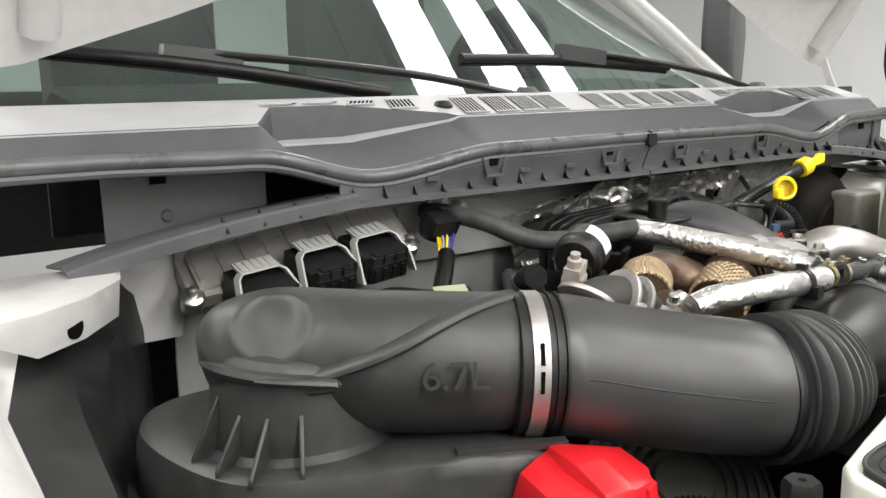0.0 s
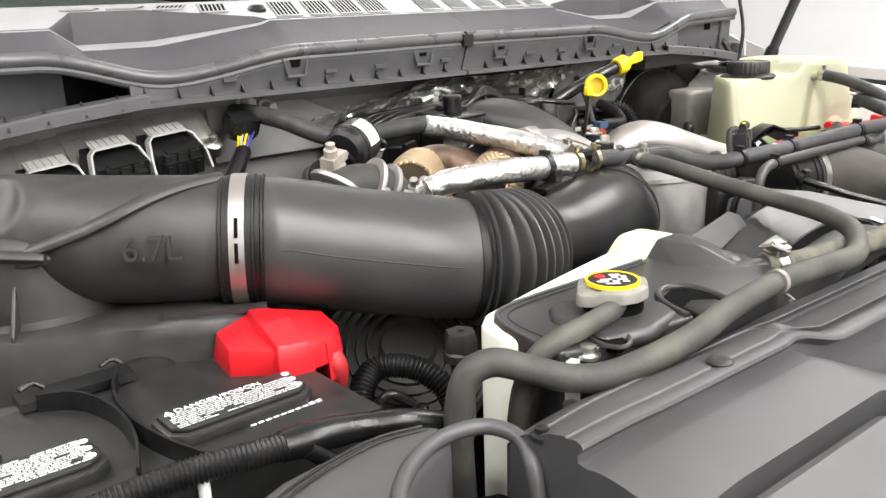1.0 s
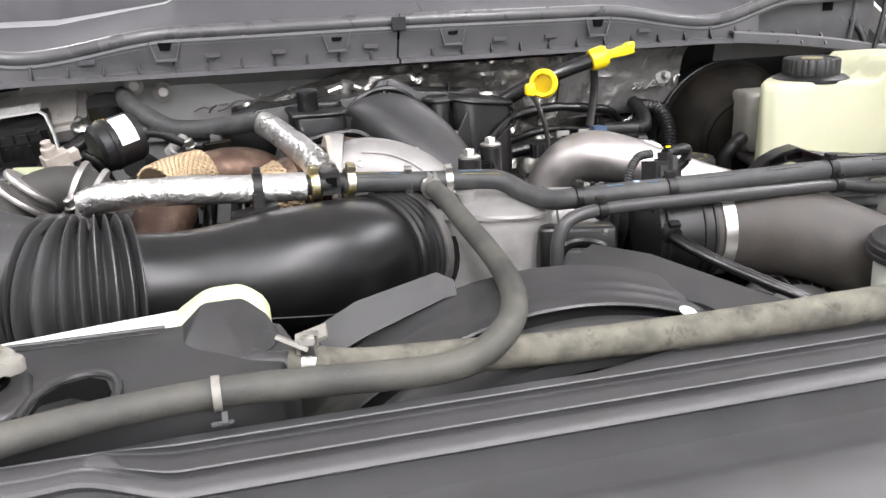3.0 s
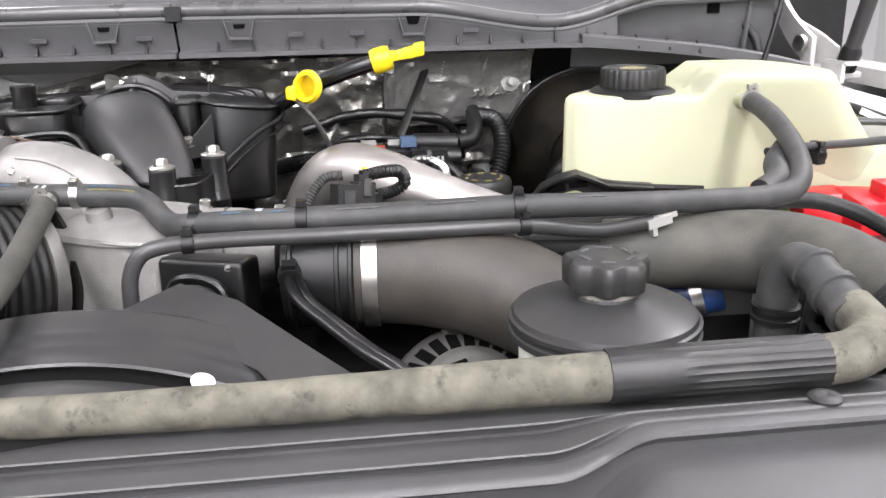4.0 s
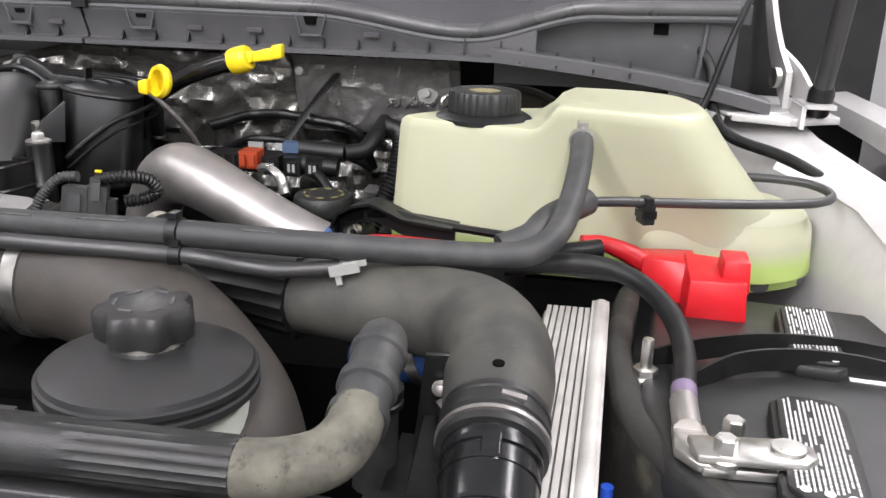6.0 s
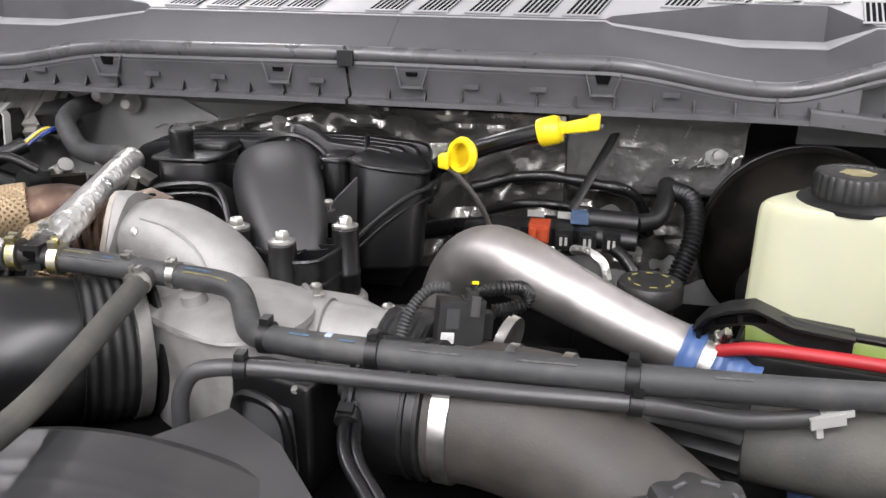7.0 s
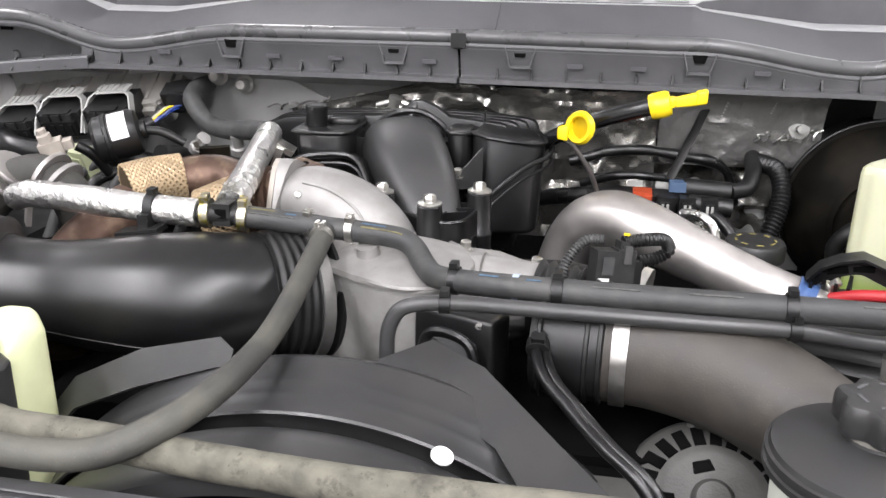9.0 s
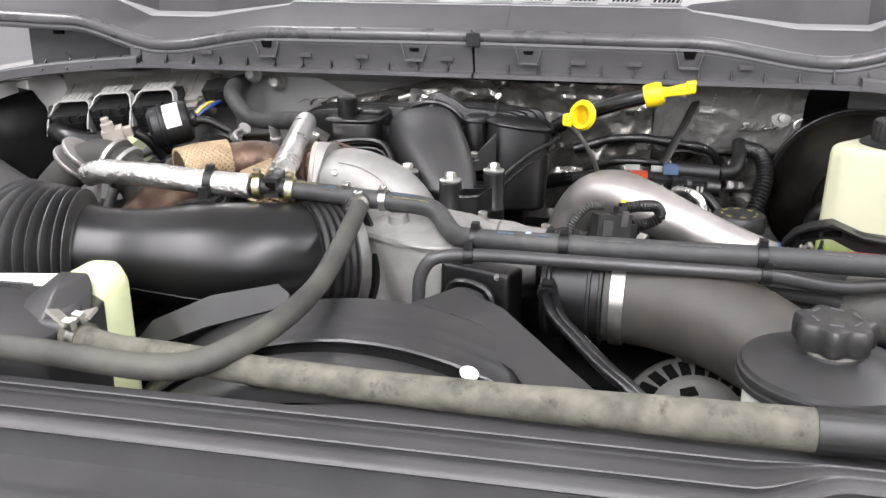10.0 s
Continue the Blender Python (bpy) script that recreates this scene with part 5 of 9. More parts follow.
part("end_cap", slab([(y, z) for y, z in shield_profile(-0.668)[2:28]] + [(0.02, 1.0), (0.172, 1.0)], -0.003, 0.003, 0, m=Matrix(((0, 0, 1, -0.6695), (1, 0, 0, 0), (0, 1, 0, 0), (0, 0, 0, 1)))), NOSE, cover_f)
part("end_bolt", lathe([(0, 0), (0.009, 0), (0.009, 0.003), (0.005, 0.004), (0.005, 0.008), (0, 0.009)], Matrix.Translation((-0.6675, 0.138, 1.158)), 8), RUBBER, cover_f)
for px, py, pz in ((0.521, 0.127, 1.174), (-0.495, 0.109, 1.174)):
    part("push_pin", lathe([(0, 0), (0.0108, 0.0), (0.0108, 0.0012), (0.009, 0.0026), (0.004, 0.003), (0.0, 0.0018)], Matrix.Translation((px, py, pz - 0.001)), 24), BOXBLACK, cover_f)

# ---- fan shroud ----
shroud = root("fan_shroud", (0.0, 0.3, 0.9), "black plastic radiator fan shroud with a ring cover", "fan shroud")


def arc(r, y, a0, a1, n, cx=0.0, cz=0.84):
    return [(cx + r * math.sin(radians(a0 + (a1 - a0) * i / n)), y, cz + r * math.cos(radians(a0 + (a1 - a0) * i / n))) for i in range(n + 1)]


for nm, steps in (("front_ring", ((0.30, 0.20), (0.313, 0.202), (0.3175, 0.212), (0.3195, 0.228), (0.3212, 0.246), (0.3212, 0.261), (0.3180, 0.2675), (0.28, 0.2685))), ("rear_ring", ((0.28, 0.293), (0.321, 0.292), (0.3235, 0.277), (0.3255, 0.2752), (0.3275, 0.277), (0.3285, 0.284), (0.3292, 0.294), (0.3308, 0.297), (0.3318, 0.302), (0.3325, 0.310), (0.3343, 0.3135), (0.3355, 0.319), (0.3368, 0.328), (0.3395, 0.336), (0.342, 0.347), (0.338, 0.358), (0.33, 0.365), (0.28, 0.37)))):
    part(nm, thick(loft([arc(r, y, -62, 62, 64) for r, y in steps], closed=False, caps=False), 0.003), SHROUD, shroud, "", 30)
part("splash_plate", thick(loft([[(-0.31, 0.345, 1.06), (-0.30, 0.325, 1.05)], [(-0.25, 0.350, 1.135), (-0.24, 0.328, 1.115)], [(-0.184, 0.360, 1.166), (-0.178, 0.332, 1.142)], [(-0.105, 0.356, 1.187), (-0.103, 0.338, 1.166)], [(-0.09, 0.348, 1.180), (-0.09, 0.338, 1.168)]], closed=False, caps=False), 0.003), BOXBLACK, shroud)
part("duct_plate", thick(loft([[(0.02, 0.37, 1.165), (0.02, 0.34, 1.15)], [(0.078, 0.405, 1.18), (0.09, 0.34, 1.155)], [(0.13, 0.375, 1.172), (0.15, 0.30, 1.14)], [(0.20, 0.30, 1.15), (0.20, 0.22, 1.12)], [(0.27, 0.215, 1.135), (0.26, 0.17, 1.10)], [(0.30, 0.17, 1.11), (0.29, 0.15, 1.08)]], closed=False, caps=False), 0.003), SHROUD, shroud)
part("white_screw", lathe([(0, 0), (0.0165, 0), (0.0165, 0.002), (0.012, 0.004), (0.005, 0.0045), (0.004, 0.003), (0, 0.003)], aim((0.113, 0.266, 1.149), (0.3, -0.25, 1)) @ Matrix.Diagonal((0.55, 0.55, 0.8, 1)), 20), WHITE, shroud, "white plastic screw")

# ---- engine ----
engine = root("engine_block", (0, 0.7, 0.7), "dark diesel engine block under its hoses", "engine")
# block and heads near-black, painting in the unlit depth of the bay
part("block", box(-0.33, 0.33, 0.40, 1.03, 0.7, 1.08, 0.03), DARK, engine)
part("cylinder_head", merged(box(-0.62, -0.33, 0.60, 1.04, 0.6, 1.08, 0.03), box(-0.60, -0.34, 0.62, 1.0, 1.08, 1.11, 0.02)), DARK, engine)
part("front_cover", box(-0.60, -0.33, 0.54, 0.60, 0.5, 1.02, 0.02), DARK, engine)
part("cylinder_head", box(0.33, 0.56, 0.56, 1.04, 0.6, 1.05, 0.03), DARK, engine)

man = root("upper_intake_manifold", (-0.02, 0.8, 1.1), "satin black plastic upper intake manifold with a domed runner", "intake manifold")
CREST = [(-0.275, 1.255), (-0.262, 1.272), (-0.235, 1.281), (-0.16, 1.288), (-0.10, 1.289), (-0.072, 1.294), (-0.05, 1.312), (-0.034, 1.314), (-0.012, 1.304), (0.004, 1.292), (0.04, 1.289)]
FLAT = [(-0.285, 1.25), (-0.27, 1.27), (-0.235, 1.281), (-0.10, 1.288), (0.0, 1.290), (0.04, 1.289)]
for k in range(4):
    end = 0.090 + 0.0115 * k
    top = (CREST if k == 0 else FLAT) + [(end - 0.016, 1.2865 - 0.001 * k), (end - 0.005, 1.283 - 0.001 * k), (end, 1.274 - 0.001 * k), (end + 0.002, 1.20), (-0.285, 1.20)]
    part("plenum_shell", slab([(x, z) for x, z in top], -0.0165, 0.0, 0.0025, 2, m=Matrix.Translation((0, 0.886 + 0.0205 * k, 0)) @ pose(0, 0, 0, 90, 0, 0)), SATIN, man)
part("plenum_core", slab([(-0.27, 1.10), (0.10, 1.10), (0.10, 1.272), (-0.26, 1.272)], -0.08, 0.0, 0.004, 2, m=Matrix.Translation((0, 0.888, 0)) @ pose(0, 0, 0, 90, 0, 0)), SATIN, man)
part("crest_web", hull([(-0.046, 0.886, 1.311), (-0.040, 0.886, 1.311), (-0.058, 0.862, 1.27), (-0.052, 0.862, 1.27), (-0.058, 0.886, 1.262), (-0.04, 0.886, 1.262)], 0.001, 1), SATIN, man)
left = part("left_chamber", slab([(-0.190, 0.797), (-0.193, 0.885), (-0.118, 0.885), (-0.117, 0.812), (-0.124, 0.799), (-0.15, 0.793)], 1.14, 1.283, 0.010, 4), SATIN, man)
part("chamber_lip", slab([(-0.194, 0.793), (-0.197, 0.885), (-0.114, 0.885), (-0.113, 0.810), (-0.122, 0.795), (-0.15, 0.789)], 1.2775, 1.2835, 0.0025, 3), SATIN, left)
part("chamber_step", slab([(-0.160, 0.84), (-0.156, 0.885), (-0.116, 0.885), (-0.116, 0.85), (-0.122, 0.842)], 1.28, 1.292, 0.004, 3), SATIN, left)
part("bridge", box(-0.12, -0.07, 0.838, 0.885, 1.15, 1.268, 0.003), SATIN, man)
part("bridge", box(0.0, 0.06, 0.846, 0.885, 1.15, 1.266, 0.003), SATIN, man)
for dz, r in ((0.0, 0.0045), (-0.012, 0.003)):
    part("skirt_lip", sweep([(-0.20, 0.772, 1.235 + dz), (-0.175, 0.770, 1.251 + dz), (-0.115, 0.778, 1.256 + dz), (-0.096, 0.772, 1.249 + dz), (-0.076, 0.748, 1.225 + dz), (-0.062, 0.725, 1.206 + dz)], r, 8, 5), SATIN, man)
part("skirt", thick(loft([[(x, y, z), (x + 0.004, y + 0.03, z - 0.004), (x, y + 0.03, 1.12)] for x, y, z in ((-0.20, 0.772, 1.235), (-0.175, 0.770, 1.251), (-0.115, 0.778, 1.256), (-0.096, 0.772, 1.249), (-0.076, 0.748, 1.225), (-0.062, 0.725, 1.206))], closed=False, caps=False), 0.003), SATIN, man)
# the domed runner, with a soft crease along its brow
part("runner", oblong([(-0.075, 0.925, 1.20, 0.80), (-0.069, 0.90, 1.228, 0.96), (-0.058, 0.868, 1.243, 1.04), (-0.042, 0.826, 1.241, 1.03), (-0.020, 0.782, 1.226, 0.95), (0.000, 0.745, 1.206, 0.83), (0.016, 0.716, 1.184, 0.68), (0.024, 0.70, 1.160, 0.52)], 0.054, 0.048, -0.12, 2.7, 44, 7), RUNNER, man)
part("runner_shoulder", sweep([(-0.122, 0.884, 1.215), (-0.110, 0.882, 1.262), (-0.075, 0.880, 1.294), (-0.035, 0.880, 1.299), (0.0, 0.882, 1.276), (0.012, 0.884, 1.235)], 0.0045, 8, 6), SATIN, man)
rb = slab([(0.044, 0.836), (0.050, 0.893), (0.085, 0.915), (0.126, 0.910), (0.141, 0.868), (0.140, 0.846), (0.128, 0.836), (0.068, 0.822)], 1.15, 1.287, 0.008, 3)
for v in rb.verts:
    if v.co.z > 1.22:
        v.co.z -= 0.17 * max(0.0, v.co.x - 0.055) + 0.05 * max(0.0, 0.86 - v.co.y)
    else:
        v.co.x, v.co.y = 0.095 + (v.co.x - 0.095) * 0.9, v.co.y - 0.018
right = part("right_chamber", rb, SATIN, man)
part("chamber_lip", sweep([(0.045, 0.836, 1.283), (0.068, 0.8215, 1.2795), (0.128, 0.8355, 1.2715), (0.1405, 0.846, 1.270), (0.1415, 0.868, 1.2705), (0.128, 0.91, 1.273)], 0.0028, 8, 2), SATIN, right)
for dz, r in ((0.0, 0.0034), (-0.014, 0.0018)):
    part("chamber_flange", sweep([(0.147, 0.90, 1.258 + dz), (0.150, 0.864, 1.256 + dz), (0.143, 0.841, 1.252 + dz), (0.124, 0.828, 1.244 + dz), (0.094, 0.813, 1.222 + dz), (0.066, 0.799, 1.196 + dz)], r, 8, 5), SATIN, right)
part("lip_tab", box(0.0525, 0.0545, 0.884, 0.90, 1.28, 1.302, 0.0006, 1), SATIN, right)
part("small_chamber", merged(slab([(0.010, 0.838), (0.012, 0.872), (0.046, 0.872), (0.044, 0.838), (0.034, 0.829), (0.018, 0.829)], 1.17, 1.288, 0.006, 3), slab([(0.007, 0.836), (0.009, 0.874), (0.049, 0.874), (0.047, 0.836), (0.036, 0.826), (0.016, 0.826)], 1.279, 1.284, 0.0015, 2)), SATIN, man)
part("gusset", hull([(0.061, 0.812, 1.268), (0.064, 0.813, 1.268), (0.016, 0.768, 1.218), (0.018, 0.766, 1.218), (0.062, 0.802, 1.216), (0.065, 0.803, 1.216)], 0.0006, 1), SATIN, man)
hexbolt((0.034, 0.79, 1.232), (0, -0.2, 1), 0.006, 0.012, man)
# bolting flange: three pillars joined by thin walls
PILLARS = [(-0.046, 0.704, 1.230), (0.021, 0.669, 1.229), (0.071, 0.735, 1.230)]
WALLS = [[(-0.046, 0.704), (-0.030, 0.700), (-0.008, 0.690), (0.010, 0.676), (0.021, 0.669)], [(0.021, 0.669), (0.040, 0.664), (0.058, 0.674), (0.066, 0.700), (0.071, 0.735)], [(0.071, 0.735), (0.060, 0.762), (0.045, 0.790)]]
for line in WALLS:
    part("flange_wall", flat_strip([(x, y, 1.163) for x, y in line], 0.094, 0.004), SATIN, man)
    part("wall_bead", sweep([(x, y - 0.002, 1.180) for x, y in line], 0.003, 6, 4), SATIN, man)
    part("wall_bead", sweep([(x, y - 0.001, 1.2085) for x, y in line], 0.0024, 6, 4), SATIN, man)
part("flange_floor", slab([(-0.046, 0.70), (0.0, 0.688), (0.024, 0.672), (0.056, 0.678), (0.064, 0.70), (0.069, 0.74), (0.04, 0.79), (-0.03, 0.79), (-0.058, 0.74)], 1.10, 1.172, 0.003, 2), PLASTIC, man)
for bx, by, bz in PILLARS:
    pillar = part("pillar", lathe([(0.0165, 1.12), (0.0165, 1.172), (0.0172, 1.174), (0.0172, 1.178), (0.0158, 1.180), (0.0152, bz - 0.002), (0.0135, bz), (0.0, bz)], Matrix.Translation((bx, by, 0)), 22), SATIN, man)
    part("washer", lathe([(0.0, bz), (0.0150, bz), (0.0150, bz + 0.0018), (0.012, bz + 0.0032), (0.0, bz + 0.0032)], Matrix.Translation((bx, by, 0)), 22), ZINC, pillar)
    part("bolt_head", merged(lathe([(0.0, bz + 0.003), (0.0082, bz + 0.003), (0.0082, bz + 0.0095), (0.007, bz + 0.0112), (0.005, bz + 0.0112), (0.0046, bz + 0.010), (0, bz + 0.010)], Matrix.Translation((bx, by, 0)), 6)), ZINC, pillar)
for (ax, ay), (bx, by) in (((0.026, 0.69), (0.060, 0.705)), ((0.034, 0.715), (0.066, 0.722)), ((0.030, 0.74), (0.064, 0.742)), ((0.030, 0.672), (0.036, 0.70)), ((-0.030, 0.702), (-0.022, 0.716))):
    part("web", flat_strip([(ax, ay, 1.19), ((ax + bx) / 2, (ay + by) / 2, 1.19), (bx, by, 1.19)], 0.044, 0.0026), SATIN, man)
part("knob_post", lathe([(0.0145, 1.278), (0.0145, 1.304), (0.0152, 1.305), (0.0152, 1.311), (0.0135, 1.313), (0, 1.313)], Matrix.Translation((-0.168, 0.825, 0)), 20), SATIN, man)
part("fitting", merged(lathe([(0.008, 0), (0.008, 0.012), (0.0105, 0.013), (0.0105, 0.02), (0, 0.021)], aim((-0.095, 0.962, 1.286), (0.3, -0.2, 1)), 10), sweep([(-0.12, 0.965, 1.29), (-0.09, 0.962, 1.298), (-0.07, 0.965, 1.292)], 0.005, 8, 4)), ZINC, man, "bright vent fitting")

# cast housings: turbo outlet elbow, compressor cover
cast = root("turbo_compressor_housing", (-0.02, 0.6, 1.05), "cast aluminium turbocharger housing with a curved outlet", "turbocharger")
part("outlet_elbow", sweep([(-0.15, 0.672, 1.223, 0.038), (-0.118, 0.67, 1.222, 0.044), (-0.085, 0.664, 1.214, 0.046), (-0.052, 0.658, 1.194, 0.047), (-0.03, 0.652, 1.16, 0.048), (-0.02, 0.645, 1.11, 0.05)], seg=28, sub=6), CAST, cast)
part("flange", oblong([(-0.160, 0.672, 1.222), (-0.152, 0.672, 1.222), (-0.146, 0.671, 1.2215)], 0.043, 0.047, 0.5, 4.0, 28, 2), CAST, cast)
part("gasket", oblong([(-0.166, 0.672, 1.222), (-0.160, 0.672, 1.222)], 0.0435, 0.0465, 0.5, 4.0, 28, 2), BEIGE, cast)
part("inlet", lathe([(0.068, -0.02), (0.07, 0.0), (0.076, 0.01), (0.078, 0.05), (0.07, 0.075)], aim((-0.10, 0.582, 1.142), (0.73, 0.68, -0.05)), 36), CAST, cast)
part("body", stack([(-0.068, 0.545), (-0.03, 0.515), (0.03, 0.492), (0.06, 0.50), (0.085, 0.55), (0.07, 0.61), (0.0, 0.64), (-0.06, 0.61)], ((1.0, -0.02), (1.06, 0.0), (1.175, 0.003), (1.188, 0.001), (1.19, 0.006), (1.196, 0.005), (1.2, -0.004), (1.206, -0.03), (1.208, -0.055))), CAST, cast)
part("upper_cover", slab([(-0.01, 0.56), (-0.02, 0.63), (0.03, 0.675), (0.115, 0.66), (0.165, 0.62), (0.155, 0.575), (0.06, 0.54)], 1.10, 1.186, 0.022, 4), CAST, cast)
part("cover_tube", sweep([(0.03, 0.585, 1.155, 0.042), (0.08, 0.59, 1.156, 0.042), (0.135, 0.588, 1.155, 0.040), (0.165, 0.586, 1.155, 0.038)], seg=26, sub=4), CAST, cast)
part("outlet_ring", ribbed([(0.158, 0.587, 1.155, 0.041), (0.205, 0.578, 1.152, 0.041)], 0.041, 0.012, 0.0025, 28, 8), RUBBER, cast)
part("seam_bead", sweep([(-0.06, 0.535, 1.193), (-0.02, 0.508, 1.193), (0.03, 0.488, 1.193), (0.06, 0.496, 1.193)], 0.004, 8, 4), CAST, cast)
part("web", sweep([(0.05, 0.655, 1.186), (0.07, 0.615, 1.192), (0.075, 0.57, 1.188)], 0.004, 8, 4), CAST, cast)
for q in ((0.071, 0.631, 1.188), (0.155, 0.603, 1.184)):
    hexbolt(q, (0.05, -0.1, 1), 0.0065, 0.012, cast)
hexbolt((-0.128, 0.636, 1.238), (-0.1, -0.75, 0.6), 0.0045, 0.007, cast)
part("elbow_rib", sweep([(-0.125, 0.640, 1.254), (-0.09, 0.632, 1.249), (-0.055, 0.622, 1.23), (-0.035, 0.612, 1.20)], 0.0016, 6, 4), CAST, cast)
part("pillar_collar", lathe([(0.017, 1.10), (0.026, 1.10), (0.0245, 1.146), (0.0215, 1.150), (0.017, 1.150)], Matrix.Translation((0.071, 0.735, 0)), 26), CAST, cast)
part("parting_ring", lathe([(0.0425, -0.0012), (0.0436, 0.0), (0.0425, 0.0012)], aim((0.098, 0.590, 1.156), (1, 0.0, 0.0)), 36), DULLCAST, cast)
part("boss", lathe([(0.0, 0.0), (0.013, 0.0), (0.012, 0.012), (0.0, 0.013)], aim((-0.02, 0.545, 1.205), (-0.1, -0.2, 1)), 18), CAST, cast)
act = root("throttle_actuator", (0.1, 0.45, 1.1), "dark throttle actuator with a looped guard and bolts", "actuator")
part("casing", hull([(0.045, 0.468, 1.08), (0.130, 0.440, 1.08), (0.140, 0.50, 1.08), (0.05, 0.52, 1.08), (0.045, 0.474, 1.183), (0.128, 0.446, 1.183), (0.140, 0.49, 1.178), (0.055, 0.51, 1.178)], 0.006), SATIN, act)
part("face", hull([(0.056, 0.457, 1.10), (0.118, 0.434, 1.10), (0.118, 0.445, 1.10), (0.056, 0.47, 1.10), (0.064, 0.455, 1.160), (0.112, 0.438, 1.160), (0.112, 0.45, 1.160), (0.064, 0.466, 1.160)], 0.004), CLOSEOUT, act)
part("guard_loop", sweep([(0.056, 0.452, 1.10), (0.058, 0.451, 1.145), (0.066, 0.448, 1.166), (0.086, 0.440, 1.171), (0.106, 0.433, 1.164), (0.114, 0.430, 1.142), (0.116, 0.429, 1.10)], 0.0058, 8, 5, flat=0.8), SATIN, act)
for q in ((0.052, 0.479, 1.176), (0.114, 0.452, 1.176)):
    hexbolt(q, (0, -0.7, 0.7), 0.003, 0.004, act, DULLCAST)
thing("red_seal_tab", box(0.049, 0.056, 0.652, 0.658, 1.145, 1.158, 0.001), ORANGE, "small orange-red tab beside the housing bolt", "tab")

# exhaust up-pipes
exh = root("exhaust_pipes", (-0.28, 0.68, 1.1), "heat-browned exhaust pipes with braided flexible joints", "exhaust")
part("upper_pipe", sweep([(-0.325, 0.715, 1.222, 0.030), (-0.30, 0.73, 1.225, 0.031), (-0.27, 0.735, 1.225, 0.031), (-0.245, 0.725, 1.218, 0.031), (-0.225, 0.70, 1.20, 0.031), (-0.22, 0.68, 1.17, 0.03)], seg=24, sub=6), RUST, exh)
part("lower_pipe", sweep([(-0.36, 0.66, 1.20, 0.034), (-0.375, 0.615, 1.185, 0.034), (-0.385, 0.57, 1.165, 0.034), (-0.38, 0.52, 1.13, 0.033), (-0.36, 0.48, 1.09, 0.033)], seg=24, sub=6), RUST, exh)
part("outlet_pipe", sweep([(-0.25, 0.66, 1.20, 0.034), (-0.215, 0.668, 1.212, 0.036), (-0.19, 0.672, 1.22, 0.036), (-0.155, 0.673, 1.222, 0.036)], seg=24, sub=5), RUST, exh)
for q in ((-0.20, 0.67, 1.217), (-0.188, 0.672, 1.22), (-0.176, 0.673, 1.221)):
    part("bead", lathe([(0.034, -0.004), (0.041, -0.002), (0.041, 0.002), (0.037, 0.004)], aim(q, (1, 0.1, 0.2)), 26), RUST, exh)


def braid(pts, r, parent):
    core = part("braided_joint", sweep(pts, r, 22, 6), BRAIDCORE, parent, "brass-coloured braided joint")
    line = smooth_path([(*p, r) for p in pts], 16)
    fr = frames_along(line)
    n = len(line)
    for turn in (1, -1):
        for k in range(26):
            path = []
            for i in range(0, n, 2):
                t = turn * i * 0.075 + k * 2 * math.pi / 26
                w, a, b = fr[i]
                path.append(tuple(Vector(line[i][:3]) + (a * math.cos(t) + b * math.sin(t)) * (r + 0.0016)))
            part("strand", sweep(path, 0.0024, 6, 1), BRAID, core)


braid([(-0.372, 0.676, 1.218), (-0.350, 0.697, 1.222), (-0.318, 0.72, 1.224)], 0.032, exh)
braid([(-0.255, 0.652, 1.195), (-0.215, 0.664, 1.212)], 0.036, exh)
part("bracket", merged(box(-0.02, 0.02, -0.003, 0.003, -0.03, 0.025, 0.002, m=pose(-0.30, 0.78, 1.235, 20, 0, 30)), box(-0.012, 0.012, -0.012, 0.012, -0.01, 0.012, 0.004, m=pose(-0.31, 0.785, 1.24, 0, 0, 30))), SOOTY, exh)
hexbolt((-0.33, 0.80, 1.25), (-0.4, -0.3, 1), 0.006, 0.012, exh)
tab = part("tab", box(-0.018, 0.018, -0.014, 0.014, -0.0015, 0.0015, 0.001, m=pose(-0.140, 0.695, 1.262, 0, 10, -20)), RUST, exh)
part("tab_hole", lathe([(0, 0), (0.004, 0), (0.004, 0.0005), (0, 0.0005)], pose(-0.140, 0.695, 1.2638, 0, 10, -20), 12), DARK, tab)

# charge pipes
steelpipe = root("intercooler_charge_pipe", (0.3, 0.72, 1.1), "brushed steel charge pipe running to a blue coupler", "charge pipe")
part("pipe", sweep([(0.170, 0.806, 1.10, 0.033), (0.187, 0.802, 1.15, 0.035), (0.209, 0.789, 1.180, 0.0372), (0.238, 0.772, 1.193, 0.038), (0.277, 0.752, 1.188, 0.0362), (0.33, 0.732, 1.170, 0.033), (0.385, 0.714, 1.152, 0.0298), (0.43, 0.70, 1.139, 0.0282), (0.462, 0.69, 1.131, 0.0278)], seg=32, sub=6), STEEL, steelpipe)
part("coupler", ribbed([(0.445, 0.691, 1.135, 0.0295), (0.52, 0.672, 1.114, 0.0295)], 0.0295, 0.02, 0.0015, 28, 8), BLUESIL, steelpipe, "blue silicone coupler")
cl = band((0.471, 0.6835, 1.1275), (0.95, -0.26, -0.26), 0.0325, steelpipe, 0.013, ZINC)
hexbolt((0.480, 0.676, 1.160), (0.5, -0.3, 0.6), 0.006, 0.014, cl)

cold = root("cold_side_charge_hose", (0.38, 0.42, 1.1), "brownish grey silicone charge hose with steel T-bolt clamps", "charge hose", shift=(0.006, 0.004, 0.002))
part("throttle_cuff", sweep([(0.165, 0.462, 1.165, 0.054), (0.18, 0.46, 1.165, 0.056), (0.225, 0.455, 1.165, 0.056)], seg=30, sub=3), PLASTIC, cold)
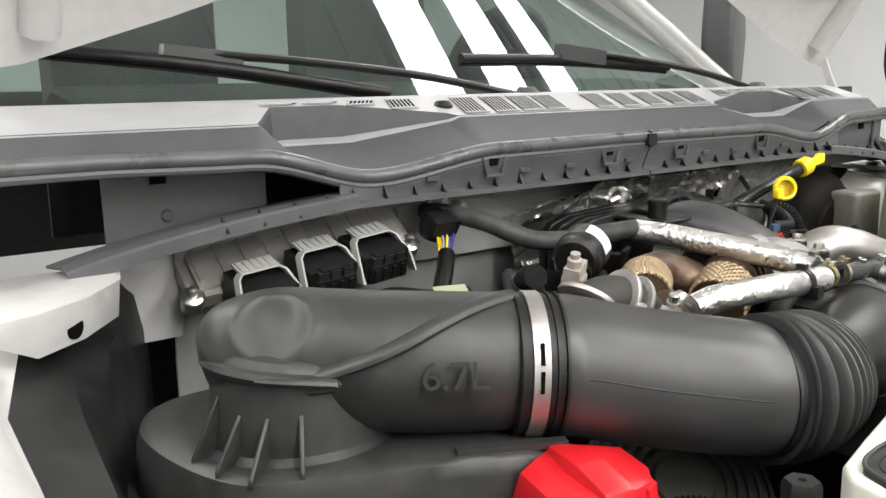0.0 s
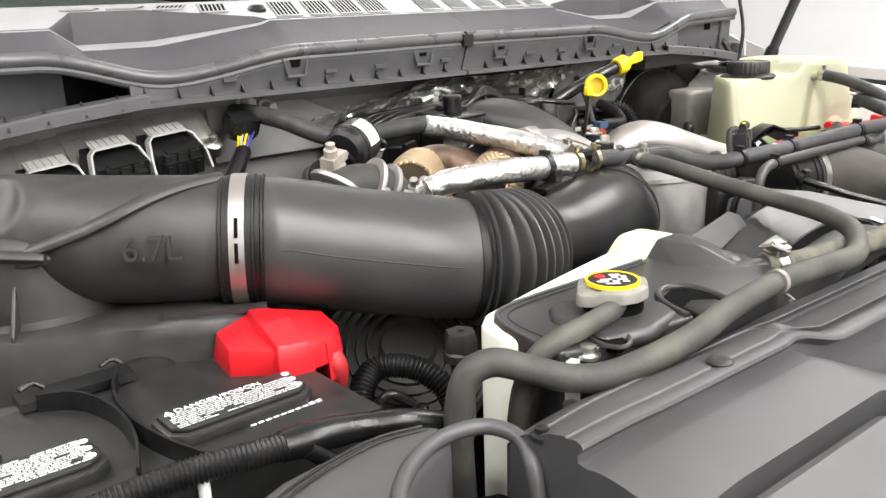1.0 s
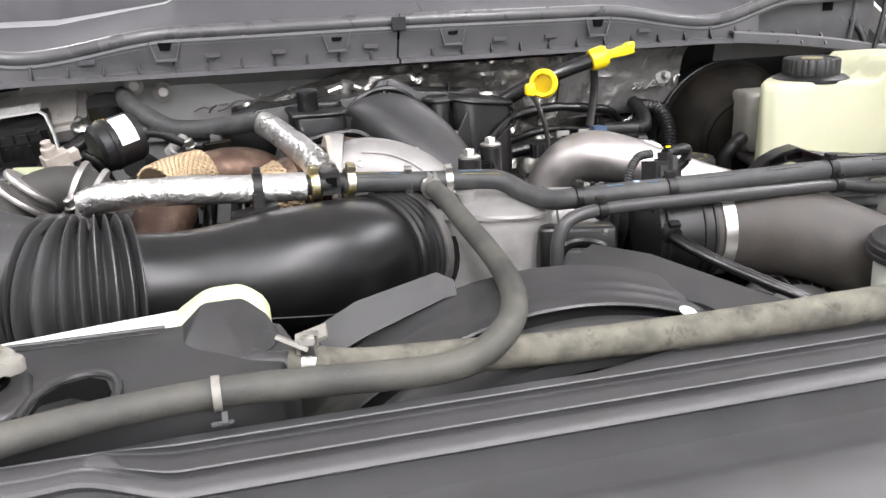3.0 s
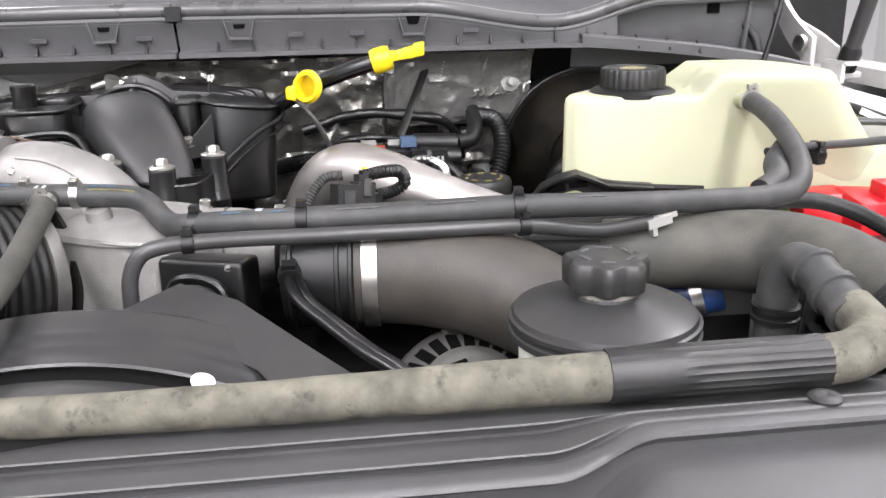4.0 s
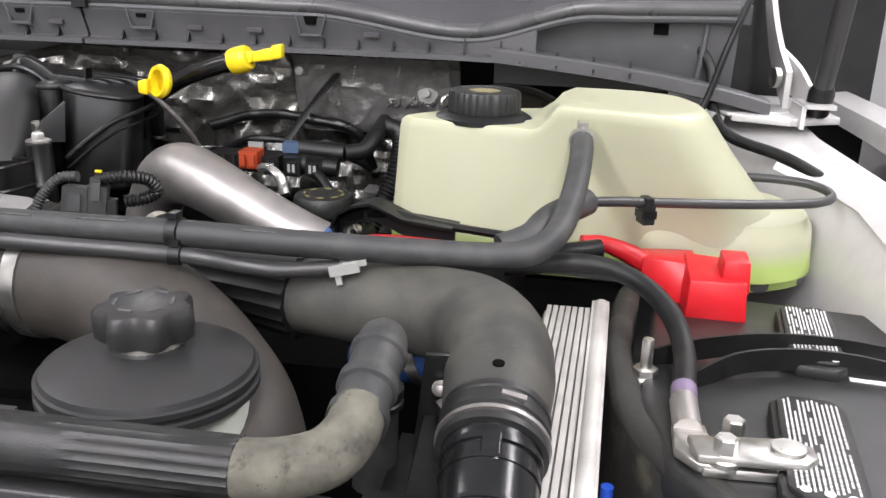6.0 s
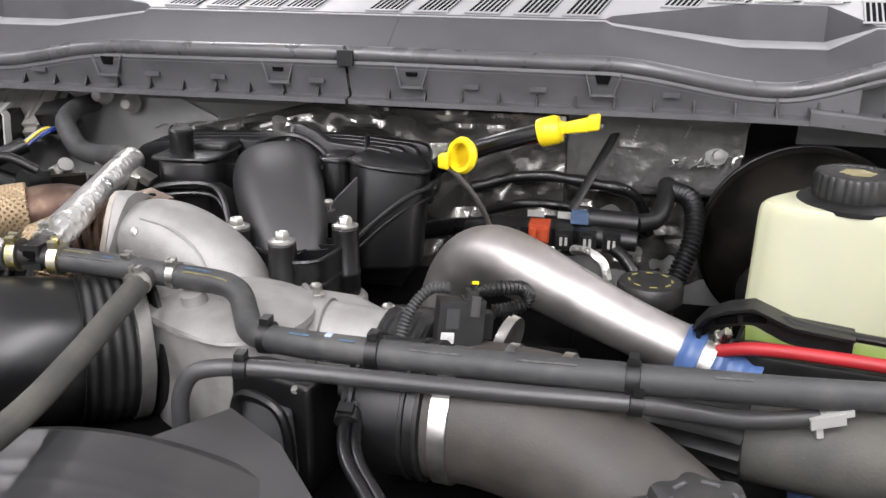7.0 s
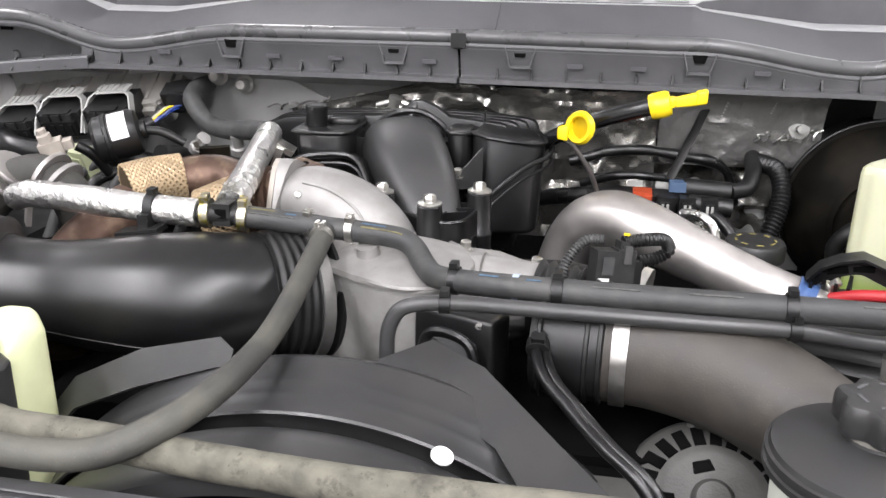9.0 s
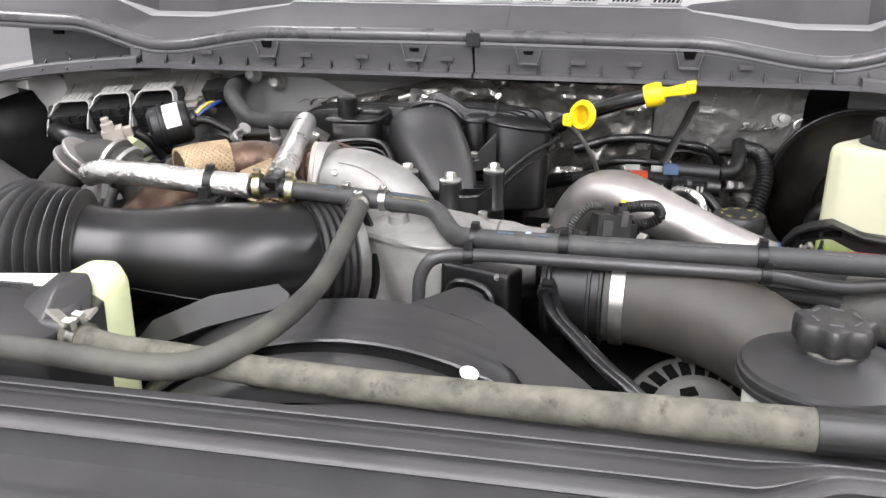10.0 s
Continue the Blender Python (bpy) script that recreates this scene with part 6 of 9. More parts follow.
part("bead", merged(*[lathe([(0.055, -0.003), (0.0585, -0.0015), (0.0585, 0.0015), (0.055, 0.003)], aim((x, 0.46 - 0.1 * (x - 0.18), 1.165), (1, -0.1, 0)), 30) for x in (0.172, 0.214, 0.226)]), RUBBER, cold)
part("hose", sweep([(0.222, 0.455, 1.165, 0.0535), (0.28, 0.448, 1.163, 0.0535), (0.335, 0.435, 1.154, 0.053), (0.38, 0.415, 1.14, 0.052), (0.425, 0.385, 1.12, 0.051), (0.462, 0.345, 1.10, 0.051), (0.487, 0.29, 1.072, 0.051), (0.495, 0.24, 1.04, 0.051)], seg=30, sub=6), BROWNHOSE, cold)
band((0.243, 0.4525, 1.1645), (1, -0.1, 0), 0.0548, cold, 0.014, ZINC)
band((0.265, 0.62, 1.152), (1, -0.3, -0.2), 0.03, cold, 0.01, ZINC)

hot = root("intercooler_inlet_hose", (0.6, 0.42, 1.05), "dusty grey rubber intercooler hose bending down to a black pipe", "charge hose")
part("hose", sweep([(0.36, 0.535, 1.15, 0.030), (0.42, 0.51, 1.155, 0.032), (0.485, 0.487, 1.158, 0.035), (0.54, 0.475, 1.16, 0.037), (0.60, 0.462, 1.163, 0.040), (0.645, 0.435, 1.165, 0.043), (0.667, 0.39, 1.167, 0.043), (0.675, 0.34, 1.167, 0.041), (0.677, 0.30, 1.166, 0.038), (0.678, 0.272, 1.163, 0.0345)], seg=28, sub=6), DUSTY, hot)
sl = sweep([(0.37, 0.532, 1.151, 0.0365), (0.43, 0.507, 1.156, 0.0385), (0.486, 0.487, 1.158, 0.0415)], 0.036, 40, 6)
line = smooth_path([(0.37, 0.532, 1.151), (0.43, 0.507, 1.156), (0.486, 0.487, 1.158)], 6)
for i, v in enumerate(list(sl.verts)):
    if i % 2:
        c = Vector(line[min(i // 40, len(line) - 1)])
        v.co = c + (v.co - c) * 0.915
part("ribbed_sleeve", sl, RUBBER, hot, "black lengthwise-ribbed sleeve", 60)
HW = (0.01, -1, -0.30)
part("cuff", lathe([(0.034, -0.016), (0.0368, -0.016), (0.0368, -0.011), (0.0355, -0.010), (0.0355, -0.004), (0.0372, -0.003), (0.0372, 0.002), (0.0355, 0.003), (0.0355, 0.012), (0.0365, 0.013), (0.0365, 0.018), (0.032, 0.019)], aim((0.6785, 0.262, 1.1615), HW), 36), BOXBLACK, hot)
part("wire_ring", lathe([(0.0357, -0.0016), (0.0378, -0.0016), (0.0378, 0.0016), (0.0357, 0.0016)], aim((0.6787, 0.253, 1.159), HW), 36), STEEL, hot)
part("wire_clip", merged(box(-0.008, 0.008, -0.002, 0.002, 0.0, 0.003, 0.001, m=pose(0.69, 0.255, 1.1945, 15, 12, 0))), STEEL, hot)
part("black_pipe", sweep([(0.6785, 0.256, 1.160, 0.0325), (0.679, 0.243, 1.156, 0.0325), (0.6795, 0.236, 1.154, 0.031), (0.68, 0.215, 1.147, 0.0305), (0.682, 0.19, 1.133, 0.030), (0.684, 0.165, 1.105, 0.030), (0.685, 0.155, 1.06, 0.030)], seg=32, sub=6), GLOSS, hot)
for q, r, t in (((0.6795, 0.238, 1.1545), 0.033, 0.002), ((0.6798, 0.224, 1.150), 0.0318, 0.0014), ((0.681, 0.20, 1.139), 0.0316, 0.0014)):
    part("pipe_bead", lathe([(r - 0.003, -0.003), (r, -t), (r, t), (r - 0.003, 0.003)], aim(q, (0.02, -1, -0.42)), 32), GLOSS, hot)
part("pipe_key", hull([(0.672, 0.228, 1.176), (0.688, 0.228, 1.176), (0.672, 0.208, 1.165), (0.688, 0.208, 1.165), (0.674, 0.228, 1.186), (0.686, 0.228, 1.186), (0.674, 0.21, 1.178), (0.686, 0.21, 1.178)], 0.0015), GLOSS, hot)
part("pin_hole", lathe([(0, 0), (0.0042, 0), (0.0042, 0.0012), (0, 0.0012)], aim((0.6775, 0.287, 1.2015), (0, -0.12, 1)), 14), DARK, hot)

# second coupler low down
low = root("lower_coupler", (0.54, 0.51, 1.05), "blue silicone coupler with steel band low in the bay", "coupler", shift=(0.032, -0.006, 0.0))
part("coupler", sweep([(0.50, 0.518, 1.088, 0.0275), (0.54, 0.508, 1.100, 0.0275), (0.585, 0.497, 1.114, 0.0275)], seg=26, sub=3), COUPLER, low)
band((0.560, 0.503, 1.106), (0.92, -0.23, 0.30), 0.028, low, 0.012, ZINC)
band((0.525, 0.512, 1.0955), (0.92, -0.23, 0.30), 0.028, low, 0.012, PLASTIC)

# ---- power steering reservoir ----
ps = root("power_steering_reservoir", (0.43, 0.29, 1.0), "off-white power steering reservoir with a black lid and scalloped cap", "fluid reservoir")
C = Matrix.Translation((0.428, 0.294, 0))
part("tank", lathe([(0.06, 1.0), (0.066, 1.02), (0.069, 1.15), (0.072, 1.166)], C, 40), WHITEPLASTIC, ps, "off-white plastic tank")
part("lid", lathe([(0.074, 1.156), (0.0775, 1.157), (0.0775, 1.162), (0.0755, 1.163), (0.0755, 1.166), (0.077, 1.167), (0.077, 1.171), (0.0745, 1.172), (0.073, 1.176), (0.068, 1.1785), (0.05, 1.183), (0.034, 1.187), (0.027, 1.189), (0.026, 1.192)], C, 48), SHROUD, ps)
part("cap_stem", lathe([(0.022, 1.188), (0.0265, 1.189), (0.026, 1.194), (0.024, 1.2)], C, 32), CLOUDY, ps)
kn = []
for z, k in ((1.195, 0.90), (1.198, 0.98), (1.209, 1.0), (1.216, 0.99), (1.2195, 0.93), (1.221, 0.80)):
    kn.append([(0.428 + 0.0325 * k * (1 + 0.10 * math.cos(7 * t)) * math.cos(t), 0.294 + 0.0325 * k * (1 + 0.10 * math.cos(7 * t)) * math.sin(t), z) for t in [2 * math.pi * i / 84 for i in range(84)]])
knob = part("cap_knob", loft(kn), SHROUD, ps, "black scalloped screw cap")
for k in range(6):
    a = k * math.pi / 3 + 0.3
    part("print_bar", box(-0.0055, 0.0055, -0.0012, 0.0012, 0, 0.001, 0, m=pose(0.428 + 0.0195 * math.cos(a), 0.294 + 0.0195 * math.sin(a), 1.221, 0, 0, math.degrees(a) + 90)), GREY, knob)

# ---- coolant reservoir on the driver side ----
res = root("coolant_reservoir", (0.75, 0.7, 0.95), "translucent pale yellow coolant reservoir with a black screw cap", "coolant reservoir")
low_outline = [(0.511, 0.745), (0.525, 0.725), (0.66, 0.706), (0.80, 0.70), (0.87, 0.698), (0.93, 0.70), (0.985, 0.74), (0.995, 0.80), (0.95, 0.88), (0.61, 0.87), (0.565, 0.84)]
hi_outline = [(0.517, 0.765), (0.532, 0.748), (0.66, 0.715), (0.72, 0.695), (0.80, 0.675), (0.83, 0.68), (0.86, 0.72), (0.86, 0.80), (0.83, 0.86), (0.61, 0.86), (0.57, 0.83)]


def ring_between(a, b, f, z):
    return [(p[0] + (q[0] - p[0]) * f, p[1] + (q[1] - p[1]) * f, z) for p, q in zip(a, b)]


def fine_ring(pts, n=66):
    line = smooth_path([(x, y, z) for x, y, z in pts + pts[:2]], 6)[3:-3]
    return [tuple(p) for p in line[:len(pts) * 6]]


def top_at(x):
    f = max(0, min((x - 0.675) / 0.03, 1))
    return 1.282 + 0.029 * f * f * (3 - 2 * f) - 0.04 * max(0, x - 0.80)


rows = []
for f, k in ((0, 0.0), (0.2, 0.22), (0.45, 0.45), (0.75, 0.72), (0.95, 0.92)):
    rows.append([(x, y, 1.135 + (top_at(x) - 1.135) * k) for x, y, z in fine_ring(ring_between(low_outline, hi_outline, f, 1.0))])
for s, dz in ((0.992, -0.004), (0.965, 0.0), (0.9, 0.001), (0.7, 0.001), (0.4, 0.001), (0.1, 0.001)):
    ring = fine_ring(ring_between(low_outline, hi_outline, 1, 1.0))
    rows.append([(0.69 + (x - 0.69) * s, 0.77 + (y - 0.77) * s, top_at(0.69 + (x - 0.69) * s) + dz) for x, y, z in ring])
rows = [[(x, y, 1.12) for x, y, z in rows[0]]] + rows
part("tank", loft(rows), TANK, res, "translucent pale yellow tank")
part("base_flange", slab([(x + (x - 0.76) * 0.02, y + (y - 0.75) * 0.03) for x, y in low_outline], 1.118, 1.133, 0.004, 2), CLOSEOUT, res)
RC = Matrix.Translation((0.613, 0.782, 0))
part("cap_collar", lathe([(0.052, 1.278), (0.0565, 1.279), (0.0565, 1.284), (0.050, 1.288), (0.04, 1.29)], RC, 40), PLASTIC, res)
capr = []
for z, k in ((1.284, 0.98), (1.286, 1.0), (1.310, 1.0), (1.3135, 0.96), (1.3145, 0.9), (1.3145, 0.78), (1.313, 0.76)):
    capr.append([(0.613 + 0.042 * k * (1 + 0.018 * math.copysign(1, math.cos(28 * t))) * math.cos(t), 0.782 + 0.042 * k * (1 + 0.018 * math.copysign(1, math.cos(28 * t))) * math.sin(t), z) for t in [2 * math.pi * i / 112 for i in range(112)]])
rcap = part("screw_cap", loft(capr), BOXBLACK, res, "black screw cap with raised pale print")
for k in range(5):
    part("print_bar", box(-0.018 + 0.004 * abs(k - 2), 0.018 - 0.004 * abs(k - 2), -0.0015, 0.0015, 0, 0.0012, 0, m=pose(0.613, 0.782, 1.313) @ pose(0, 0.012 - 0.006 * k, 0)), material("faded_gold_print", (0.25, 0.22, 0.12), 0.6), rcap)
part("hose_boss", lathe([(0.026, 0), (0.024, 0.008), (0.012, 0.01), (0.0095, 0.03)], aim((0.727, 0.716, 1.277), (0, -1, 0.12)), 24), TANK, res)
band((0.727, 0.676, 1.281), (0, 1, 0.1), 0.0125, res, 0.007, ZINC, 0.006)

# ---- yellow-topped filler and dipstick ----
dip = root("dipstick", (0.19, 0.84, 1.15), "oil dipstick with a yellow ring handle", "dipstick")
part("tube", sweep([(0.225, 0.90, 1.16), (0.205, 0.872, 1.225), (0.180, 0.845, 1.268), (0.168, 0.834, 1.282)], 0.0035, 10, 6), STEEL, dip)
ringm = aim((0.187, 0.832, 1.297), (-0.5, -0.75, 0.12))
ring = part("handle_ring", lathe([(0.0150, -0.0050), (0.0195, -0.0058), (0.0222, 0.0), (0.0195, 0.0058), (0.0150, 0.0050), (0.0138, 0.0), (0.0150, -0.0050)], ringm, 36), YELLOW, dip, "yellow plastic ring handle")
part("handle_knob", hull([(0.158 + dx, 0.832 + dy, 1.291 + dz) for dx, dy, dz in ((0, -0.006, -0.010), (0, 0.006, -0.010), (0.014, -0.008, -0.012), (0.014, 0.008, -0.012), (0.0, -0.006, 0.006), (0.0, 0.006, 0.006), (0.014, -0.008, 0.009), (0.014, 0.008, 0.009))], 0.003), YELLOW, ring)
dip2 = root("fluid_filler_stick", (0.28, 0.85, 1.2), "black fluid filler tube with a yellow plug handle", "filler tube")
part("tube", sweep([(0.08, 0.93, 1.21), (0.13, 0.905, 1.255), (0.19, 0.88, 1.292), (0.24, 0.866, 1.312), (0.275, 0.86, 1.323)], 0.0115, 16, 6), GLOSS, dip2)
part("plug", lathe([(0.012, -0.014), (0.0158, -0.014), (0.0172, -0.009), (0.0172, 0.007), (0.0150, 0.012), (0.008, 0.013)], aim((0.288, 0.857, 1.327), (0.95, -0.1, 0.28)), 28), YELLOW, dip2, "yellow plug")
part("handle", merged(hull([(0.294 + x, 0.856 + y, 1.3295 + 0.2 * x + z) for x, h in ((0.0, 0.009), (0.012, 0.0065)) for y in (-0.007, 0.007) for z in (-h, h)], 0.002), hull([(0.296 + x, 0.856 + y, 1.3295 + 0.2 * x + z) for x, w, h in ((0.008, 0.005, 0.0065), (0.038, 0.0065, 0.0085)) for y in (-w, w) for z in (-h, h)], 0.0025), hull([(0.296 + x, 0.856 + y, 1.3295 + 0.2 * x + z) for x in (0.034, 0.049) for y in (-0.0075, 0.0075) for z in (-0.008, 0.0105)], 0.003)), YELLOW, dip2)

# ---- brake booster ----
boost = root("brake_booster", (0.62, 1.0, 1.0), "black painted steel brake booster against the firewall", "brake booster")
BA = aim((0.625, 0.985, 1.15), (0, 1, 0.05))
part("shell", lathe([(0.0, -0.02), (0.06, -0.02), (0.072, -0.016), (0.10, -0.005), (0.112, 0.006), (0.116, 0.012), (0.128, 0.025), (0.132, 0.05)], BA, 56), SOOTY, boost)
part("face_step", lathe([(0.074, -0.0165), (0.0765, -0.0185), (0.080, -0.0165), (0.084, -0.013)], BA, 56), SOOTY, boost)
part("rear_shell", lathe([(0.13, 0.05), (0.138, 0.055), (0.138, 0.062), (0.13, 0.066), (0.128, 0.12)], BA, 56), PLASTIC, boost)
part("seam_ring", lathe([(0.131, 0.046), (0.1365, 0.047), (0.1365, 0.0535), (0.131, 0.0545)], BA, 56), SOOTY, boost)
part("master_cylinder", sweep([(0.632, 0.97, 1.135), (0.632, 0.90, 1.125), (0.632, 0.84, 1.118)], 0.022, 18, 3), CAST, boost)
bres = root("brake_fluid_reservoir", (0.63, 0.93, 1.1), "cloudy white brake fluid reservoir beside the booster", "fluid reservoir")
part("tank", slab([(0.592, 0.915), (0.60, 0.98), (0.69, 0.98), (0.70, 0.92), (0.685, 0.905), (0.605, 0.903)], 1.14, 1.245, 0.014, 3), CLOUDY, bres)

# oil filler cap, engine harness
oil = root("oil_filler_cap", (0.415, 0.79, 1.1), "black oil filler cap with worn yellow print", "filler cap")
part("neck", lathe([(0.028, 1.06), (0.028, 1.15), (0.033, 1.155)], Matrix.Translation((0.415, 0.79, 0)), 28), PLASTIC, oil)
oc = part("cap", lathe([(0.036, 1.150), (0.0375, 1.152), (0.0375, 1.168), (0.035, 1.173), (0.0, 1.174)], Matrix.Translation((0.415, 0.79, 0)), 36), BOXBLACK, oil)
for k in range(8):
    a = k * 0.8
    part("print_bar", box(-0.004, 0.004, -0.0012, 0.0012, 0, 0.0008, 0, m=pose(0.415 + 0.024 * math.cos(a), 0.79 + 0.024 * math.sin(a), 1.174, 0, 0, math.degrees(a) + 90)), material("worn_yellow_print", (0.22, 0.19, 0.06), 0.6), oc)

harn = root("wiring_connector_cluster", (0.3, 0.92, 1.15), "black wiring connectors with an orange-red and a blue latch", "wiring connector")
part("carrier", box(0.20, 0.39, 0.915, 0.96, 1.165, 1.188, 0.006), PLASTIC, harn)
part("orange_latch", merged(box(0.264, 0.290, 0.895, 0.925, 1.174, 1.198, 0.003), box(0.266, 0.274, 0.89, 0.90, 1.178, 1.194, 0.001), box(0.28, 0.288, 0.89, 0.90, 1.178, 1.194, 0.001)), ORANGE, harn, "orange-red latch")
part("blue_latch", box(0.315, 0.338, 0.93, 0.95, 1.192, 1.206, 0.003), material("dusty_blue_plastic", (0.05, 0.085, 0.15), 0.5), harn, "blue latch")
part("plug_body", merged(sweep([(0.335, 0.945, 1.196), (0.40, 0.95, 1.192)], 0.014, 14, 2), sweep([(0.34, 0.915, 1.182), (0.40, 0.915, 1.178)], 0.013, 14, 2)), PLASTIC, harn)
for k in range(3):
    latch = part("latch", merged(box(0.298 + 0.03 * k, 0.320 + 0.03 * k, 0.898, 0.92, 1.166, 1.192, 0.003), box(0.302 + 0.03 * k, 0.316 + 0.03 * k, 0.8945, 0.899, 1.170, 1.186, 0.001)), PLASTIC, harn)
    part("latch_slot", merged(box(0.304 + 0.03 * k, 0.3075 + 0.03 * k, 0.8935, 0.895, 1.173, 1.184, 0.0004, 1), box(0.3105 + 0.03 * k, 0.314 + 0.03 * k, 0.8935, 0.895, 1.173, 1.184, 0.0004, 1)), PALEGREY, latch)
for k in range(4):
    part("carrier_rib", box(0.205 + 0.014 * k, 0.209 + 0.014 * k, 0.911, 0.9155, 1.167, 1.187, 0.001, 1), BOXBLACK, harn)
for lx in (0.268, 0.308):
    part("data_label", box(lx - 0.011, lx + 0.011, 0.951, 0.956, 1.192, 1.200, 0.0006, 1), PALEGREY, harn, "small white data label")
part("cable", sweep([(0.36, 0.91, 1.175), (0.385, 0.89, 1.165), (0.41, 0.86, 1.13), (0.415, 0.83, 1.09)], 0.008, 12, 6), TAPE, harn)
part("cable", sweep([(0.21, 0.94, 1.18), (0.12, 0.96, 1.16), (0.05, 0.97, 1.12)], 0.012, 12, 6), TAPE, harn)
thing("corrugated_loom", ribbed([(0.43, 0.90, 1.05), (0.455, 0.94, 1.12), (0.475, 0.97, 1.18), (0.47, 1.0, 1.215), (0.445, 1.03, 1.22)], 0.0125, 0.006, 0.0014, 14, 5), PLASTIC, "black corrugated wiring loom at the firewall", "wiring loom")
thing("vacuum_hose", sweep([(0.40, 0.95, 1.192), (0.425, 0.965, 1.195), (0.435, 0.99, 1.21), (0.44, 1.04, 1.225)], 0.012, 12, 6), RUBBER, "black rubber hose end at the firewall", "hose")
for hx in (0.0, 1.0):
    pts = [(0.17 + 0.02 * hx, 1.035, 1.205 - 0.035 * hx), (0.25, 1.03 - 0.02 * hx, 1.228 - 0.035 * hx), (0.33, 1.02, 1.226 - 0.04 * hx), (0.40, 1.03, 1.205 - 0.04 * hx), (0.42, 1.04, 1.15)]
    thing("taped_loom", sweep(pts, 0.0085 - 0.002 * hx, 14, 8, rough=0.35), TAPE, "black taped wiring loom along the firewall", "wiring loom", "taped looms")
thing("filler_brace", sweep([(0.365, 1.045, 1.292), (0.345, 1.0, 1.258), (0.315, 0.95, 1.205)], 0.0068, 10, 4, flat=0.4), RUBBER, "black flat brace from the firewall stud", "brace")

# ---- passenger side: battery, control module, canister ----
def vent_label(parent, m, lx, ly, words, mirrored=False):
    """A raised vent cover with its white printed warning label; words are lettered, the small print is bars."""
    o = [(-lx, -ly + 0.01), (-lx + 0.012, -ly), (lx - 0.012, -ly), (lx, -ly + 0.01), (lx, ly - 0.01), (lx - 0.012, ly), (-lx + 0.012, ly), (-lx, ly - 0.01)]
    cover = part("vent_cover", merged(slab(o, 0.0, 0.012, 0.003, 2, m=m), slab([(x * 0.93, y * 0.86) for x, y in o], 0.012, 0.0165, 0.002, 2, m=m)), BOXBLACK, parent)
    if words:
        letters(words, 0.0098, 0.0002, m @ pose(-0.008, ly * 0.44, 0.0168), WHITE, cover, "warning_lettering", "white warning print")
        part("warning_triangle", slab([(-0.004, -0.0035), (0.004, -0.0035), (0, 0.004)], 0.0166, 0.0171, 0, m=m @ pose(-lx * 0.80, ly * 0.44, 0)), WHITE, cover)
    r = random.Random(7)
    rowsn = 8 if words else 12
    bars = []
    for k in range(rowsn):
        y = ly * ((0.22 if words else 0.66) - (0.13 if words else 0.12) * k)
        x = -lx * r.uniform(0.78, 0.86)
        while x < lx * 0.78:
            w = min(r.uniform(0.003, 0.011), lx * 0.84 - x)
            if r.random() < 0.93:
                bars.append(box(x, x + w, y - 0.0008, y + 0.0008, 0.0166, 0.0169, 0, m=m))
            x += w + 0.0011
    tagged(part("small_print", merged(*bars), PRINT, cover), kind="stuff")
    for k in range(3):
        part("print_mark", lathe([(0.0022, 0.0166), (0.0036, 0.0166), (0.0036, 0.0171), (0.0022, 0.0171)], m @ pose(lx * (0.86 - 0.02 * k), ly * (0.5 - 0.5 * k), 0), 10), WHITE, cover)
    return cover


def red_boot(parent, pieces):
    """A soft red terminal cover: faceted lobes moulded together."""
    cover = part("terminal_cover", hull(pieces[0], 0.0022, 2), RED, parent, "red soft plastic terminal cover", 25)
    for p in pieces[1:]:
        part("cover_lobe", hull(p, 0.0022, 2), RED, cover, "", 25)
    return cover


bat = root("battery", (-0.855, 0.43, 0.9), "black car battery with red terminal cover and white warning labels", "battery", "batteries")
BM = pose(-0.860, 0.409, 0, 0, 0, 1)
part("case", merged(box(-0.165, 0.165, -0.105, 0.105, 0.92, 1.11, 0.008, m=BM), box(-0.168, 0.168, -0.108, 0.108, 1.10, 1.13, 0.008, 3, m=BM)), BOXBLACK, bat)
vent_label(bat, BM @ pose(0.070, -0.034, 1.129), 0.066, 0.0265, "DANGER/POISON")
vent_label(bat, BM @ pose(-0.106, -0.034, 1.129), 0.066, 0.0265, "")
red_boot(bat, [
    [(-0.757, 0.452, 1.128), (-0.750, 0.505, 1.128), (-0.70, 0.518, 1.128), (-0.715, 0.420, 1.128), (-0.755, 0.455, 1.155), (-0.748, 0.495, 1.160), (-0.702, 0.504, 1.1695), (-0.722, 0.424, 1.1555)],
    [(-0.726, 0.414, 1.128), (-0.690, 0.408, 1.128), (-0.680, 0.500, 1.128), (-0.720, 0.508, 1.128), (-0.723, 0.420, 1.1595), (-0.693, 0.414, 1.1585), (-0.691, 0.452, 1.1725), (-0.722, 0.452, 1.1725), (-0.712, 0.498, 1.1735), (-0.690, 0.494, 1.1715)],
    [(-0.695, 0.414, 1.128), (-0.655, 0.420, 1.128), (-0.640, 0.440, 1.128), (-0.636, 0.480, 1.128), (-0.690, 0.504, 1.128), (-0.695, 0.418, 1.1545), (-0.660, 0.424, 1.1510), (-0.642, 0.444, 1.1520), (-0.640, 0.478, 1.1590), (-0.690, 0.496, 1.1700), (-0.692, 0.450, 1.1660)],
    [(-0.672, 0.414, 1.110), (-0.650, 0.422, 1.110), (-0.646, 0.445, 1.110), (-0.668, 0.445, 1.110), (-0.672, 0.417, 1.1485), (-0.652, 0.425, 1.1480), (-0.648, 0.445, 1.150), (-0.668, 0.445, 1.152)]])
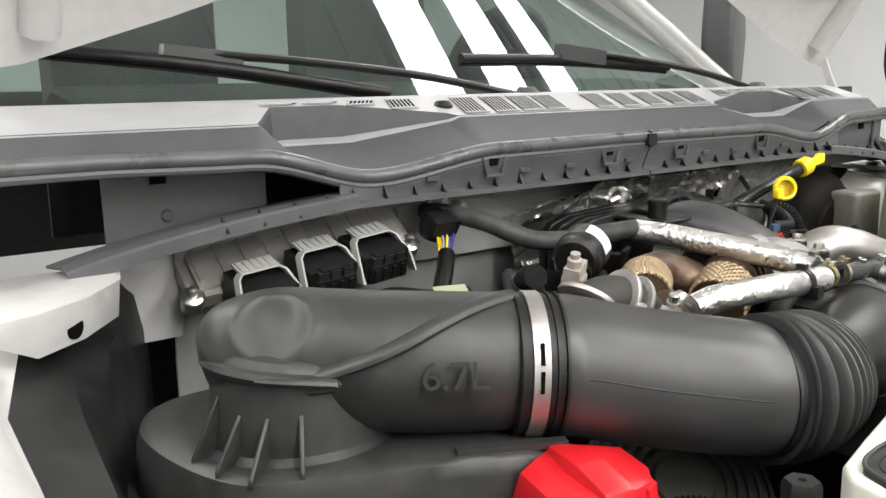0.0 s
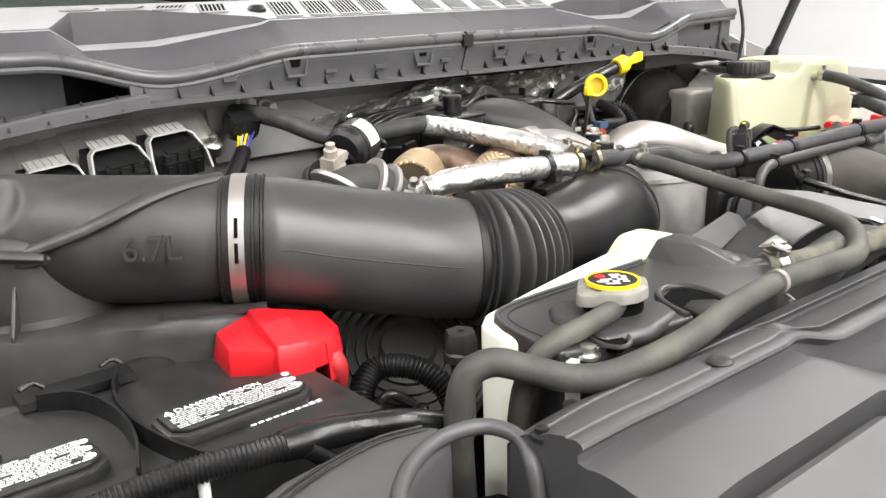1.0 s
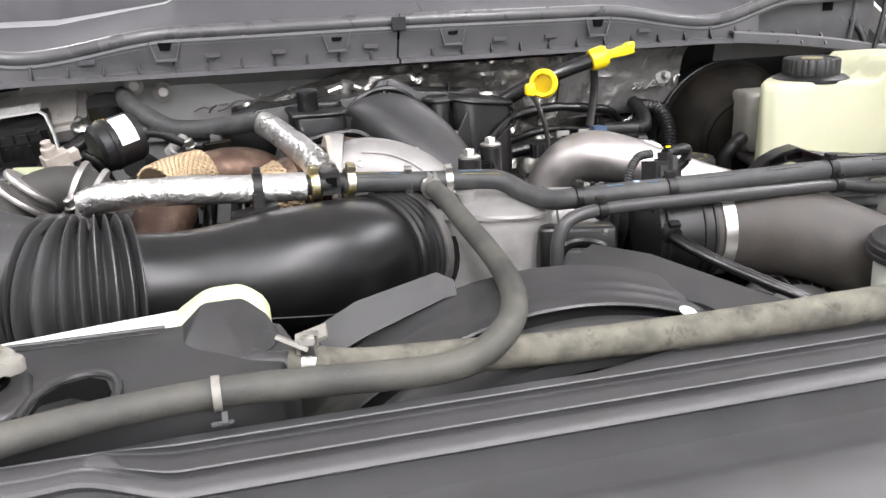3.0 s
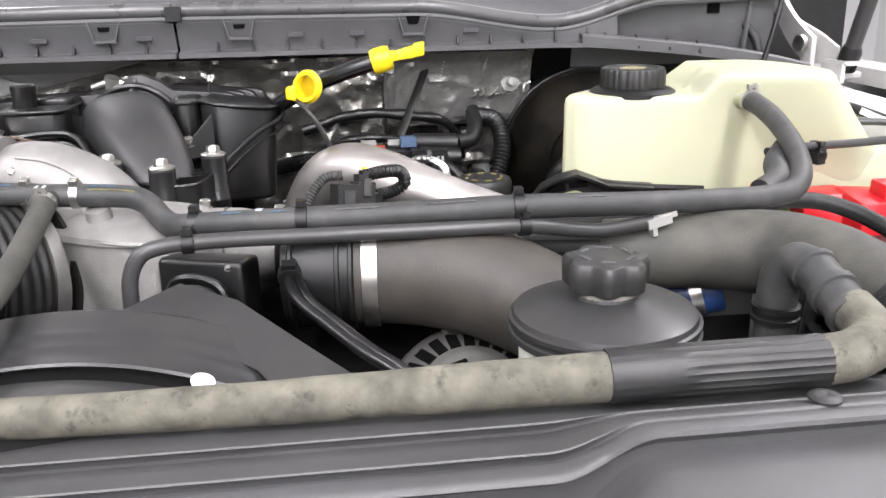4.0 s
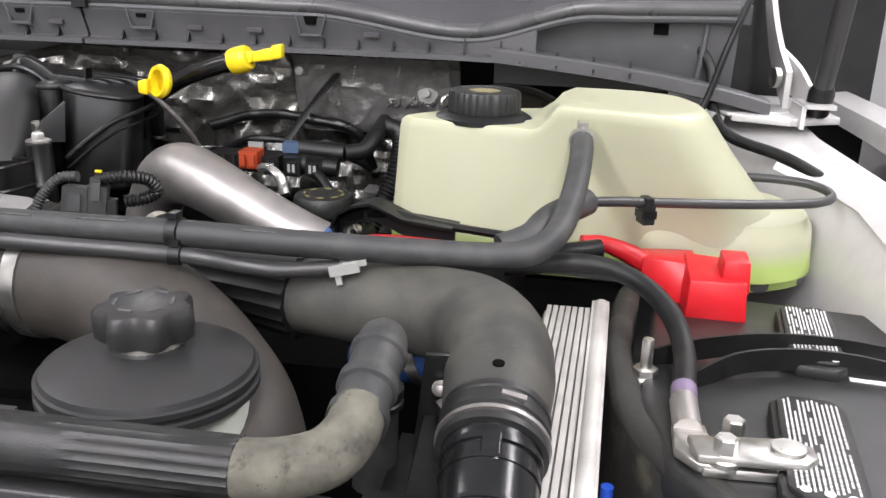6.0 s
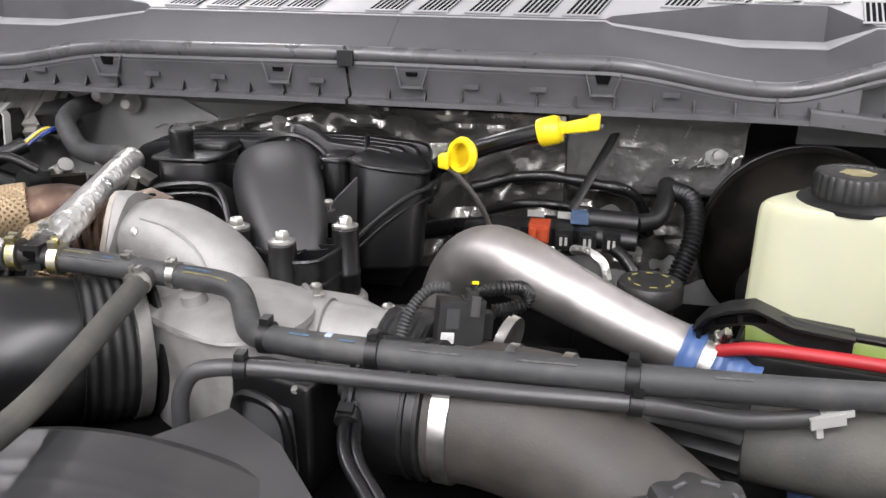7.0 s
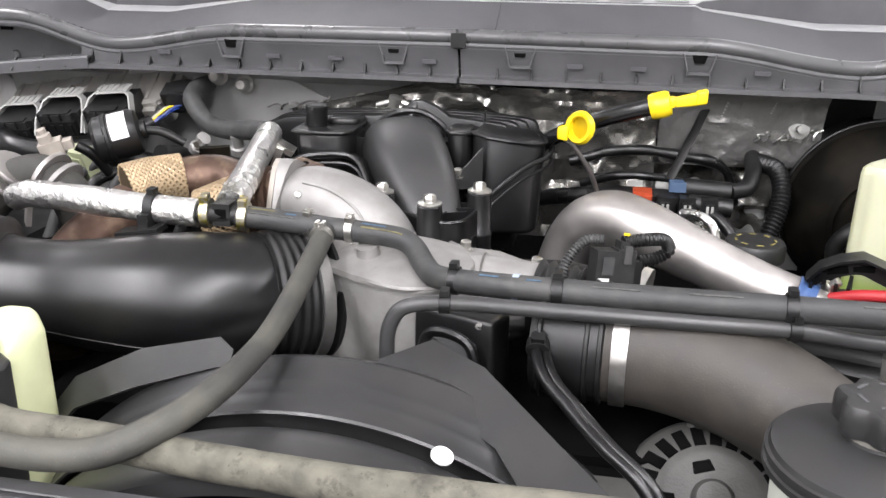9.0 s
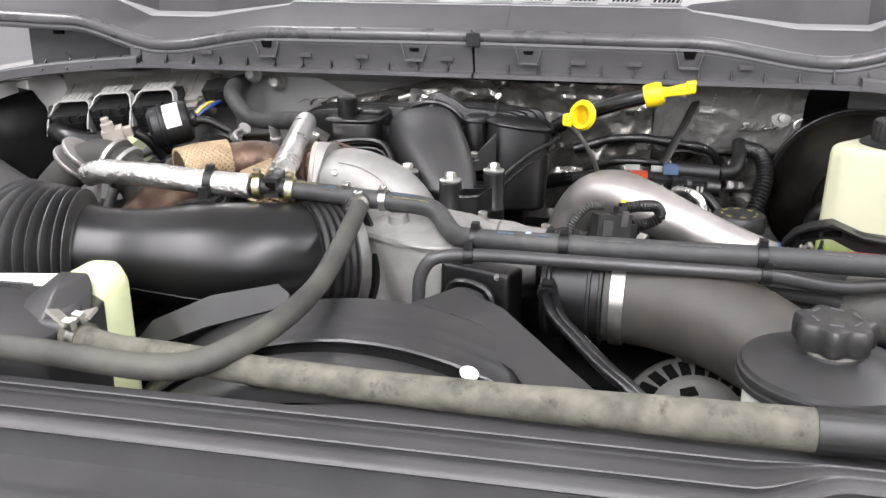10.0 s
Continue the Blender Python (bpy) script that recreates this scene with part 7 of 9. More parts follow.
part("boot_spout", sweep([(-0.662, 0.424, 1.135, 0.0085), (-0.660, 0.420, 1.122, 0.0100), (-0.655, 0.428, 1.102, 0.0095), (-0.651, 0.438, 1.085, 0.0085)], seg=14, sub=4, flat=0.75), REDCABLE, bat)
part("cable_sleeve", ribbed([(-0.654, 0.440, 1.092), (-0.650, 0.446, 1.07), (-0.648, 0.455, 1.03)], 0.0085, 0.005, 0.001, 14, 5), PLASTIC, bat)
part("terminal_post", lathe([(0.018, 1.128), (0.018, 1.132), (0.009, 1.134), (0.009, 1.15), (0, 1.151)], BM @ pose(-0.135, 0.06, 0), 20), ZINC, bat)
part("vent_plug", lathe([(0.0135, 1.128), (0.0135, 1.134), (0.011, 1.136), (0.005, 1.1355), (0.0045, 1.133), (0, 1.133)], BM @ pose(-0.11, 0.03, 0), 22), BOXBLACK, bat)
part("small_print", merged(*[box(-0.03 + 0.007 * k, -0.025 + 0.007 * k, -0.002, 0.002, 1.1302, 1.1308, 0, m=BM @ pose(0.10, -0.06, 0)) for k in range(10)]), WHITE, bat)
hold = root("battery_hold_down", (-0.87, 0.43, 1.12), "black steel battery hold-down straps bowed across the battery", "battery bracket")
part("strap", flat_strip([(-0.912, 0.502, 1.137), (-0.886, 0.482, 1.139), (-0.871, 0.431, 1.139), (-0.875, 0.371, 1.138), (-0.892, 0.32, 1.136)], 0.018, 0.0025), PLASTIC, hold)
part("strap", flat_strip([(-0.841, 0.508, 1.137), (-0.859, 0.464, 1.139), (-0.867, 0.40, 1.139), (-0.859, 0.345, 1.138), (-0.843, 0.305, 1.135)], 0.018, 0.0025), PLASTIC, hold)
part("cross_piece", box(-0.05, 0.05, -0.014, 0.014, -0.004, 0.004, 0.002, m=pose(-0.875, 0.517, 1.136, 0, 0, 1)), PLASTIC, hold)
part("stud", lathe([(0.0045, 1.09), (0.0045, 1.14), (0.004, 1.142), (0, 1.142)], Matrix.Translation((-0.857, 0.29, 0)), 10), WHITE, hold)
for q in ((-0.912, 0.505, 1.148), (-0.842, 0.510, 1.148)):
    part("hook", sweep([(q[0] - 0.012, q[1], q[2] + 0.004), (q[0], q[1] + 0.004, q[2] + 0.006), (q[0] + 0.008, q[1] + 0.002, q[2])], 0.0022, 6, 3), PLASTIC, hold)

loom = root("battery_wiring_loom", (-0.8, 0.26, 1.13), "black corrugated and taped wiring loom beside the battery", "wiring loom")
part("corrugated_run", ribbed([(-0.97, 0.312, 1.125), (-0.93, 0.299, 1.138), (-0.866, 0.288, 1.145), (-0.82, 0.278, 1.146), (-0.775, 0.274, 1.144)], 0.0100, 0.0036, 0.0008, 16, 5), PLASTIC, loom)
part("taped_run", sweep([(-0.800, 0.276, 1.145, 0.0125), (-0.775, 0.274, 1.144, 0.0128), (-0.735, 0.272, 1.139, 0.0115), (-0.692, 0.262, 1.133, 0.0105), (-0.660, 0.262, 1.118, 0.0105), (-0.63, 0.30, 1.06, 0.0105)], seg=16, sub=5, rough=0.12), TAPE, loom)
part("branch", sweep([(-0.785, 0.265, 1.142), (-0.765, 0.262, 1.125), (-0.74, 0.262, 1.115)], 0.007, 10, 4), TAPE, loom)
thing("alternator_cable_loom", ribbed([(-0.645, 0.43, 1.04), (-0.632, 0.455, 1.075), (-0.605, 0.465, 1.09), (-0.575, 0.44, 1.09), (-0.557, 0.41, 1.07), (-0.55, 0.39, 1.02)], 0.0128, 0.0045, 0.0012, 18, 5), PLASTIC, "thick black corrugated cable loom", "wiring loom", shift=(0.01, -0.014, -0.001))
filt = root("capped_fuel_fitting", (-0.584, 0.358, 1.05), "black hexagonal cap on a pale fuel line fitting", "fitting", shift=(0.013, -0.018, -0.001))
part("body", lathe([(0.011, 1.05), (0.013, 1.06), (0.013, 1.104), (0.010, 1.108)], Matrix.Translation((-0.584, 0.358, 0)), 20), PALEGREY, filt)
part("cap", merged(lathe([(0.0105, 1.10), (0.0105, 1.127), (0.0165, 1.128), (0.0165, 1.136), (0.0145, 1.138)], Matrix.Translation((-0.584, 0.358, 0)), 20), lathe([(0.0160, 1.138), (0.0165, 1.14), (0.0165, 1.152), (0.0145, 1.157), (0.004, 1.157), (0.0035, 1.154), (0, 1.154)], Matrix.Translation((-0.584, 0.358, 0)), 6)), BOXBLACK, filt)
part("red_tip", lathe([(0.0115, 1.045), (0.0125, 1.05), (0.0125, 1.054)], Matrix.Translation((-0.584, 0.358, 0)), 16), RED, filt)
inlet = root("air_inlet_shroud", (-0.78, 0.16, 1.05), "black moulded air inlet shroud with an open mouth", "inlet shroud")
part("shell", merged(slab([(-0.93, 0.12), (-0.905, 0.195), (-0.83, 0.226), (-0.76, 0.236), (-0.712, 0.226), (-0.694, 0.205), (-0.708, 0.192), (-0.748, 0.176), (-0.785, 0.150), (-0.80, 0.10)], 1.02, 1.154, 0.014, 4)), NOSE, inlet)
part("mouth_rim", sweep([(-0.80, 0.115, 1.140), (-0.786, 0.150, 1.149), (-0.748, 0.182, 1.152), (-0.708, 0.194, 1.153), (-0.678, 0.184, 1.153), (-0.669, 0.160, 1.150), (-0.676, 0.140, 1.140), (-0.679, 0.131, 1.115), (-0.680, 0.128, 1.06)], 0.0062, 12, 5), NOSE, inlet)
# near-black slab paints the shaded inside of the mouth
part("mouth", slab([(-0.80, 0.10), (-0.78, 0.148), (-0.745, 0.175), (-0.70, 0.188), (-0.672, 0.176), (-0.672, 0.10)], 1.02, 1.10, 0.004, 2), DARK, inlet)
for d in (0.0, 0.0065):
    part("seam", sweep([(-0.86, 0.196 - d, 1.1545), (-0.80, 0.216 - d, 1.1555), (-0.75, 0.2225 - d, 1.1555), (-0.715, 0.216 - d, 1.1545)], 0.0011, 6, 4), RUBBER, inlet)
fan = root("belt_drive_pulley", (-0.55, 0.52, 1.0), "dusty grey finned pulley housing under the intake duct", "pulley", shift=(0.01, -0.012, -0.001))
FD = (-0.35, -0.55, 0.75)
part("hub", lathe([(0, 0.012), (0.03, 0.012), (0.034, 0.004), (0.10, -0.012), (0.104, -0.02), (0.10, -0.06)], aim((-0.525, 0.515, 1.075), FD), 40), DULLDUST, fan)
for k in range(5):
    part("fin", lathe([(0.044 + 0.012 * k, -0.004 - 0.003 * k), (0.0455 + 0.012 * k, 0.006 - 0.003 * k), (0.0475 + 0.012 * k, 0.006 - 0.003 * k), (0.049 + 0.012 * k, -0.005 - 0.003 * k)], aim((-0.525, 0.515, 1.075), FD), 40), DULLDUST, fan)
clutter = root("alternator_bracket", (-0.63, 0.40, 0.95), "dark cast alternator bracket low beside the battery", "bracket", shift=(0.009, -0.012, -0.001))
part("arm", hull([(-0.66, 0.36, 0.9), (-0.60, 0.36, 0.9), (-0.60, 0.46, 0.9), (-0.66, 0.46, 0.9), (-0.645, 0.385, 1.03), (-0.612, 0.385, 1.035), (-0.612, 0.44, 1.05), (-0.645, 0.44, 1.04)], 0.006), PLASTIC, clutter)
hexbolt((-0.628, 0.412, 1.045), (0.1, -0.3, 1), 0.008, 0.012, clutter)
part("lead", sweep([(-0.65, 0.37, 1.02), (-0.635, 0.36, 1.06), (-0.615, 0.37, 1.08), (-0.605, 0.40, 1.06)], 0.006, 10, 5), TAPE, clutter)
part("lead", sweep([(-0.64, 0.44, 1.03), (-0.615, 0.43, 1.075), (-0.59, 0.42, 1.06)], 0.005, 10, 5), TAPE, clutter)
thing("degas_bracket_bolt", merged(lathe([(0, 0), (0.013, 0), (0.013, 0.003), (0.008, 0.005), (0.008, 0.014), (0, 0.015)], Matrix.Translation((-0.598, 0.172, 1.135)), 12), box(-0.03, 0.02, -0.012, 0.012, -0.006, 0.0, 0.002, m=pose(-0.598, 0.172, 1.135, 0, 0, 15))), ZINC, "bright zinc bolt and tab beside the coolant bottle", "bolt")
thing("degas_bracket_bolt", merged(lathe([(0, 0), (0.011, 0), (0.011, 0.003), (0.007, 0.004), (0.007, 0.01), (0, 0.011)], Matrix.Translation((-0.560, 0.19, 1.172)), 12)), ZINC, "zinc bolt in the coolant bottle cover", "bolt")

# engine control module
pcm = root("engine_control_module", (-0.66, 1.05, 1.15), "dull aluminium engine control module with three grey-levered plugs", "control module", shift=(0.006, -0.004, 0.008))
PM = Matrix.Translation((-0.660, 1.070, 1.262)) @ pose(0, 0, 0, 38, -6.0, -5)
part("casing", merged(box(-0.168, 0.168, -0.05, 0.055, -0.022, 0.0, 0.006, 3, m=PM), box(-0.155, 0.155, -0.04, 0.047, 0.0, 0.008, 0.004, 2, m=PM)), MODULE, pcm)
for k in range(9):
    part("casing_rib", box(-0.15 + 0.034 * k, -0.144 + 0.034 * k, -0.03, 0.04, 0.008, 0.0105, 0.001, m=PM), MODULE, pcm)
part("sticker", box(-0.03, 0.0, 0.012, 0.03, 0.0082, 0.0088, 0, m=PM @ pose(-0.02, 0, 0.0025)), PALEGREY, pcm)
for x in (-0.165, 0.16):
    part("lug", lathe([(0.015, -0.02), (0.016, 0.002), (0.012, 0.005), (0.006, 0.005), (0.006, 0.016), (0, 0.017)], PM @ pose(x, -0.045, 0), 16), ZINC, pcm)
for cx, cy, cz in ((-0.748, 1.0, 1.226), (-0.662, 0.995, 1.244), (-0.578, 0.995, 1.253)):
    m = Matrix.Translation((cx, cy, cz)) @ pose(0, 0, 0, 20, -5, 2)
    plug = part("plug", merged(box(-0.036, 0.036, -0.03, 0.04, -0.03, 0.012, 0.005, m=m), box(-0.03, 0.03, -0.038, -0.028, -0.026, 0.0, 0.002, m=m), box(-0.022, 0.022, -0.034, -0.02, 0.005, 0.014, 0.002, m=m)), PLASTIC, pcm)
    arch = [(-0.044, -0.036, -0.022), (-0.042, -0.02, 0.0), (-0.034, 0.006, 0.018), (-0.026, 0.012, 0.022), (0.026, 0.012, 0.022), (0.034, 0.006, 0.018), (0.042, -0.02, 0.0), (0.044, -0.036, -0.022)]
    lever = merged(ribbon(arch, (0, 0.014, -0.006), 0.003, m), box(-0.028, 0.028, 0.01, 0.036, 0.0205, 0.024, 0.0015, m=m), *[box(-0.024 + 0.01 * k, -0.021 + 0.01 * k, 0.012, 0.034, 0.024, 0.0255, 0, m=m) for k in range(5)])
    part("lever", lever, PALEGREY, plug, "pale grey locking lever")
    for k in range(3):
        part("plug_block", box(-0.027 + 0.019 * k, -0.012 + 0.019 * k, -0.036, -0.026, -0.002 - 0.008 * (k % 2), 0.012, 0.002, m=m), BOXBLACK, plug)
    for k in range(4):
        part("plug_rib", box(-0.026 + 0.015 * k, -0.02 + 0.015 * k, -0.041, -0.037, -0.024, -0.004, 0.001, m=m), PLASTIC, plug)
thing("module_harness", sweep([(-0.76, 0.96, 1.20), (-0.72, 0.93, 1.195), (-0.66, 0.93, 1.19), (-0.58, 0.95, 1.19), (-0.50, 0.96, 1.17)], 0.02, 14, 6, rough=0.15), TAPE, "black taped harness below the control module", "wiring loom", shift=(0.006, -0.006, 0.008))

# vacuum canister and its neighbours
can = root("egr_vacuum_canister", (-0.44, 0.76, 1.15), "black drum-shaped vacuum canister with a white label", "canister", shift=(0.01, -0.008, 0.005))
CD = (0.86, 0.40, 0.22)
CA = aim((-0.453, 0.737, 1.262), CD) @ Matrix.Diagonal((0.76, 0.76, 0.9, 1))
part("drum", lathe([(0.0, -0.002), (0.034, 0.0), (0.0405, 0.006), (0.0415, 0.018), (0.0435, 0.0195), (0.0435, 0.024), (0.0415, 0.0255), (0.0415, 0.056), (0.037, 0.064), (0.016, 0.067), (0.016, 0.074), (0, 0.075)], CA, 40), PLASTIC, can)
w = Vector(CD).normalized()
o = Vector((-0.1, -0.85, 0.5))
o = (o - w * o.dot(w)).normalized()
q = w.cross(o)
lab = [[Vector((-0.453, 0.737, 1.262)) + w * z * 0.9 + (o * math.cos(a) + q * math.sin(a)) * 0.0321 for a in [radians(d) for d in range(-38, 39, 4)]] for z in (0.028, 0.053)]
part("label", thick(loft(lab, closed=False, caps=False), 0.0005), WHITE, can, "white paper label")
part("nipple", sweep([(-0.40, 0.765, 1.274), (-0.38, 0.775, 1.272), (-0.35, 0.785, 1.255)], 0.006, 10, 4), PLASTIC, can)
sen = root("pressure_sensor_plug", (-0.52, 0.70, 1.2), "beige plastic pressure sensor plug", "sensor", shift=(0.01, -0.008, 0.005))
SM = Matrix.Translation((-0.490, 0.70, 1.262)) @ pose(0, 0, 0, 10, -15, 25)
part("body", merged(box(-0.017, 0.012, -0.010, 0.010, -0.014, 0.008, 0.003, m=SM), box(-0.012, 0.009, -0.013, 0.013, -0.016, -0.006, 0.002, m=SM), box(0.012, 0.024, -0.007, 0.007, -0.008, 0.004, 0.002, m=SM), lathe([(0.009, -0.006), (0.009, 0.012), (0.006, 0.014), (0.006, 0.02), (0, 0.021)], SM @ pose(-0.006, 0, 0.006), 16)), BEIGE, sen)
part("lead", sweep([(-0.465, 0.712, 1.262), (-0.45, 0.72, 1.25), (-0.44, 0.74, 1.22)], 0.007, 10, 4), TAPE, sen)
egr = root("egr_cooler_joint", (-0.53, 0.66, 1.1), "grey cast pipe joint with clamped flanges", "pipe joint", shift=(0.012, -0.01, 0.004))
part("pipe", sweep([(-0.58, 0.64, 1.17), (-0.53, 0.655, 1.222), (-0.49, 0.66, 1.236), (-0.45, 0.65, 1.226), (-0.42, 0.64, 1.19)], 0.026, 20, 5), DULLDUST, egr)
for q, d, r in (((-0.525, 0.656, 1.226), (0.6, 0.1, 0.75), 0.038), ((-0.515, 0.66, 1.238), (0.6, 0.1, 0.7), 0.036), ((-0.468, 0.655, 1.234), (0.8, -0.1, -0.35), 0.034), ((-0.45, 0.65, 1.226), (0.8, -0.1, -0.45), 0.033)):
    part("flange", lathe([(r * 0.7, -0.004), (r, -0.003), (r + 0.001, 0.0), (r, 0.003), (r * 0.7, 0.004)], aim(q, d), 28), STEEL if r > 0.0335 else CAST, egr)
part("bracket", merged(box(-0.014, 0.014, -0.010, 0.010, -0.003, 0.003, 0.002, m=pose(-0.44, 0.60, 1.224, 10, 20, 30)), box(-0.003, 0.003, -0.012, 0.012, -0.03, 0.006, 0.001, m=pose(-0.455, 0.59, 1.225, 0, 10, 40)), lathe([(0.005, 0), (0.009, 0), (0.009, 0.018), (0.006, 0.022), (0, 0.022)], aim((-0.43, 0.605, 1.224), (0.5, -0.2, 0.8)), 14)), STEEL, egr)
hexbolt((-0.447, 0.592, 1.236), (-0.3, -0.3, 1), 0.006, 0.012, egr)
hexbolt((-0.47, 0.62, 1.222), (-0.3, -0.3, 1), 0.007, 0.012, egr)
blu = root("engine_harness_plug", (-0.45, 1.01, 1.2), "round dark harness plug with coloured wires", "wiring connector", shift=(-0.008, -0.006, 0.022))
part("shell", merged(lathe([(0, 0), (0.026, 0), (0.028, 0.012), (0.028, 0.03), (0.025, 0.034), (0, 0.034)], aim((-0.447, 1.0, 1.278), (0.05, 0.3, -0.9)), 20), box(-0.022, 0.022, -0.02, 0.01, -0.012, 0.012, 0.004, m=pose(-0.447, 1.0, 1.268, 30, 0, 0))), PLASTIC, blu)
for k, (mt, dx) in enumerate(((YELLOW, -0.012), (YELLOW, -0.008), (BLUE, 0.0), (material("violet_wire", (0.20, 0.12, 0.35), 0.4), 0.006), (BLUE, 0.011), (PALEGREY, -0.004), (YELLOW, 0.003), (material("dark_blue_wire", (0.03, 0.05, 0.18), 0.4), 0.015))):
    part("wire", sweep([(-0.447 + dx, 0.99, 1.25), (-0.458 + dx, 0.972, 1.236 + 0.002 * k), (-0.482 + dx * 0.6, 0.945, 1.222)], 0.0017, 6, 4), mt, blu)
part("sheath", sweep([(-0.472, 0.952, 1.228), (-0.50, 0.92, 1.212), (-0.54, 0.88, 1.185), (-0.58, 0.84, 1.14)], 0.0125, 14, 5), TAPE, blu)
thing("pale_green_plug", merged(box(-0.022, 0.022, -0.012, 0.012, -0.03, 0.02, 0.004, m=pose(-0.53, 0.86, 1.19, 20, 0, -20)), box(-0.016, 0.016, -0.014, -0.01, -0.02, 0.01, 0.002, m=pose(-0.53, 0.86, 1.19, 20, 0, -20))), material("pale_green_plastic", (0.30, 0.32, 0.20), 0.5), "pale green wiring plug low behind the canister", "wiring connector", shift=(-0.018, -0.009, 0.018))

# dark pipework behind the canister
rng = random.Random(11)
for k in range(9):
    x0, y0 = -0.52 + 0.035 * k, 0.80 + 0.12 * rng.random()
    pts = [(x0 - 0.05, y0 - 0.08, 1.10), (x0 - 0.03, y0 - 0.03, 1.165 + 0.03 * rng.random()), (x0 + 0.02, y0 + 0.03, 1.18 + 0.035 * rng.random()), (x0 + 0.07, y0 + 0.07, 1.17), (x0 + 0.10, y0 + 0.10, 1.12)]
    thing("engine_wiring_branch", sweep(pts, 0.006 + 0.006 * rng.random(), 12, 5), TAPE if k % 2 else HOSE, "thin black wiring branch or hose behind the canister", "wiring", "wiring branches")
vac = root("vapour_hose_elbow", (-0.40, 0.80, 1.15), "black moulded hose elbow with grey bands beside the canister", "hose")
part("elbow", sweep([(-0.385, 0.90, 1.12), (-0.388, 0.895, 1.18), (-0.395, 0.87, 1.215), (-0.41, 0.835, 1.225)], 0.017, 16, 5), RUBBER, vac)
part("band", lathe([(0.0175, -0.006), (0.0195, -0.006), (0.0195, 0.006), (0.0175, 0.006)], aim((-0.39, 0.882, 1.205), (-0.2, -0.6, 0.75)), 24), GREY, vac)
for q, w in (((-0.36, 0.845, 1.235), (0.5, -0.3, 0.5)), ((-0.335, 0.86, 1.225), (-0.4, -0.3, 0.5)), ((-0.30, 0.86, 1.23), (0.1, -0.3, 0.8))):
    thing("small_fitting", merged(lathe([(0, 0), (0.011, 0), (0.011, 0.01), (0.008, 0.012), (0.008, 0.025), (0.01, 0.026), (0.01, 0.032), (0, 0.033)], aim(q, w), 12)), CAST, "small bright metal pipe fitting", "fitting", "small fittings")

# ---- driver side: battery, finned cooler, tank fittings ----
bat2 = root("battery", (0.90, 0.45, 0.9), "black car battery with red terminal cover and bolted clamp", "battery", "batteries")
BR = pose(0.905, 0.45, 0, 0, 0, 82)
CASE = [(-0.205, -0.113), (0.208, -0.113), (0.208, 0.113), (-0.06, 0.113), (-0.15, 0.083), (-0.205, 0.035)]
part("case", merged(slab(CASE, 0.90, 1.10, 0.008, 2, m=BR), slab([(x * 1.012, y * 1.025) for x, y in CASE], 1.09, 1.125, 0.008, 3, m=BR)), BOXBLACK, bat2)
vent_label(bat2, BR @ pose(0.10, -0.028, 1.124) @ pose(0, 0, 0, 0, 0, 180), 0.072, 0.0265, "")
vent_label(bat2, BR @ pose(-0.115, -0.012, 1.124) @ pose(0, 0, 0, 0, 0, 180), 0.078, 0.0285, "")
part("paper_label", box(-0.03, 0.03, -0.02, 0.02, 1.125, 1.1262, 0, m=BR @ pose(0.065, -0.075, 0)), WHITE, bat2, "small printed paper label")
for k in range(5):
    part("print_bar", box(-0.024, 0.024 - 0.004 * (k % 2), -0.0015, 0.0015, 1.1263, 1.1267, 0, m=BR @ pose(0.065, -0.09 + 0.0075 * k, 0)), PLASTIC, bat2)
red_boot(bat2, [
    [(0.80, 0.652, 1.124), (0.80, 0.69, 1.124), (0.86, 0.69, 1.124), (0.86, 0.62, 1.124), (0.80, 0.66, 1.163), (0.801, 0.688, 1.165), (0.855, 0.685, 1.168), (0.852, 0.64, 1.166)],
    [(0.840, 0.594, 1.124), (0.899, 0.591, 1.124), (0.902, 0.66, 1.124), (0.838, 0.67, 1.124), (0.842, 0.597, 1.163), (0.896, 0.595, 1.164), (0.897, 0.655, 1.170), (0.843, 0.662, 1.172)],
    [(0.872, 0.603, 1.15), (0.901, 0.602, 1.15), (0.903, 0.64, 1.15), (0.872, 0.64, 1.15), (0.874, 0.605, 1.183), (0.899, 0.604, 1.183), (0.90, 0.638, 1.185), (0.874, 0.638, 1.185)]])
part("boot_spout", sweep([(0.81, 0.672, 1.15, 0.012), (0.795, 0.672, 1.158, 0.0115), (0.778, 0.67, 1.166, 0.010), (0.755, 0.668, 1.173, 0.0085), (0.735, 0.662, 1.174, 0.008)], seg=14, sub=4), RED, bat2)
term = part("terminal_clamp", merged(slab([(-0.05, -0.014), (-0.052, 0.014), (0.02, 0.016), (0.032, 0.006), (0.032, -0.008), (0.02, -0.018)], 0.0, 0.007, 0.002, 2, m=pose(0.862, 0.312, 1.138, 0, 0, 4)), slab([(-0.045, -0.012), (-0.045, 0.012), (0.02, 0.014), (0.03, 0.0), (0.02, -0.014)], -0.012, -0.004, 0.002, 2, m=pose(0.862, 0.312, 1.138, 0, 0, 4)), lathe([(0.012, -0.012), (0.0115, 0.009), (0.0, 0.0095)], pose(0.875, 0.312, 1.139), 18)), ZINC, bat2, "bright metal terminal clamp")
part("cable_lug", merged(slab([(-0.012, 0.03), (0.012, 0.03), (0.014, 0.0), (0.03, -0.016), (0.025, -0.028), (0.0, -0.026), (-0.014, -0.008)], 0.0, 0.008, 0.002, 2, m=pose(0.815, 0.325, 1.128))), ZINC, term)
hexbolt((0.832, 0.303, 1.136), (0, 0, 1), 0.008, 0.02, term)
hexbolt((0.845, 0.345, 1.128), (0, 0, 1), 0.008, 0.02, term)
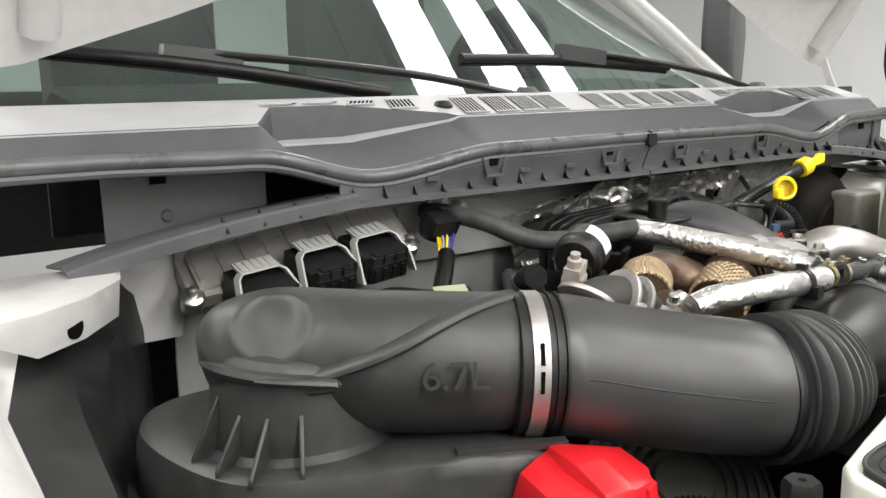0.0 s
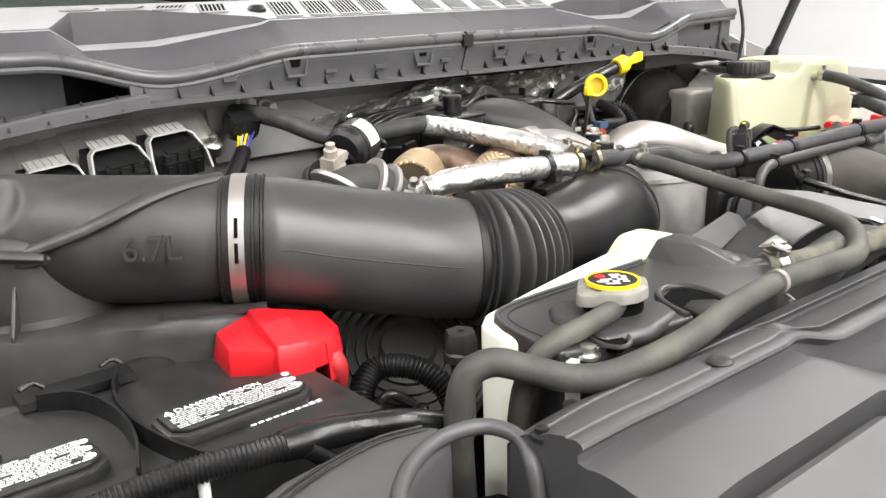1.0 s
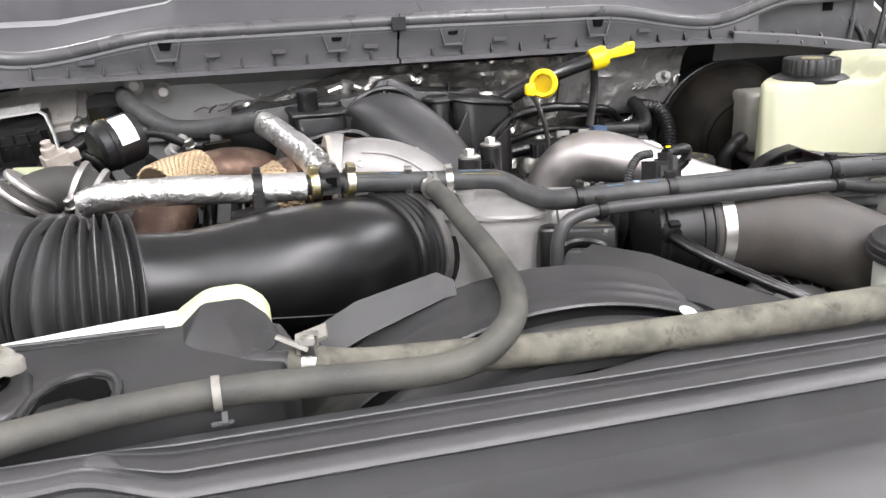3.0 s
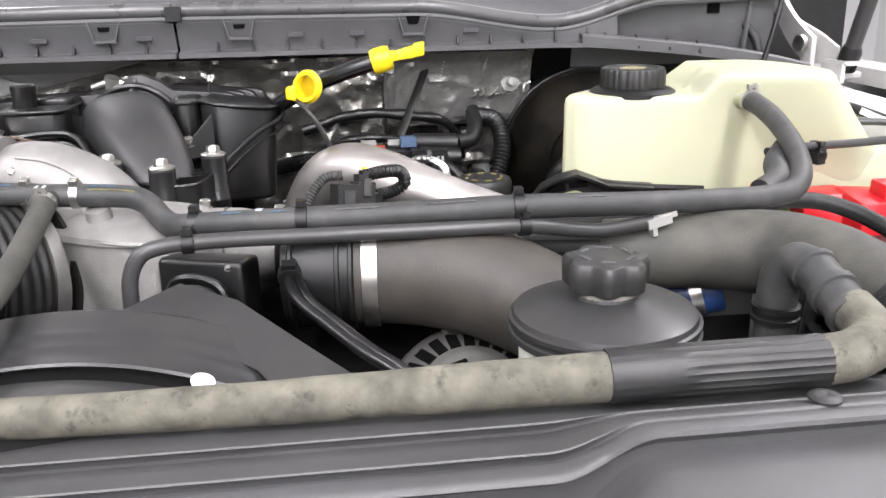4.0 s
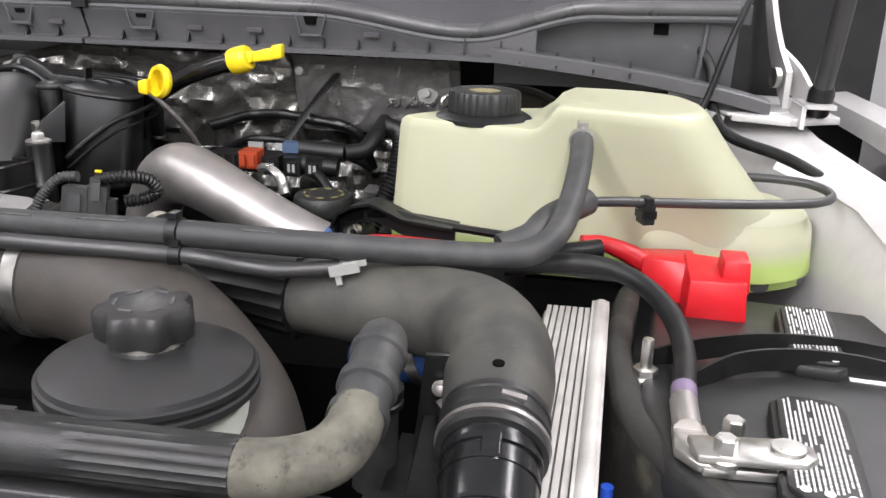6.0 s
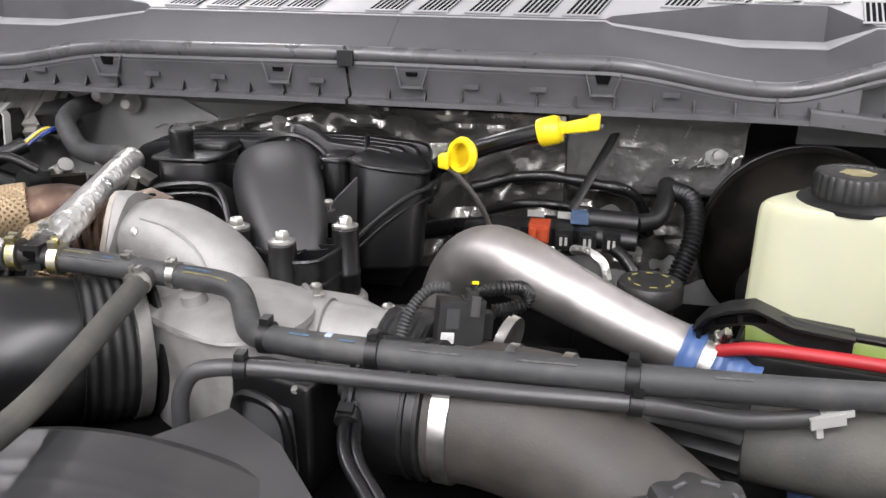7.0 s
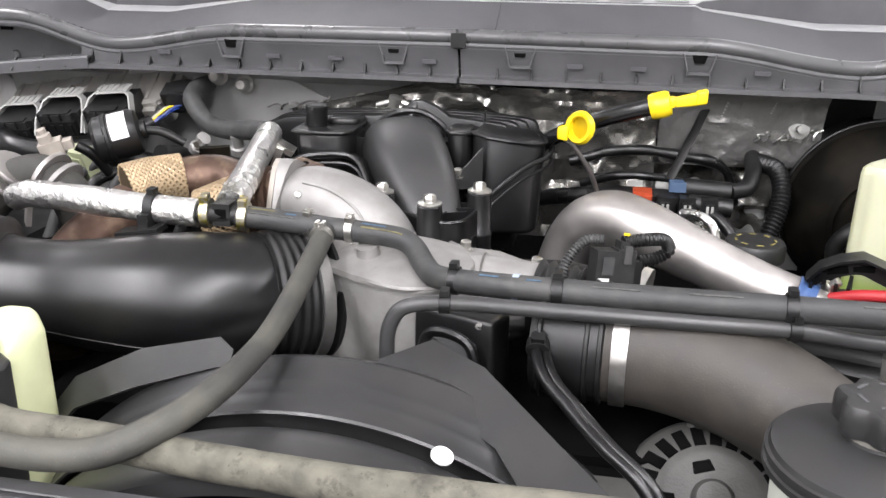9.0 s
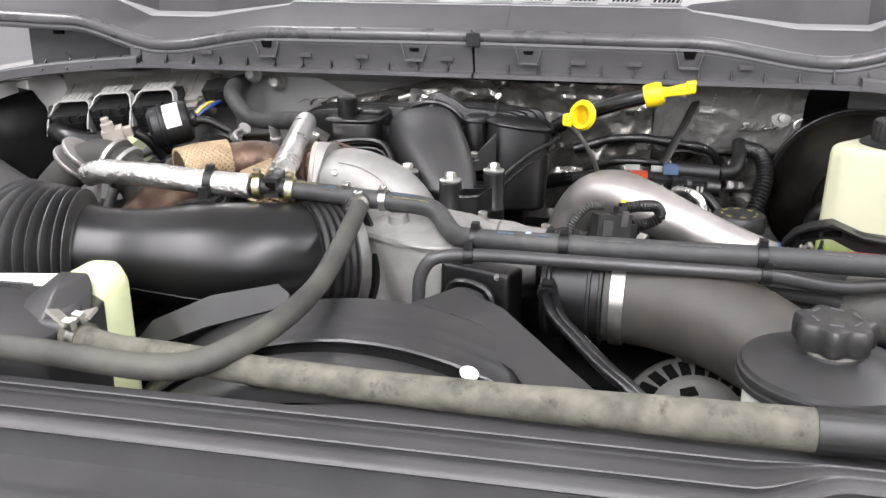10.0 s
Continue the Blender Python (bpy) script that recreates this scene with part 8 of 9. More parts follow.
hold2 = root("battery_hold_down", (0.88, 0.47, 1.12), "black steel battery hold-down strap with a threaded stud", "battery bracket")
part("strap", flat_strip([(0.80, 0.475, 1.13), (0.84, 0.49, 1.137), (0.90, 0.508, 1.14), (0.96, 0.515, 1.138), (1.02, 0.52, 1.13)], 0.02, 0.003), PLASTIC, hold2)
part("strap", flat_strip([(0.83, 0.437, 1.13), (0.865, 0.462, 1.138), (0.91, 0.477, 1.14), (0.96, 0.482, 1.138), (1.02, 0.48, 1.13)], 0.02, 0.003), PLASTIC, hold2)
part("plate", slab([(0.775, 0.43), (0.77, 0.475), (0.79, 0.49), (0.85, 0.50), (0.87, 0.475), (0.84, 0.44)], 1.112, 1.120, 0.003, 2), PLASTIC, hold2)
part("stud", merged(lathe([(0.015, 1.119), (0.015, 1.122), (0.011, 1.124), (0.011, 1.130), (0, 1.131)], Matrix.Translation((0.792, 0.456, 0)), 6), lathe([(0.0052, 1.12), (0.0052, 1.154), (0.0045, 1.157), (0, 1.157)], Matrix.Translation((0.792, 0.456, 0)), 12)), ZINC, hold2, "bright threaded stud with a nut")
thing("battery_earth_cable", sweep([(0.66, 0.56, 1.175), (0.72, 0.565, 1.182), (0.76, 0.562, 1.181), (0.792, 0.543, 1.173), (0.815, 0.505, 1.16), (0.822, 0.46, 1.148), (0.818, 0.41, 1.139), (0.814, 0.375, 1.134), (0.813, 0.35, 1.134)], 0.0095, 14, 6), RUBBER, "thick black battery earth cable", "cable")
thing("cable_crimp", merged(sweep([(0.815, 0.388, 1.136), (0.8135, 0.345, 1.134)], 0.0108, 14, 2)), STEEL, "bright crimp on the battery cable", "cable crimp")
thing("purple_cable_band", sweep([(0.817, 0.405, 1.1385), (0.8155, 0.385, 1.1355)], 0.0104, 14, 2), material("faded_purple_tape", (0.16, 0.12, 0.19), 0.5), "faded purple tape on the battery cable", "tape")
BP = [(0.79, 0.66, 1.118), (0.778, 0.58, 1.12), (0.772, 0.50, 1.12), (0.776, 0.43, 1.115), (0.785, 0.385, 1.112), (0.803, 0.34, 1.112), (0.828, 0.295, 1.114), (0.855, 0.268, 1.108), (0.89, 0.262, 1.08), (0.95, 0.262, 1.04)]
thing("battery_tray_blanket", merged(flat_strip([(x, y, z - 0.1) for x, y, z in BP], 0.2, 0.022), sweep(BP, 0.0125, 12, 6, rough=0.2)), BLANKET, "dusty black insulating blanket wrapped round the battery", "blanket")

fin = root("transmission_fluid_cooler", (0.74, 0.42, 0.95), "pale aluminium cooler block with lengthwise fins", "cooler")
def leaning(bm):
    for v in bm.verts:
        v.co.x += 0.056 * (v.co.y - 0.58)
    return bm


part("core", leaning(box(0.702, 0.75, 0.222, 0.578, 0.93, 1.126, 0.003)), CAST, fin)
for k in range(7):
    part("fin", leaning(box(0.705 + 0.0062 * k, 0.7095 + 0.0062 * k, 0.224, 0.576, 1.126, 1.1335, 0.0012, 2)), FINS, fin)
part("side_tank", leaning(merged(box(0.748, 0.765, 0.22, 0.588, 0.93, 1.137, 0.006, 3), sweep([(0.757, 0.225, 1.132), (0.757, 0.585, 1.132)], 0.0085, 14, 4))), FINS, fin)

wash = root("washer_filler_cap", (0.9, 0.205, 1.05), "bright blue washer filler cap", "filler cap")
part("neck", lathe([(0.028, 1.03), (0.028, 1.10), (0.03, 1.104)], Matrix.Translation((0.928, 0.222, 0)), 28), PLASTIC, wash)
part("cap", merged(lathe([(0.036, 1.10), (0.04, 1.102), (0.04, 1.112), (0.035, 1.118), (0.026, 1.12), (0.024, 1.118), (0, 1.118)], Matrix.Translation((0.928, 0.222, 0)), 36), box(-0.055, -0.03, -0.01, 0.01, 1.104, 1.111, 0.003, m=pose(0.928, 0.222, 0, 0, 0, 10))), BLUE, wash)
thing("blue_pin", lathe([(0.005, 1.05), (0.005, 1.075), (0, 1.076)], Matrix.Translation((0.7615, 0.355, 0)), 12), BLUE, "small blue plastic pin beside the battery", "pin")
thing("nose_support_bracket", merged(box(0.600, 0.640, 0.19, 0.235, 1.05, 1.13, 0.004), box(0.606, 0.63, 0.185, 0.20, 1.10, 1.145, 0.003), sweep([(0.60, 0.215, 1.13), (0.615, 0.20, 1.142), (0.636, 0.205, 1.135)], 0.005, 8, 4)), PLASTIC, "black plastic radiator support bracket", "bracket")
thing("support_nut", lathe([(0.012, 1.128), (0.012, 1.137), (0.008, 1.139), (0, 1.139)], Matrix.Translation((0.645, 0.31, 0.02)), 6), ZINC, "dull zinc nut behind the radiator hose", "nut")
thing("radiator_tank", box(0.60, 0.70, 0.19, 0.36, 0.85, 1.10, 0.012, 3), PLASTIC, "black plastic radiator side tank", "radiator tank")

# tank fittings
thing("reservoir_breather_pipe", merged(sweep([(0.715, 0.60, 1.232), (0.75, 0.615, 1.232), (0.80, 0.637, 1.229), (0.87, 0.664, 1.225), (0.95, 0.70, 1.221), (0.985, 0.72, 1.22), (1.003, 0.74, 1.221), (1.003, 0.76, 1.224), (0.985, 0.775, 1.228), (0.95, 0.79, 1.228), (0.92, 0.80, 1.226)], 0.0052, 14, 6)), DUCT, "thin black breather pipe across the reservoir", "pipe")
thing("pipe_clip", merged(box(-0.006, 0.006, -0.009, 0.009, -0.018, 0.002, 0.002, m=pose(0.796, 0.634, 1.226, 0, 0, 20)), box(-0.008, 0.008, -0.009, 0.009, -0.012, -0.004, 0.002, m=pose(0.796, 0.634, 1.226, 0, 0, 20)), box(-0.004, 0.004, -0.008, 0.008, 0.002, 0.009, 0.0015, m=pose(0.796, 0.634, 1.226, 0, 0, 20))), PLASTIC, "black plastic clip on the breather pipe", "clip")
thing("white_tag", box(-0.025, 0.025, -0.001, 0.001, -0.0045, 0.0045, 0, m=pose(0.975, 0.80, 1.233, 0, 22, 5)), WHITE, "white printed paper tag on the pipe", "tag")
tray = root("starter_cable_channel", (0.58, 0.65, 1.13), "black plastic cable channel with a red cable along the reservoir base", "cable channel")
part("channel", merged(slab([(0.455, 0.70), (0.47, 0.675), (0.53, 0.655), (0.66, 0.632), (0.68, 0.65), (0.60, 0.68), (0.52, 0.70)], 1.12, 1.152, 0.004, 2), sweep([(0.45, 0.70, 1.145), (0.468, 0.687, 1.172), (0.495, 0.677, 1.187), (0.53, 0.67, 1.190), (0.57, 0.662, 1.184), (0.66, 0.645, 1.180)], 0.0085, 10, 5, flat=0.55)), PLASTIC, tray)
ARCH = [(0.458, 0.690, 1.165), (0.468, 0.680, 1.184), (0.486, 0.672, 1.196), (0.508, 0.668, 1.202), (0.524, 0.665, 1.196), (0.545, 0.662, 1.188), (0.60, 0.654, 1.184)]
part("channel_cover", merged(flat_strip([(x, y, z - 0.011) for x, y, z in ARCH], 0.022, 0.003), ribbon(ARCH, (0.006, 0.03, 0.0), 0.003)), PLASTIC, tray)
for k in range(2):
    part("cover_slot", box(-0.011, 0.011, -0.0008, 0.0008, -0.004, 0.004, 0.0005, m=pose(0.484 + 0.026 * k, 0.6695 - 0.0035 * k, 1.183 + 0.005 * k, 0, -14 + 8 * k, -14)), DARK, tray)
for k in range(4):
    part("channel_rib", box(-0.002, 0.002, -0.012, 0.012, 0, 0.02, 0.0005, m=pose(0.465 + 0.012 * k, 0.69 - 0.005 * k, 1.152, 20, 0, -20)), PLASTIC, tray)
part("red_cable", sweep([(0.47, 0.672, 1.145), (0.51, 0.652, 1.162), (0.58, 0.638, 1.166), (0.66, 0.628, 1.165), (0.70, 0.632, 1.165)], 0.0068, 14, 6), REDCABLE, tray, "red battery cable")
part("black_sheath", sweep([(0.66, 0.628, 1.166), (0.71, 0.635, 1.168), (0.755, 0.652, 1.171)], 0.011, 14, 5), TAPE, tray)
SHOULDER = [(0.80, 0.694), (0.87, 0.690), (0.935, 0.692), (0.988, 0.735), (1.0, 0.80), (0.95, 0.885), (0.80, 0.88), (0.74, 0.76)]
part("level_band", stack(SHOULDER, ((1.132, 0.0), (1.166, -0.003), (1.168, -0.01))), TANK, res, "green coolant showing through the tank base")
part("tank_shoulder", stack(SHOULDER, ((1.166, -0.003), (1.182, -0.005), (1.194, -0.012), (1.199, -0.03), (1.20, -0.06))), TANK, res)
for k in range(6):
    part("embossed_bar", box(-0.003, 0.003, -0.001, 0.001, -0.006, 0.006, 0, m=pose(0.835 + 0.008 * k, 0.697, 1.205, -10, 0, 0)), TANK, res)

# sensor, loops and looms in the middle of the bay
sens = root("charge_pressure_sensor", (0.24, 0.555, 1.18), "grey charge pressure sensor with a corrugated lead", "sensor")
QM = Matrix.Translation((0.238, 0.555, 1.215)) @ pose(0, 0, 0, -8, 6, 20)
part("body", box(-0.024, 0.0, -0.012, 0.012, -0.03, 0.012, 0.004, m=QM), BOXBLACK, sens)
part("plug_shell", merged(box(-0.002, 0.018, -0.011, 0.011, -0.03, 0.014, 0.003, m=QM), box(0.001, 0.011, -0.008, 0.008, 0.012, 0.022, 0.002, m=QM)), BOXBLACK, sens)
part("latch", box(0.004, 0.012, -0.0145, -0.009, 0.0, 0.018, 0.002, m=QM), HOSE, sens)
part("latch", box(-0.018, -0.006, -0.0145, -0.011, -0.012, 0.006, 0.002, m=QM), HOSE, sens)
part("data_label", box(-0.021, -0.009, -0.0128, -0.0118, -0.026, -0.016, 0.0004, 1, m=QM), PRINT, sens, "small white data label")
part("boot", box(0.016, 0.027, -0.008, 0.008, -0.022, 0.002, 0.003, m=QM), PLASTIC, sens)
part("lead", ribbed([(0.225, 0.56, 1.236), (0.207, 0.558, 1.234), (0.190, 0.548, 1.215), (0.182, 0.535, 1.185)], 0.0050, 0.0035, 0.0007, 14, 5), HOSE, sens)
part("loop", ribbed([(0.245, 0.56, 1.234), (0.270, 0.57, 1.236), (0.288, 0.585, 1.231), (0.293, 0.593, 1.218), (0.282, 0.59, 1.21), (0.262, 0.582, 1.207)], 0.0065, 0.004, 0.0008, 14, 5), PLASTIC, sens)
part("yellow_tie", box(-0.003, 0.003, -0.0015, 0.0015, 0, 0.002, 0.001, m=pose(0.248, 0.56, 1.242)), YELLOW, sens)
boss = root("intake_throttle_body", (0.25, 0.58, 1.05), "dark throttle body between the charge pipes", "throttle body")
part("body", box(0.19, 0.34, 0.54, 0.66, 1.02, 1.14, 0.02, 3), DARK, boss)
part("upper_hose", sweep([(0.235, 0.55, 1.15, 0.039), (0.30, 0.542, 1.151, 0.038), (0.35, 0.532, 1.151, 0.036), (0.385, 0.524, 1.152, 0.032)], seg=24, sub=4), BROWNHOSE, boss)
for bx in (0.285, 0.335):
    band((bx, 0.544 - 0.18 * (bx - 0.285), 1.151), (1, -0.18, 0), 0.0388, boss, 0.009, ZINC)
wire = root("fan_wiring_loom", (0.2, 0.35, 1.1), "black taped fan wiring loom drooping over the shroud", "wiring loom")
LEAD = [(0.178, 0.44, 1.198), (0.171, 0.419, 1.182), (0.180, 0.376, 1.170), (0.205, 0.345, 1.157), (0.235, 0.310, 1.144), (0.263, 0.289, 1.130), (0.285, 0.27, 1.10)]
part("loom", sweep(LEAD, 0.0052, 14, 6, rough=0.08), TAPE, wire)
part("second_lead", sweep([(x + 0.0085, y + 0.003, z - 0.001) for x, y, z in LEAD], 0.0046, 12, 6, rough=0.08), TAPE, wire)
part("tape_wrap", sweep([(0.188, 0.462, 1.208, 0.008), (0.182, 0.448, 1.202, 0.0105), (0.177, 0.432, 1.193, 0.011), (0.175, 0.418, 1.183, 0.0095)], seg=14, sub=5, rough=0.35), TAPE, wire)
for q, w in (((0.173, 0.41, 1.18), (0, -1, -0.5)), ((0.178, 0.442, 1.2), (-0.4, -0.8, -0.4))):
    cable_tie(q, w, 0.009, wire)
alt = root("alternator", (0.33, 0.33, 0.95), "grey cast alternator with slotted end cover", "alternator")
AM = aim((0.334, 0.388, 1.048), (-0.05, -0.66, 0.75)) @ Matrix.Scale(1.2, 4)
part("housing", lathe([(0.06, -0.08), (0.066, -0.07), (0.068, 0.0), (0.0655, 0.0075), (0.062, 0.0107), (0.037, 0.0234), (0.034, 0.024), (0.02, 0.024), (0, 0.024)], AM, 60), ALTCAST, alt)
for k in range(24):
    part("slot", box(-0.0088, 0.0088, -0.0043, 0.0043, -0.003, 0.0012, 0.001, m=AM @ pose(0, 0, 0, 0, 0, k * 15) @ pose(0.0495, 0, 0.0170, 0, 27, 0)), DARK, alt)
part("bearing_boss", lathe([(0, 0.030), (0.012, 0.030), (0.015, 0.027), (0.016, 0.0235)], AM, 24), ALTCAST, alt)
for a in (20, 140, 260):
    part("brush_window", slab([(-0.008, -0.0045), (0.008, -0.0045), (0.0065, 0.0045), (-0.0065, 0.0045)], 0.023, 0.0246, 0.0006, 1, m=AM @ pose(0, 0, 0, 0, 0, a) @ pose(0, 0.025, 0)), DARK, alt)
for a in (100, 220, 340):
    part("ear", lathe([(0, -0.02), (0.011, -0.02), (0.011, 0.012), (0.007, 0.014), (0.006, 0.02), (0, 0.021)], AM @ pose(0.062 * math.cos(radians(a)), 0.062 * math.sin(radians(a)), 0), 16), ALTCAST, alt)
part("top_lug", merged(box(-0.05, 0.0, -0.015, 0.015, -0.02, 0.03, 0.006, m=pose(0.275, 0.34, 1.06))), ALTCAST, alt)
part("pulley", lathe([(0.03, 0), (0.03, 0.03), (0, 0.03)], aim((0.20, 0.27, 1.02), (0.1, -1, 0.2)), 24), PLASTIC, alt)
# near-black box added to paint in the gap under the charge hose
part("dark_gap_filler", box(0.20, 0.30, 0.32, 0.40, 1.0, 1.07, 0.012, 3), DARK, engine)
thing("heater_pipe_stub", sweep([(0.14, 0.64, 1.15), (0.19, 0.63, 1.155), (0.235, 0.61, 1.15)], 0.028, 18, 4), RUBBER, "black rubber hose stub behind the sensor", "hose")
thing("booster_hose", sweep([(0.565, 0.90, 1.04), (0.545, 0.89, 1.10), (0.535, 0.885, 1.14), (0.55, 0.88, 1.165), (0.575, 0.90, 1.17)], 0.012, 12, 5), RUBBER, "black rubber hose beside the booster", "hose")
thing("foil_ring", sweep([(0.325, 0.815, 1.195), (0.34, 0.80, 1.20), (0.358, 0.79, 1.192), (0.366, 0.785, 1.172)], 0.006, 8, 5, rough=0.4), FOIL, "crinkled foil edge behind the charge pipe", "foil")

brk = root("radiator_hose_bracket", (0.63, 0.31, 1.1), "black sheet bracket with a bright bolt beside the hose connector", "bracket")
part("plate", hull([(0.61, 0.33, 1.06), (0.655, 0.335, 1.06), (0.61, 0.326, 1.06), (0.655, 0.331, 1.06), (0.622, 0.327, 1.185), (0.652, 0.331, 1.185), (0.622, 0.331, 1.185), (0.652, 0.335, 1.185)], 0.001, 1), PLASTIC, brk)
part("foot", hull([(0.622, 0.20, 1.10), (0.645, 0.20, 1.10), (0.622, 0.33, 1.13), (0.645, 0.33, 1.13), (0.622, 0.20, 1.106), (0.645, 0.20, 1.106), (0.622, 0.33, 1.136), (0.645, 0.33, 1.136)], 0.001, 1), PLASTIC, brk)
hexbolt((0.634, 0.325, 1.160), (0, -1, 0.2), 0.0045, 0.008, brk, STEEL)

# ---- bonnet, windscreen, wipers, mirror ----
bonnet = root("bonnet", (0, 1.25, 1.55), "raised silver-white bonnet seen from below", "bonnet")
HOOD_EDGE = [(0.0, 1.18, 1.76), (0.3, 1.20, 1.735), (0.5, 1.22, 1.69), (0.745, 1.25, 1.60), (0.96, 1.255, 1.53), (1.0, 1.25, 1.525)]


def hood_row(x, lift=0.0):
    ax = min(abs(x), 1.0)
    for (a, y0, z0), (b, y1, z1) in zip(HOOD_EDGE, HOOD_EDGE[1:]):
        if ax <= b:
            f = (ax - a) / (b - a)
            y, z = y0 + (y1 - y0) * f, z0 + (z1 - z0) * f
            break
    out = []
    for k in range(9):
        s = k / 8
        out.append((y * (1 - s) + 0.42 * s, (z * (1 - s) + 2.62 * s) + 0.06 * math.sin(math.pi * s)))
    return out


part("skin", thick(strip(hood_row, xs_between(-1.0, 1.0, 40)), 0.012), PAINT, bonnet)
part("inner_frame", thick(strip(lambda x: [(y - 0.03, z - 0.025) for y, z in hood_row(x)[1:8]], xs_between(-0.86, 0.86, 24)), 0.01), PAINT, bonnet)
for s in (-1, 1):
    part("side_rail", sweep([(s * 0.93, 1.22, 1.57), (s * 0.94, 1.0, 1.86), (s * 0.93, 0.75, 2.18), (s * 0.90, 0.52, 2.46)], 0.028, 10, 4), PAINT, bonnet)

for s in (1,):
    hinge = part("bonnet_hinge", slab([(s * 0.93, 0.985), (s * 0.94, 1.13), (s * 1.0, 1.20), (s * 1.06, 1.19), (s * 1.075, 1.0), (s * 1.0, 0.96)], 1.262, 1.272, 0.002, 2), PAINT, body, "pressed silver-white bonnet hinge")
    part("gooseneck", merged(flat_strip([(s * 1.01, 1.04, 1.30), (s * 1.008, 1.10, 1.33), (s * 1.005, 1.15, 1.37), (s * 1.0, 1.19, 1.43), (s * 0.995, 1.22, 1.50), (s * 0.99, 1.24, 1.56)], 0.05, 0.008), flat_strip([(s * 1.03, 1.0, 1.29), (s * 1.025, 1.05, 1.31), (s * 1.01, 1.10, 1.33)], 0.045, 0.006)), PAINT, hinge)
    part("pivot", lathe([(0.014, 0), (0.014, 0.008), (0, 0.009)], aim((s * 1.0, 1.06, 1.315), (-s, -0.2, 0)), 16), ZINC, hinge)
    part("bolt", merged(lathe([(0.013, 1.27), (0.013, 1.275), (0.009, 1.277), (0.009, 1.286), (0, 1.287)], Matrix.Translation((s * 0.975, 1.03, 0)), 6)), PAINT, hinge)
    part("lip", merged(box(-0.02, 0.02, -0.03, 0.03, -0.003, 0.003, 0.001, m=pose(s * 1.035, 0.985, 1.29)), box(-0.003, 0.003, -0.03, 0.03, -0.03, 0.0, 0.001, m=pose(s * 1.015, 0.985, 1.29))), PAINT, hinge)
    strut = root("bonnet_gas_strut", (s * 1.04, 0.985, 1.29), "black bonnet gas strut with faded print", "gas strut", "gas struts")
    part("cylinder", sweep([(s * 1.04, 0.983, 1.30), (s * 1.03, 0.84, 1.62), (s * 1.02, 0.72, 1.88)], 0.0125, 16, 2), DUCT, strut)
    part("rod", sweep([(s * 1.02, 0.72, 1.88), (s * 1.0, 0.57, 2.20)], 0.005, 12, 2), ZINC, strut)
    part("ball_cup", lathe([(0.016, -0.02), (0.017, 0.01), (0.013, 0.02), (0, 0.021)], aim((s * 1.04, 0.984, 1.297), (0, -0.4, 1)), 16), PLASTIC, strut)
thing("bonnet_lamp_cable", sweep([(0.88, 0.98, 1.255), (0.895, 0.985, 1.29), (0.915, 0.99, 1.36), (0.95, 1.03, 1.45), (0.955, 1.05, 1.52), (0.93, 1.02, 1.66), (0.92, 0.95, 1.82)], 0.0045, 8, 6), RUBBER, "thin black cable rising to the bonnet", "cable")
thing("wing_harness", sweep([(0.83, 1.085, 1.385), (0.87, 1.06, 1.365), (0.90, 1.03, 1.33), (0.905, 1.0, 1.28), (0.92, 0.95, 1.25), (0.985, 0.88, 1.235), (1.04, 0.80, 1.21), (1.06, 0.70, 1.195)], 0.0075, 12, 6), RUBBER, "black wiring harness along the inner wing", "wiring loom")
part("tower_plate", hull([(0.925, 0.985, 1.268), (0.90, 1.04, 1.270), (0.93, 1.11, 1.272), (1.05, 1.15, 1.272), (1.07, 1.06, 1.270), (1.0, 1.01, 1.268), (0.925, 0.985, 1.273), (0.90, 1.04, 1.275), (0.93, 1.11, 1.277), (1.05, 1.15, 1.277), (1.07, 1.06, 1.275), (1.0, 1.01, 1.273)], 0.0012, 1), PAINT, body, "silver-white sheet plate at the wing corner")
part("plate_opening", slab([(0.945, 1.05), (0.955, 1.085), (1.0, 1.09), (0.995, 1.06)], 1.2775, 1.2785, 0), DARK, body)
part("plate_mark", lathe([(0.008, 1.2775), (0.008, 1.279), (0.0, 1.2795)], Matrix.Translation((0.975, 1.025, 0)), 12), PAINT, body)
thing("harness_clip", merged(box(-0.012, 0.012, -0.008, 0.008, -0.01, 0.01, 0.003, m=pose(0.905, 0.985, 1.262, 0, 20, 30)), box(-0.018, 0.0, -0.004, 0.004, -0.004, 0.004, 0.001, m=pose(0.89, 0.985, 1.27, 0, 40, 30))), PALEGREY, "grey harness clip at the wing corner", "clip")

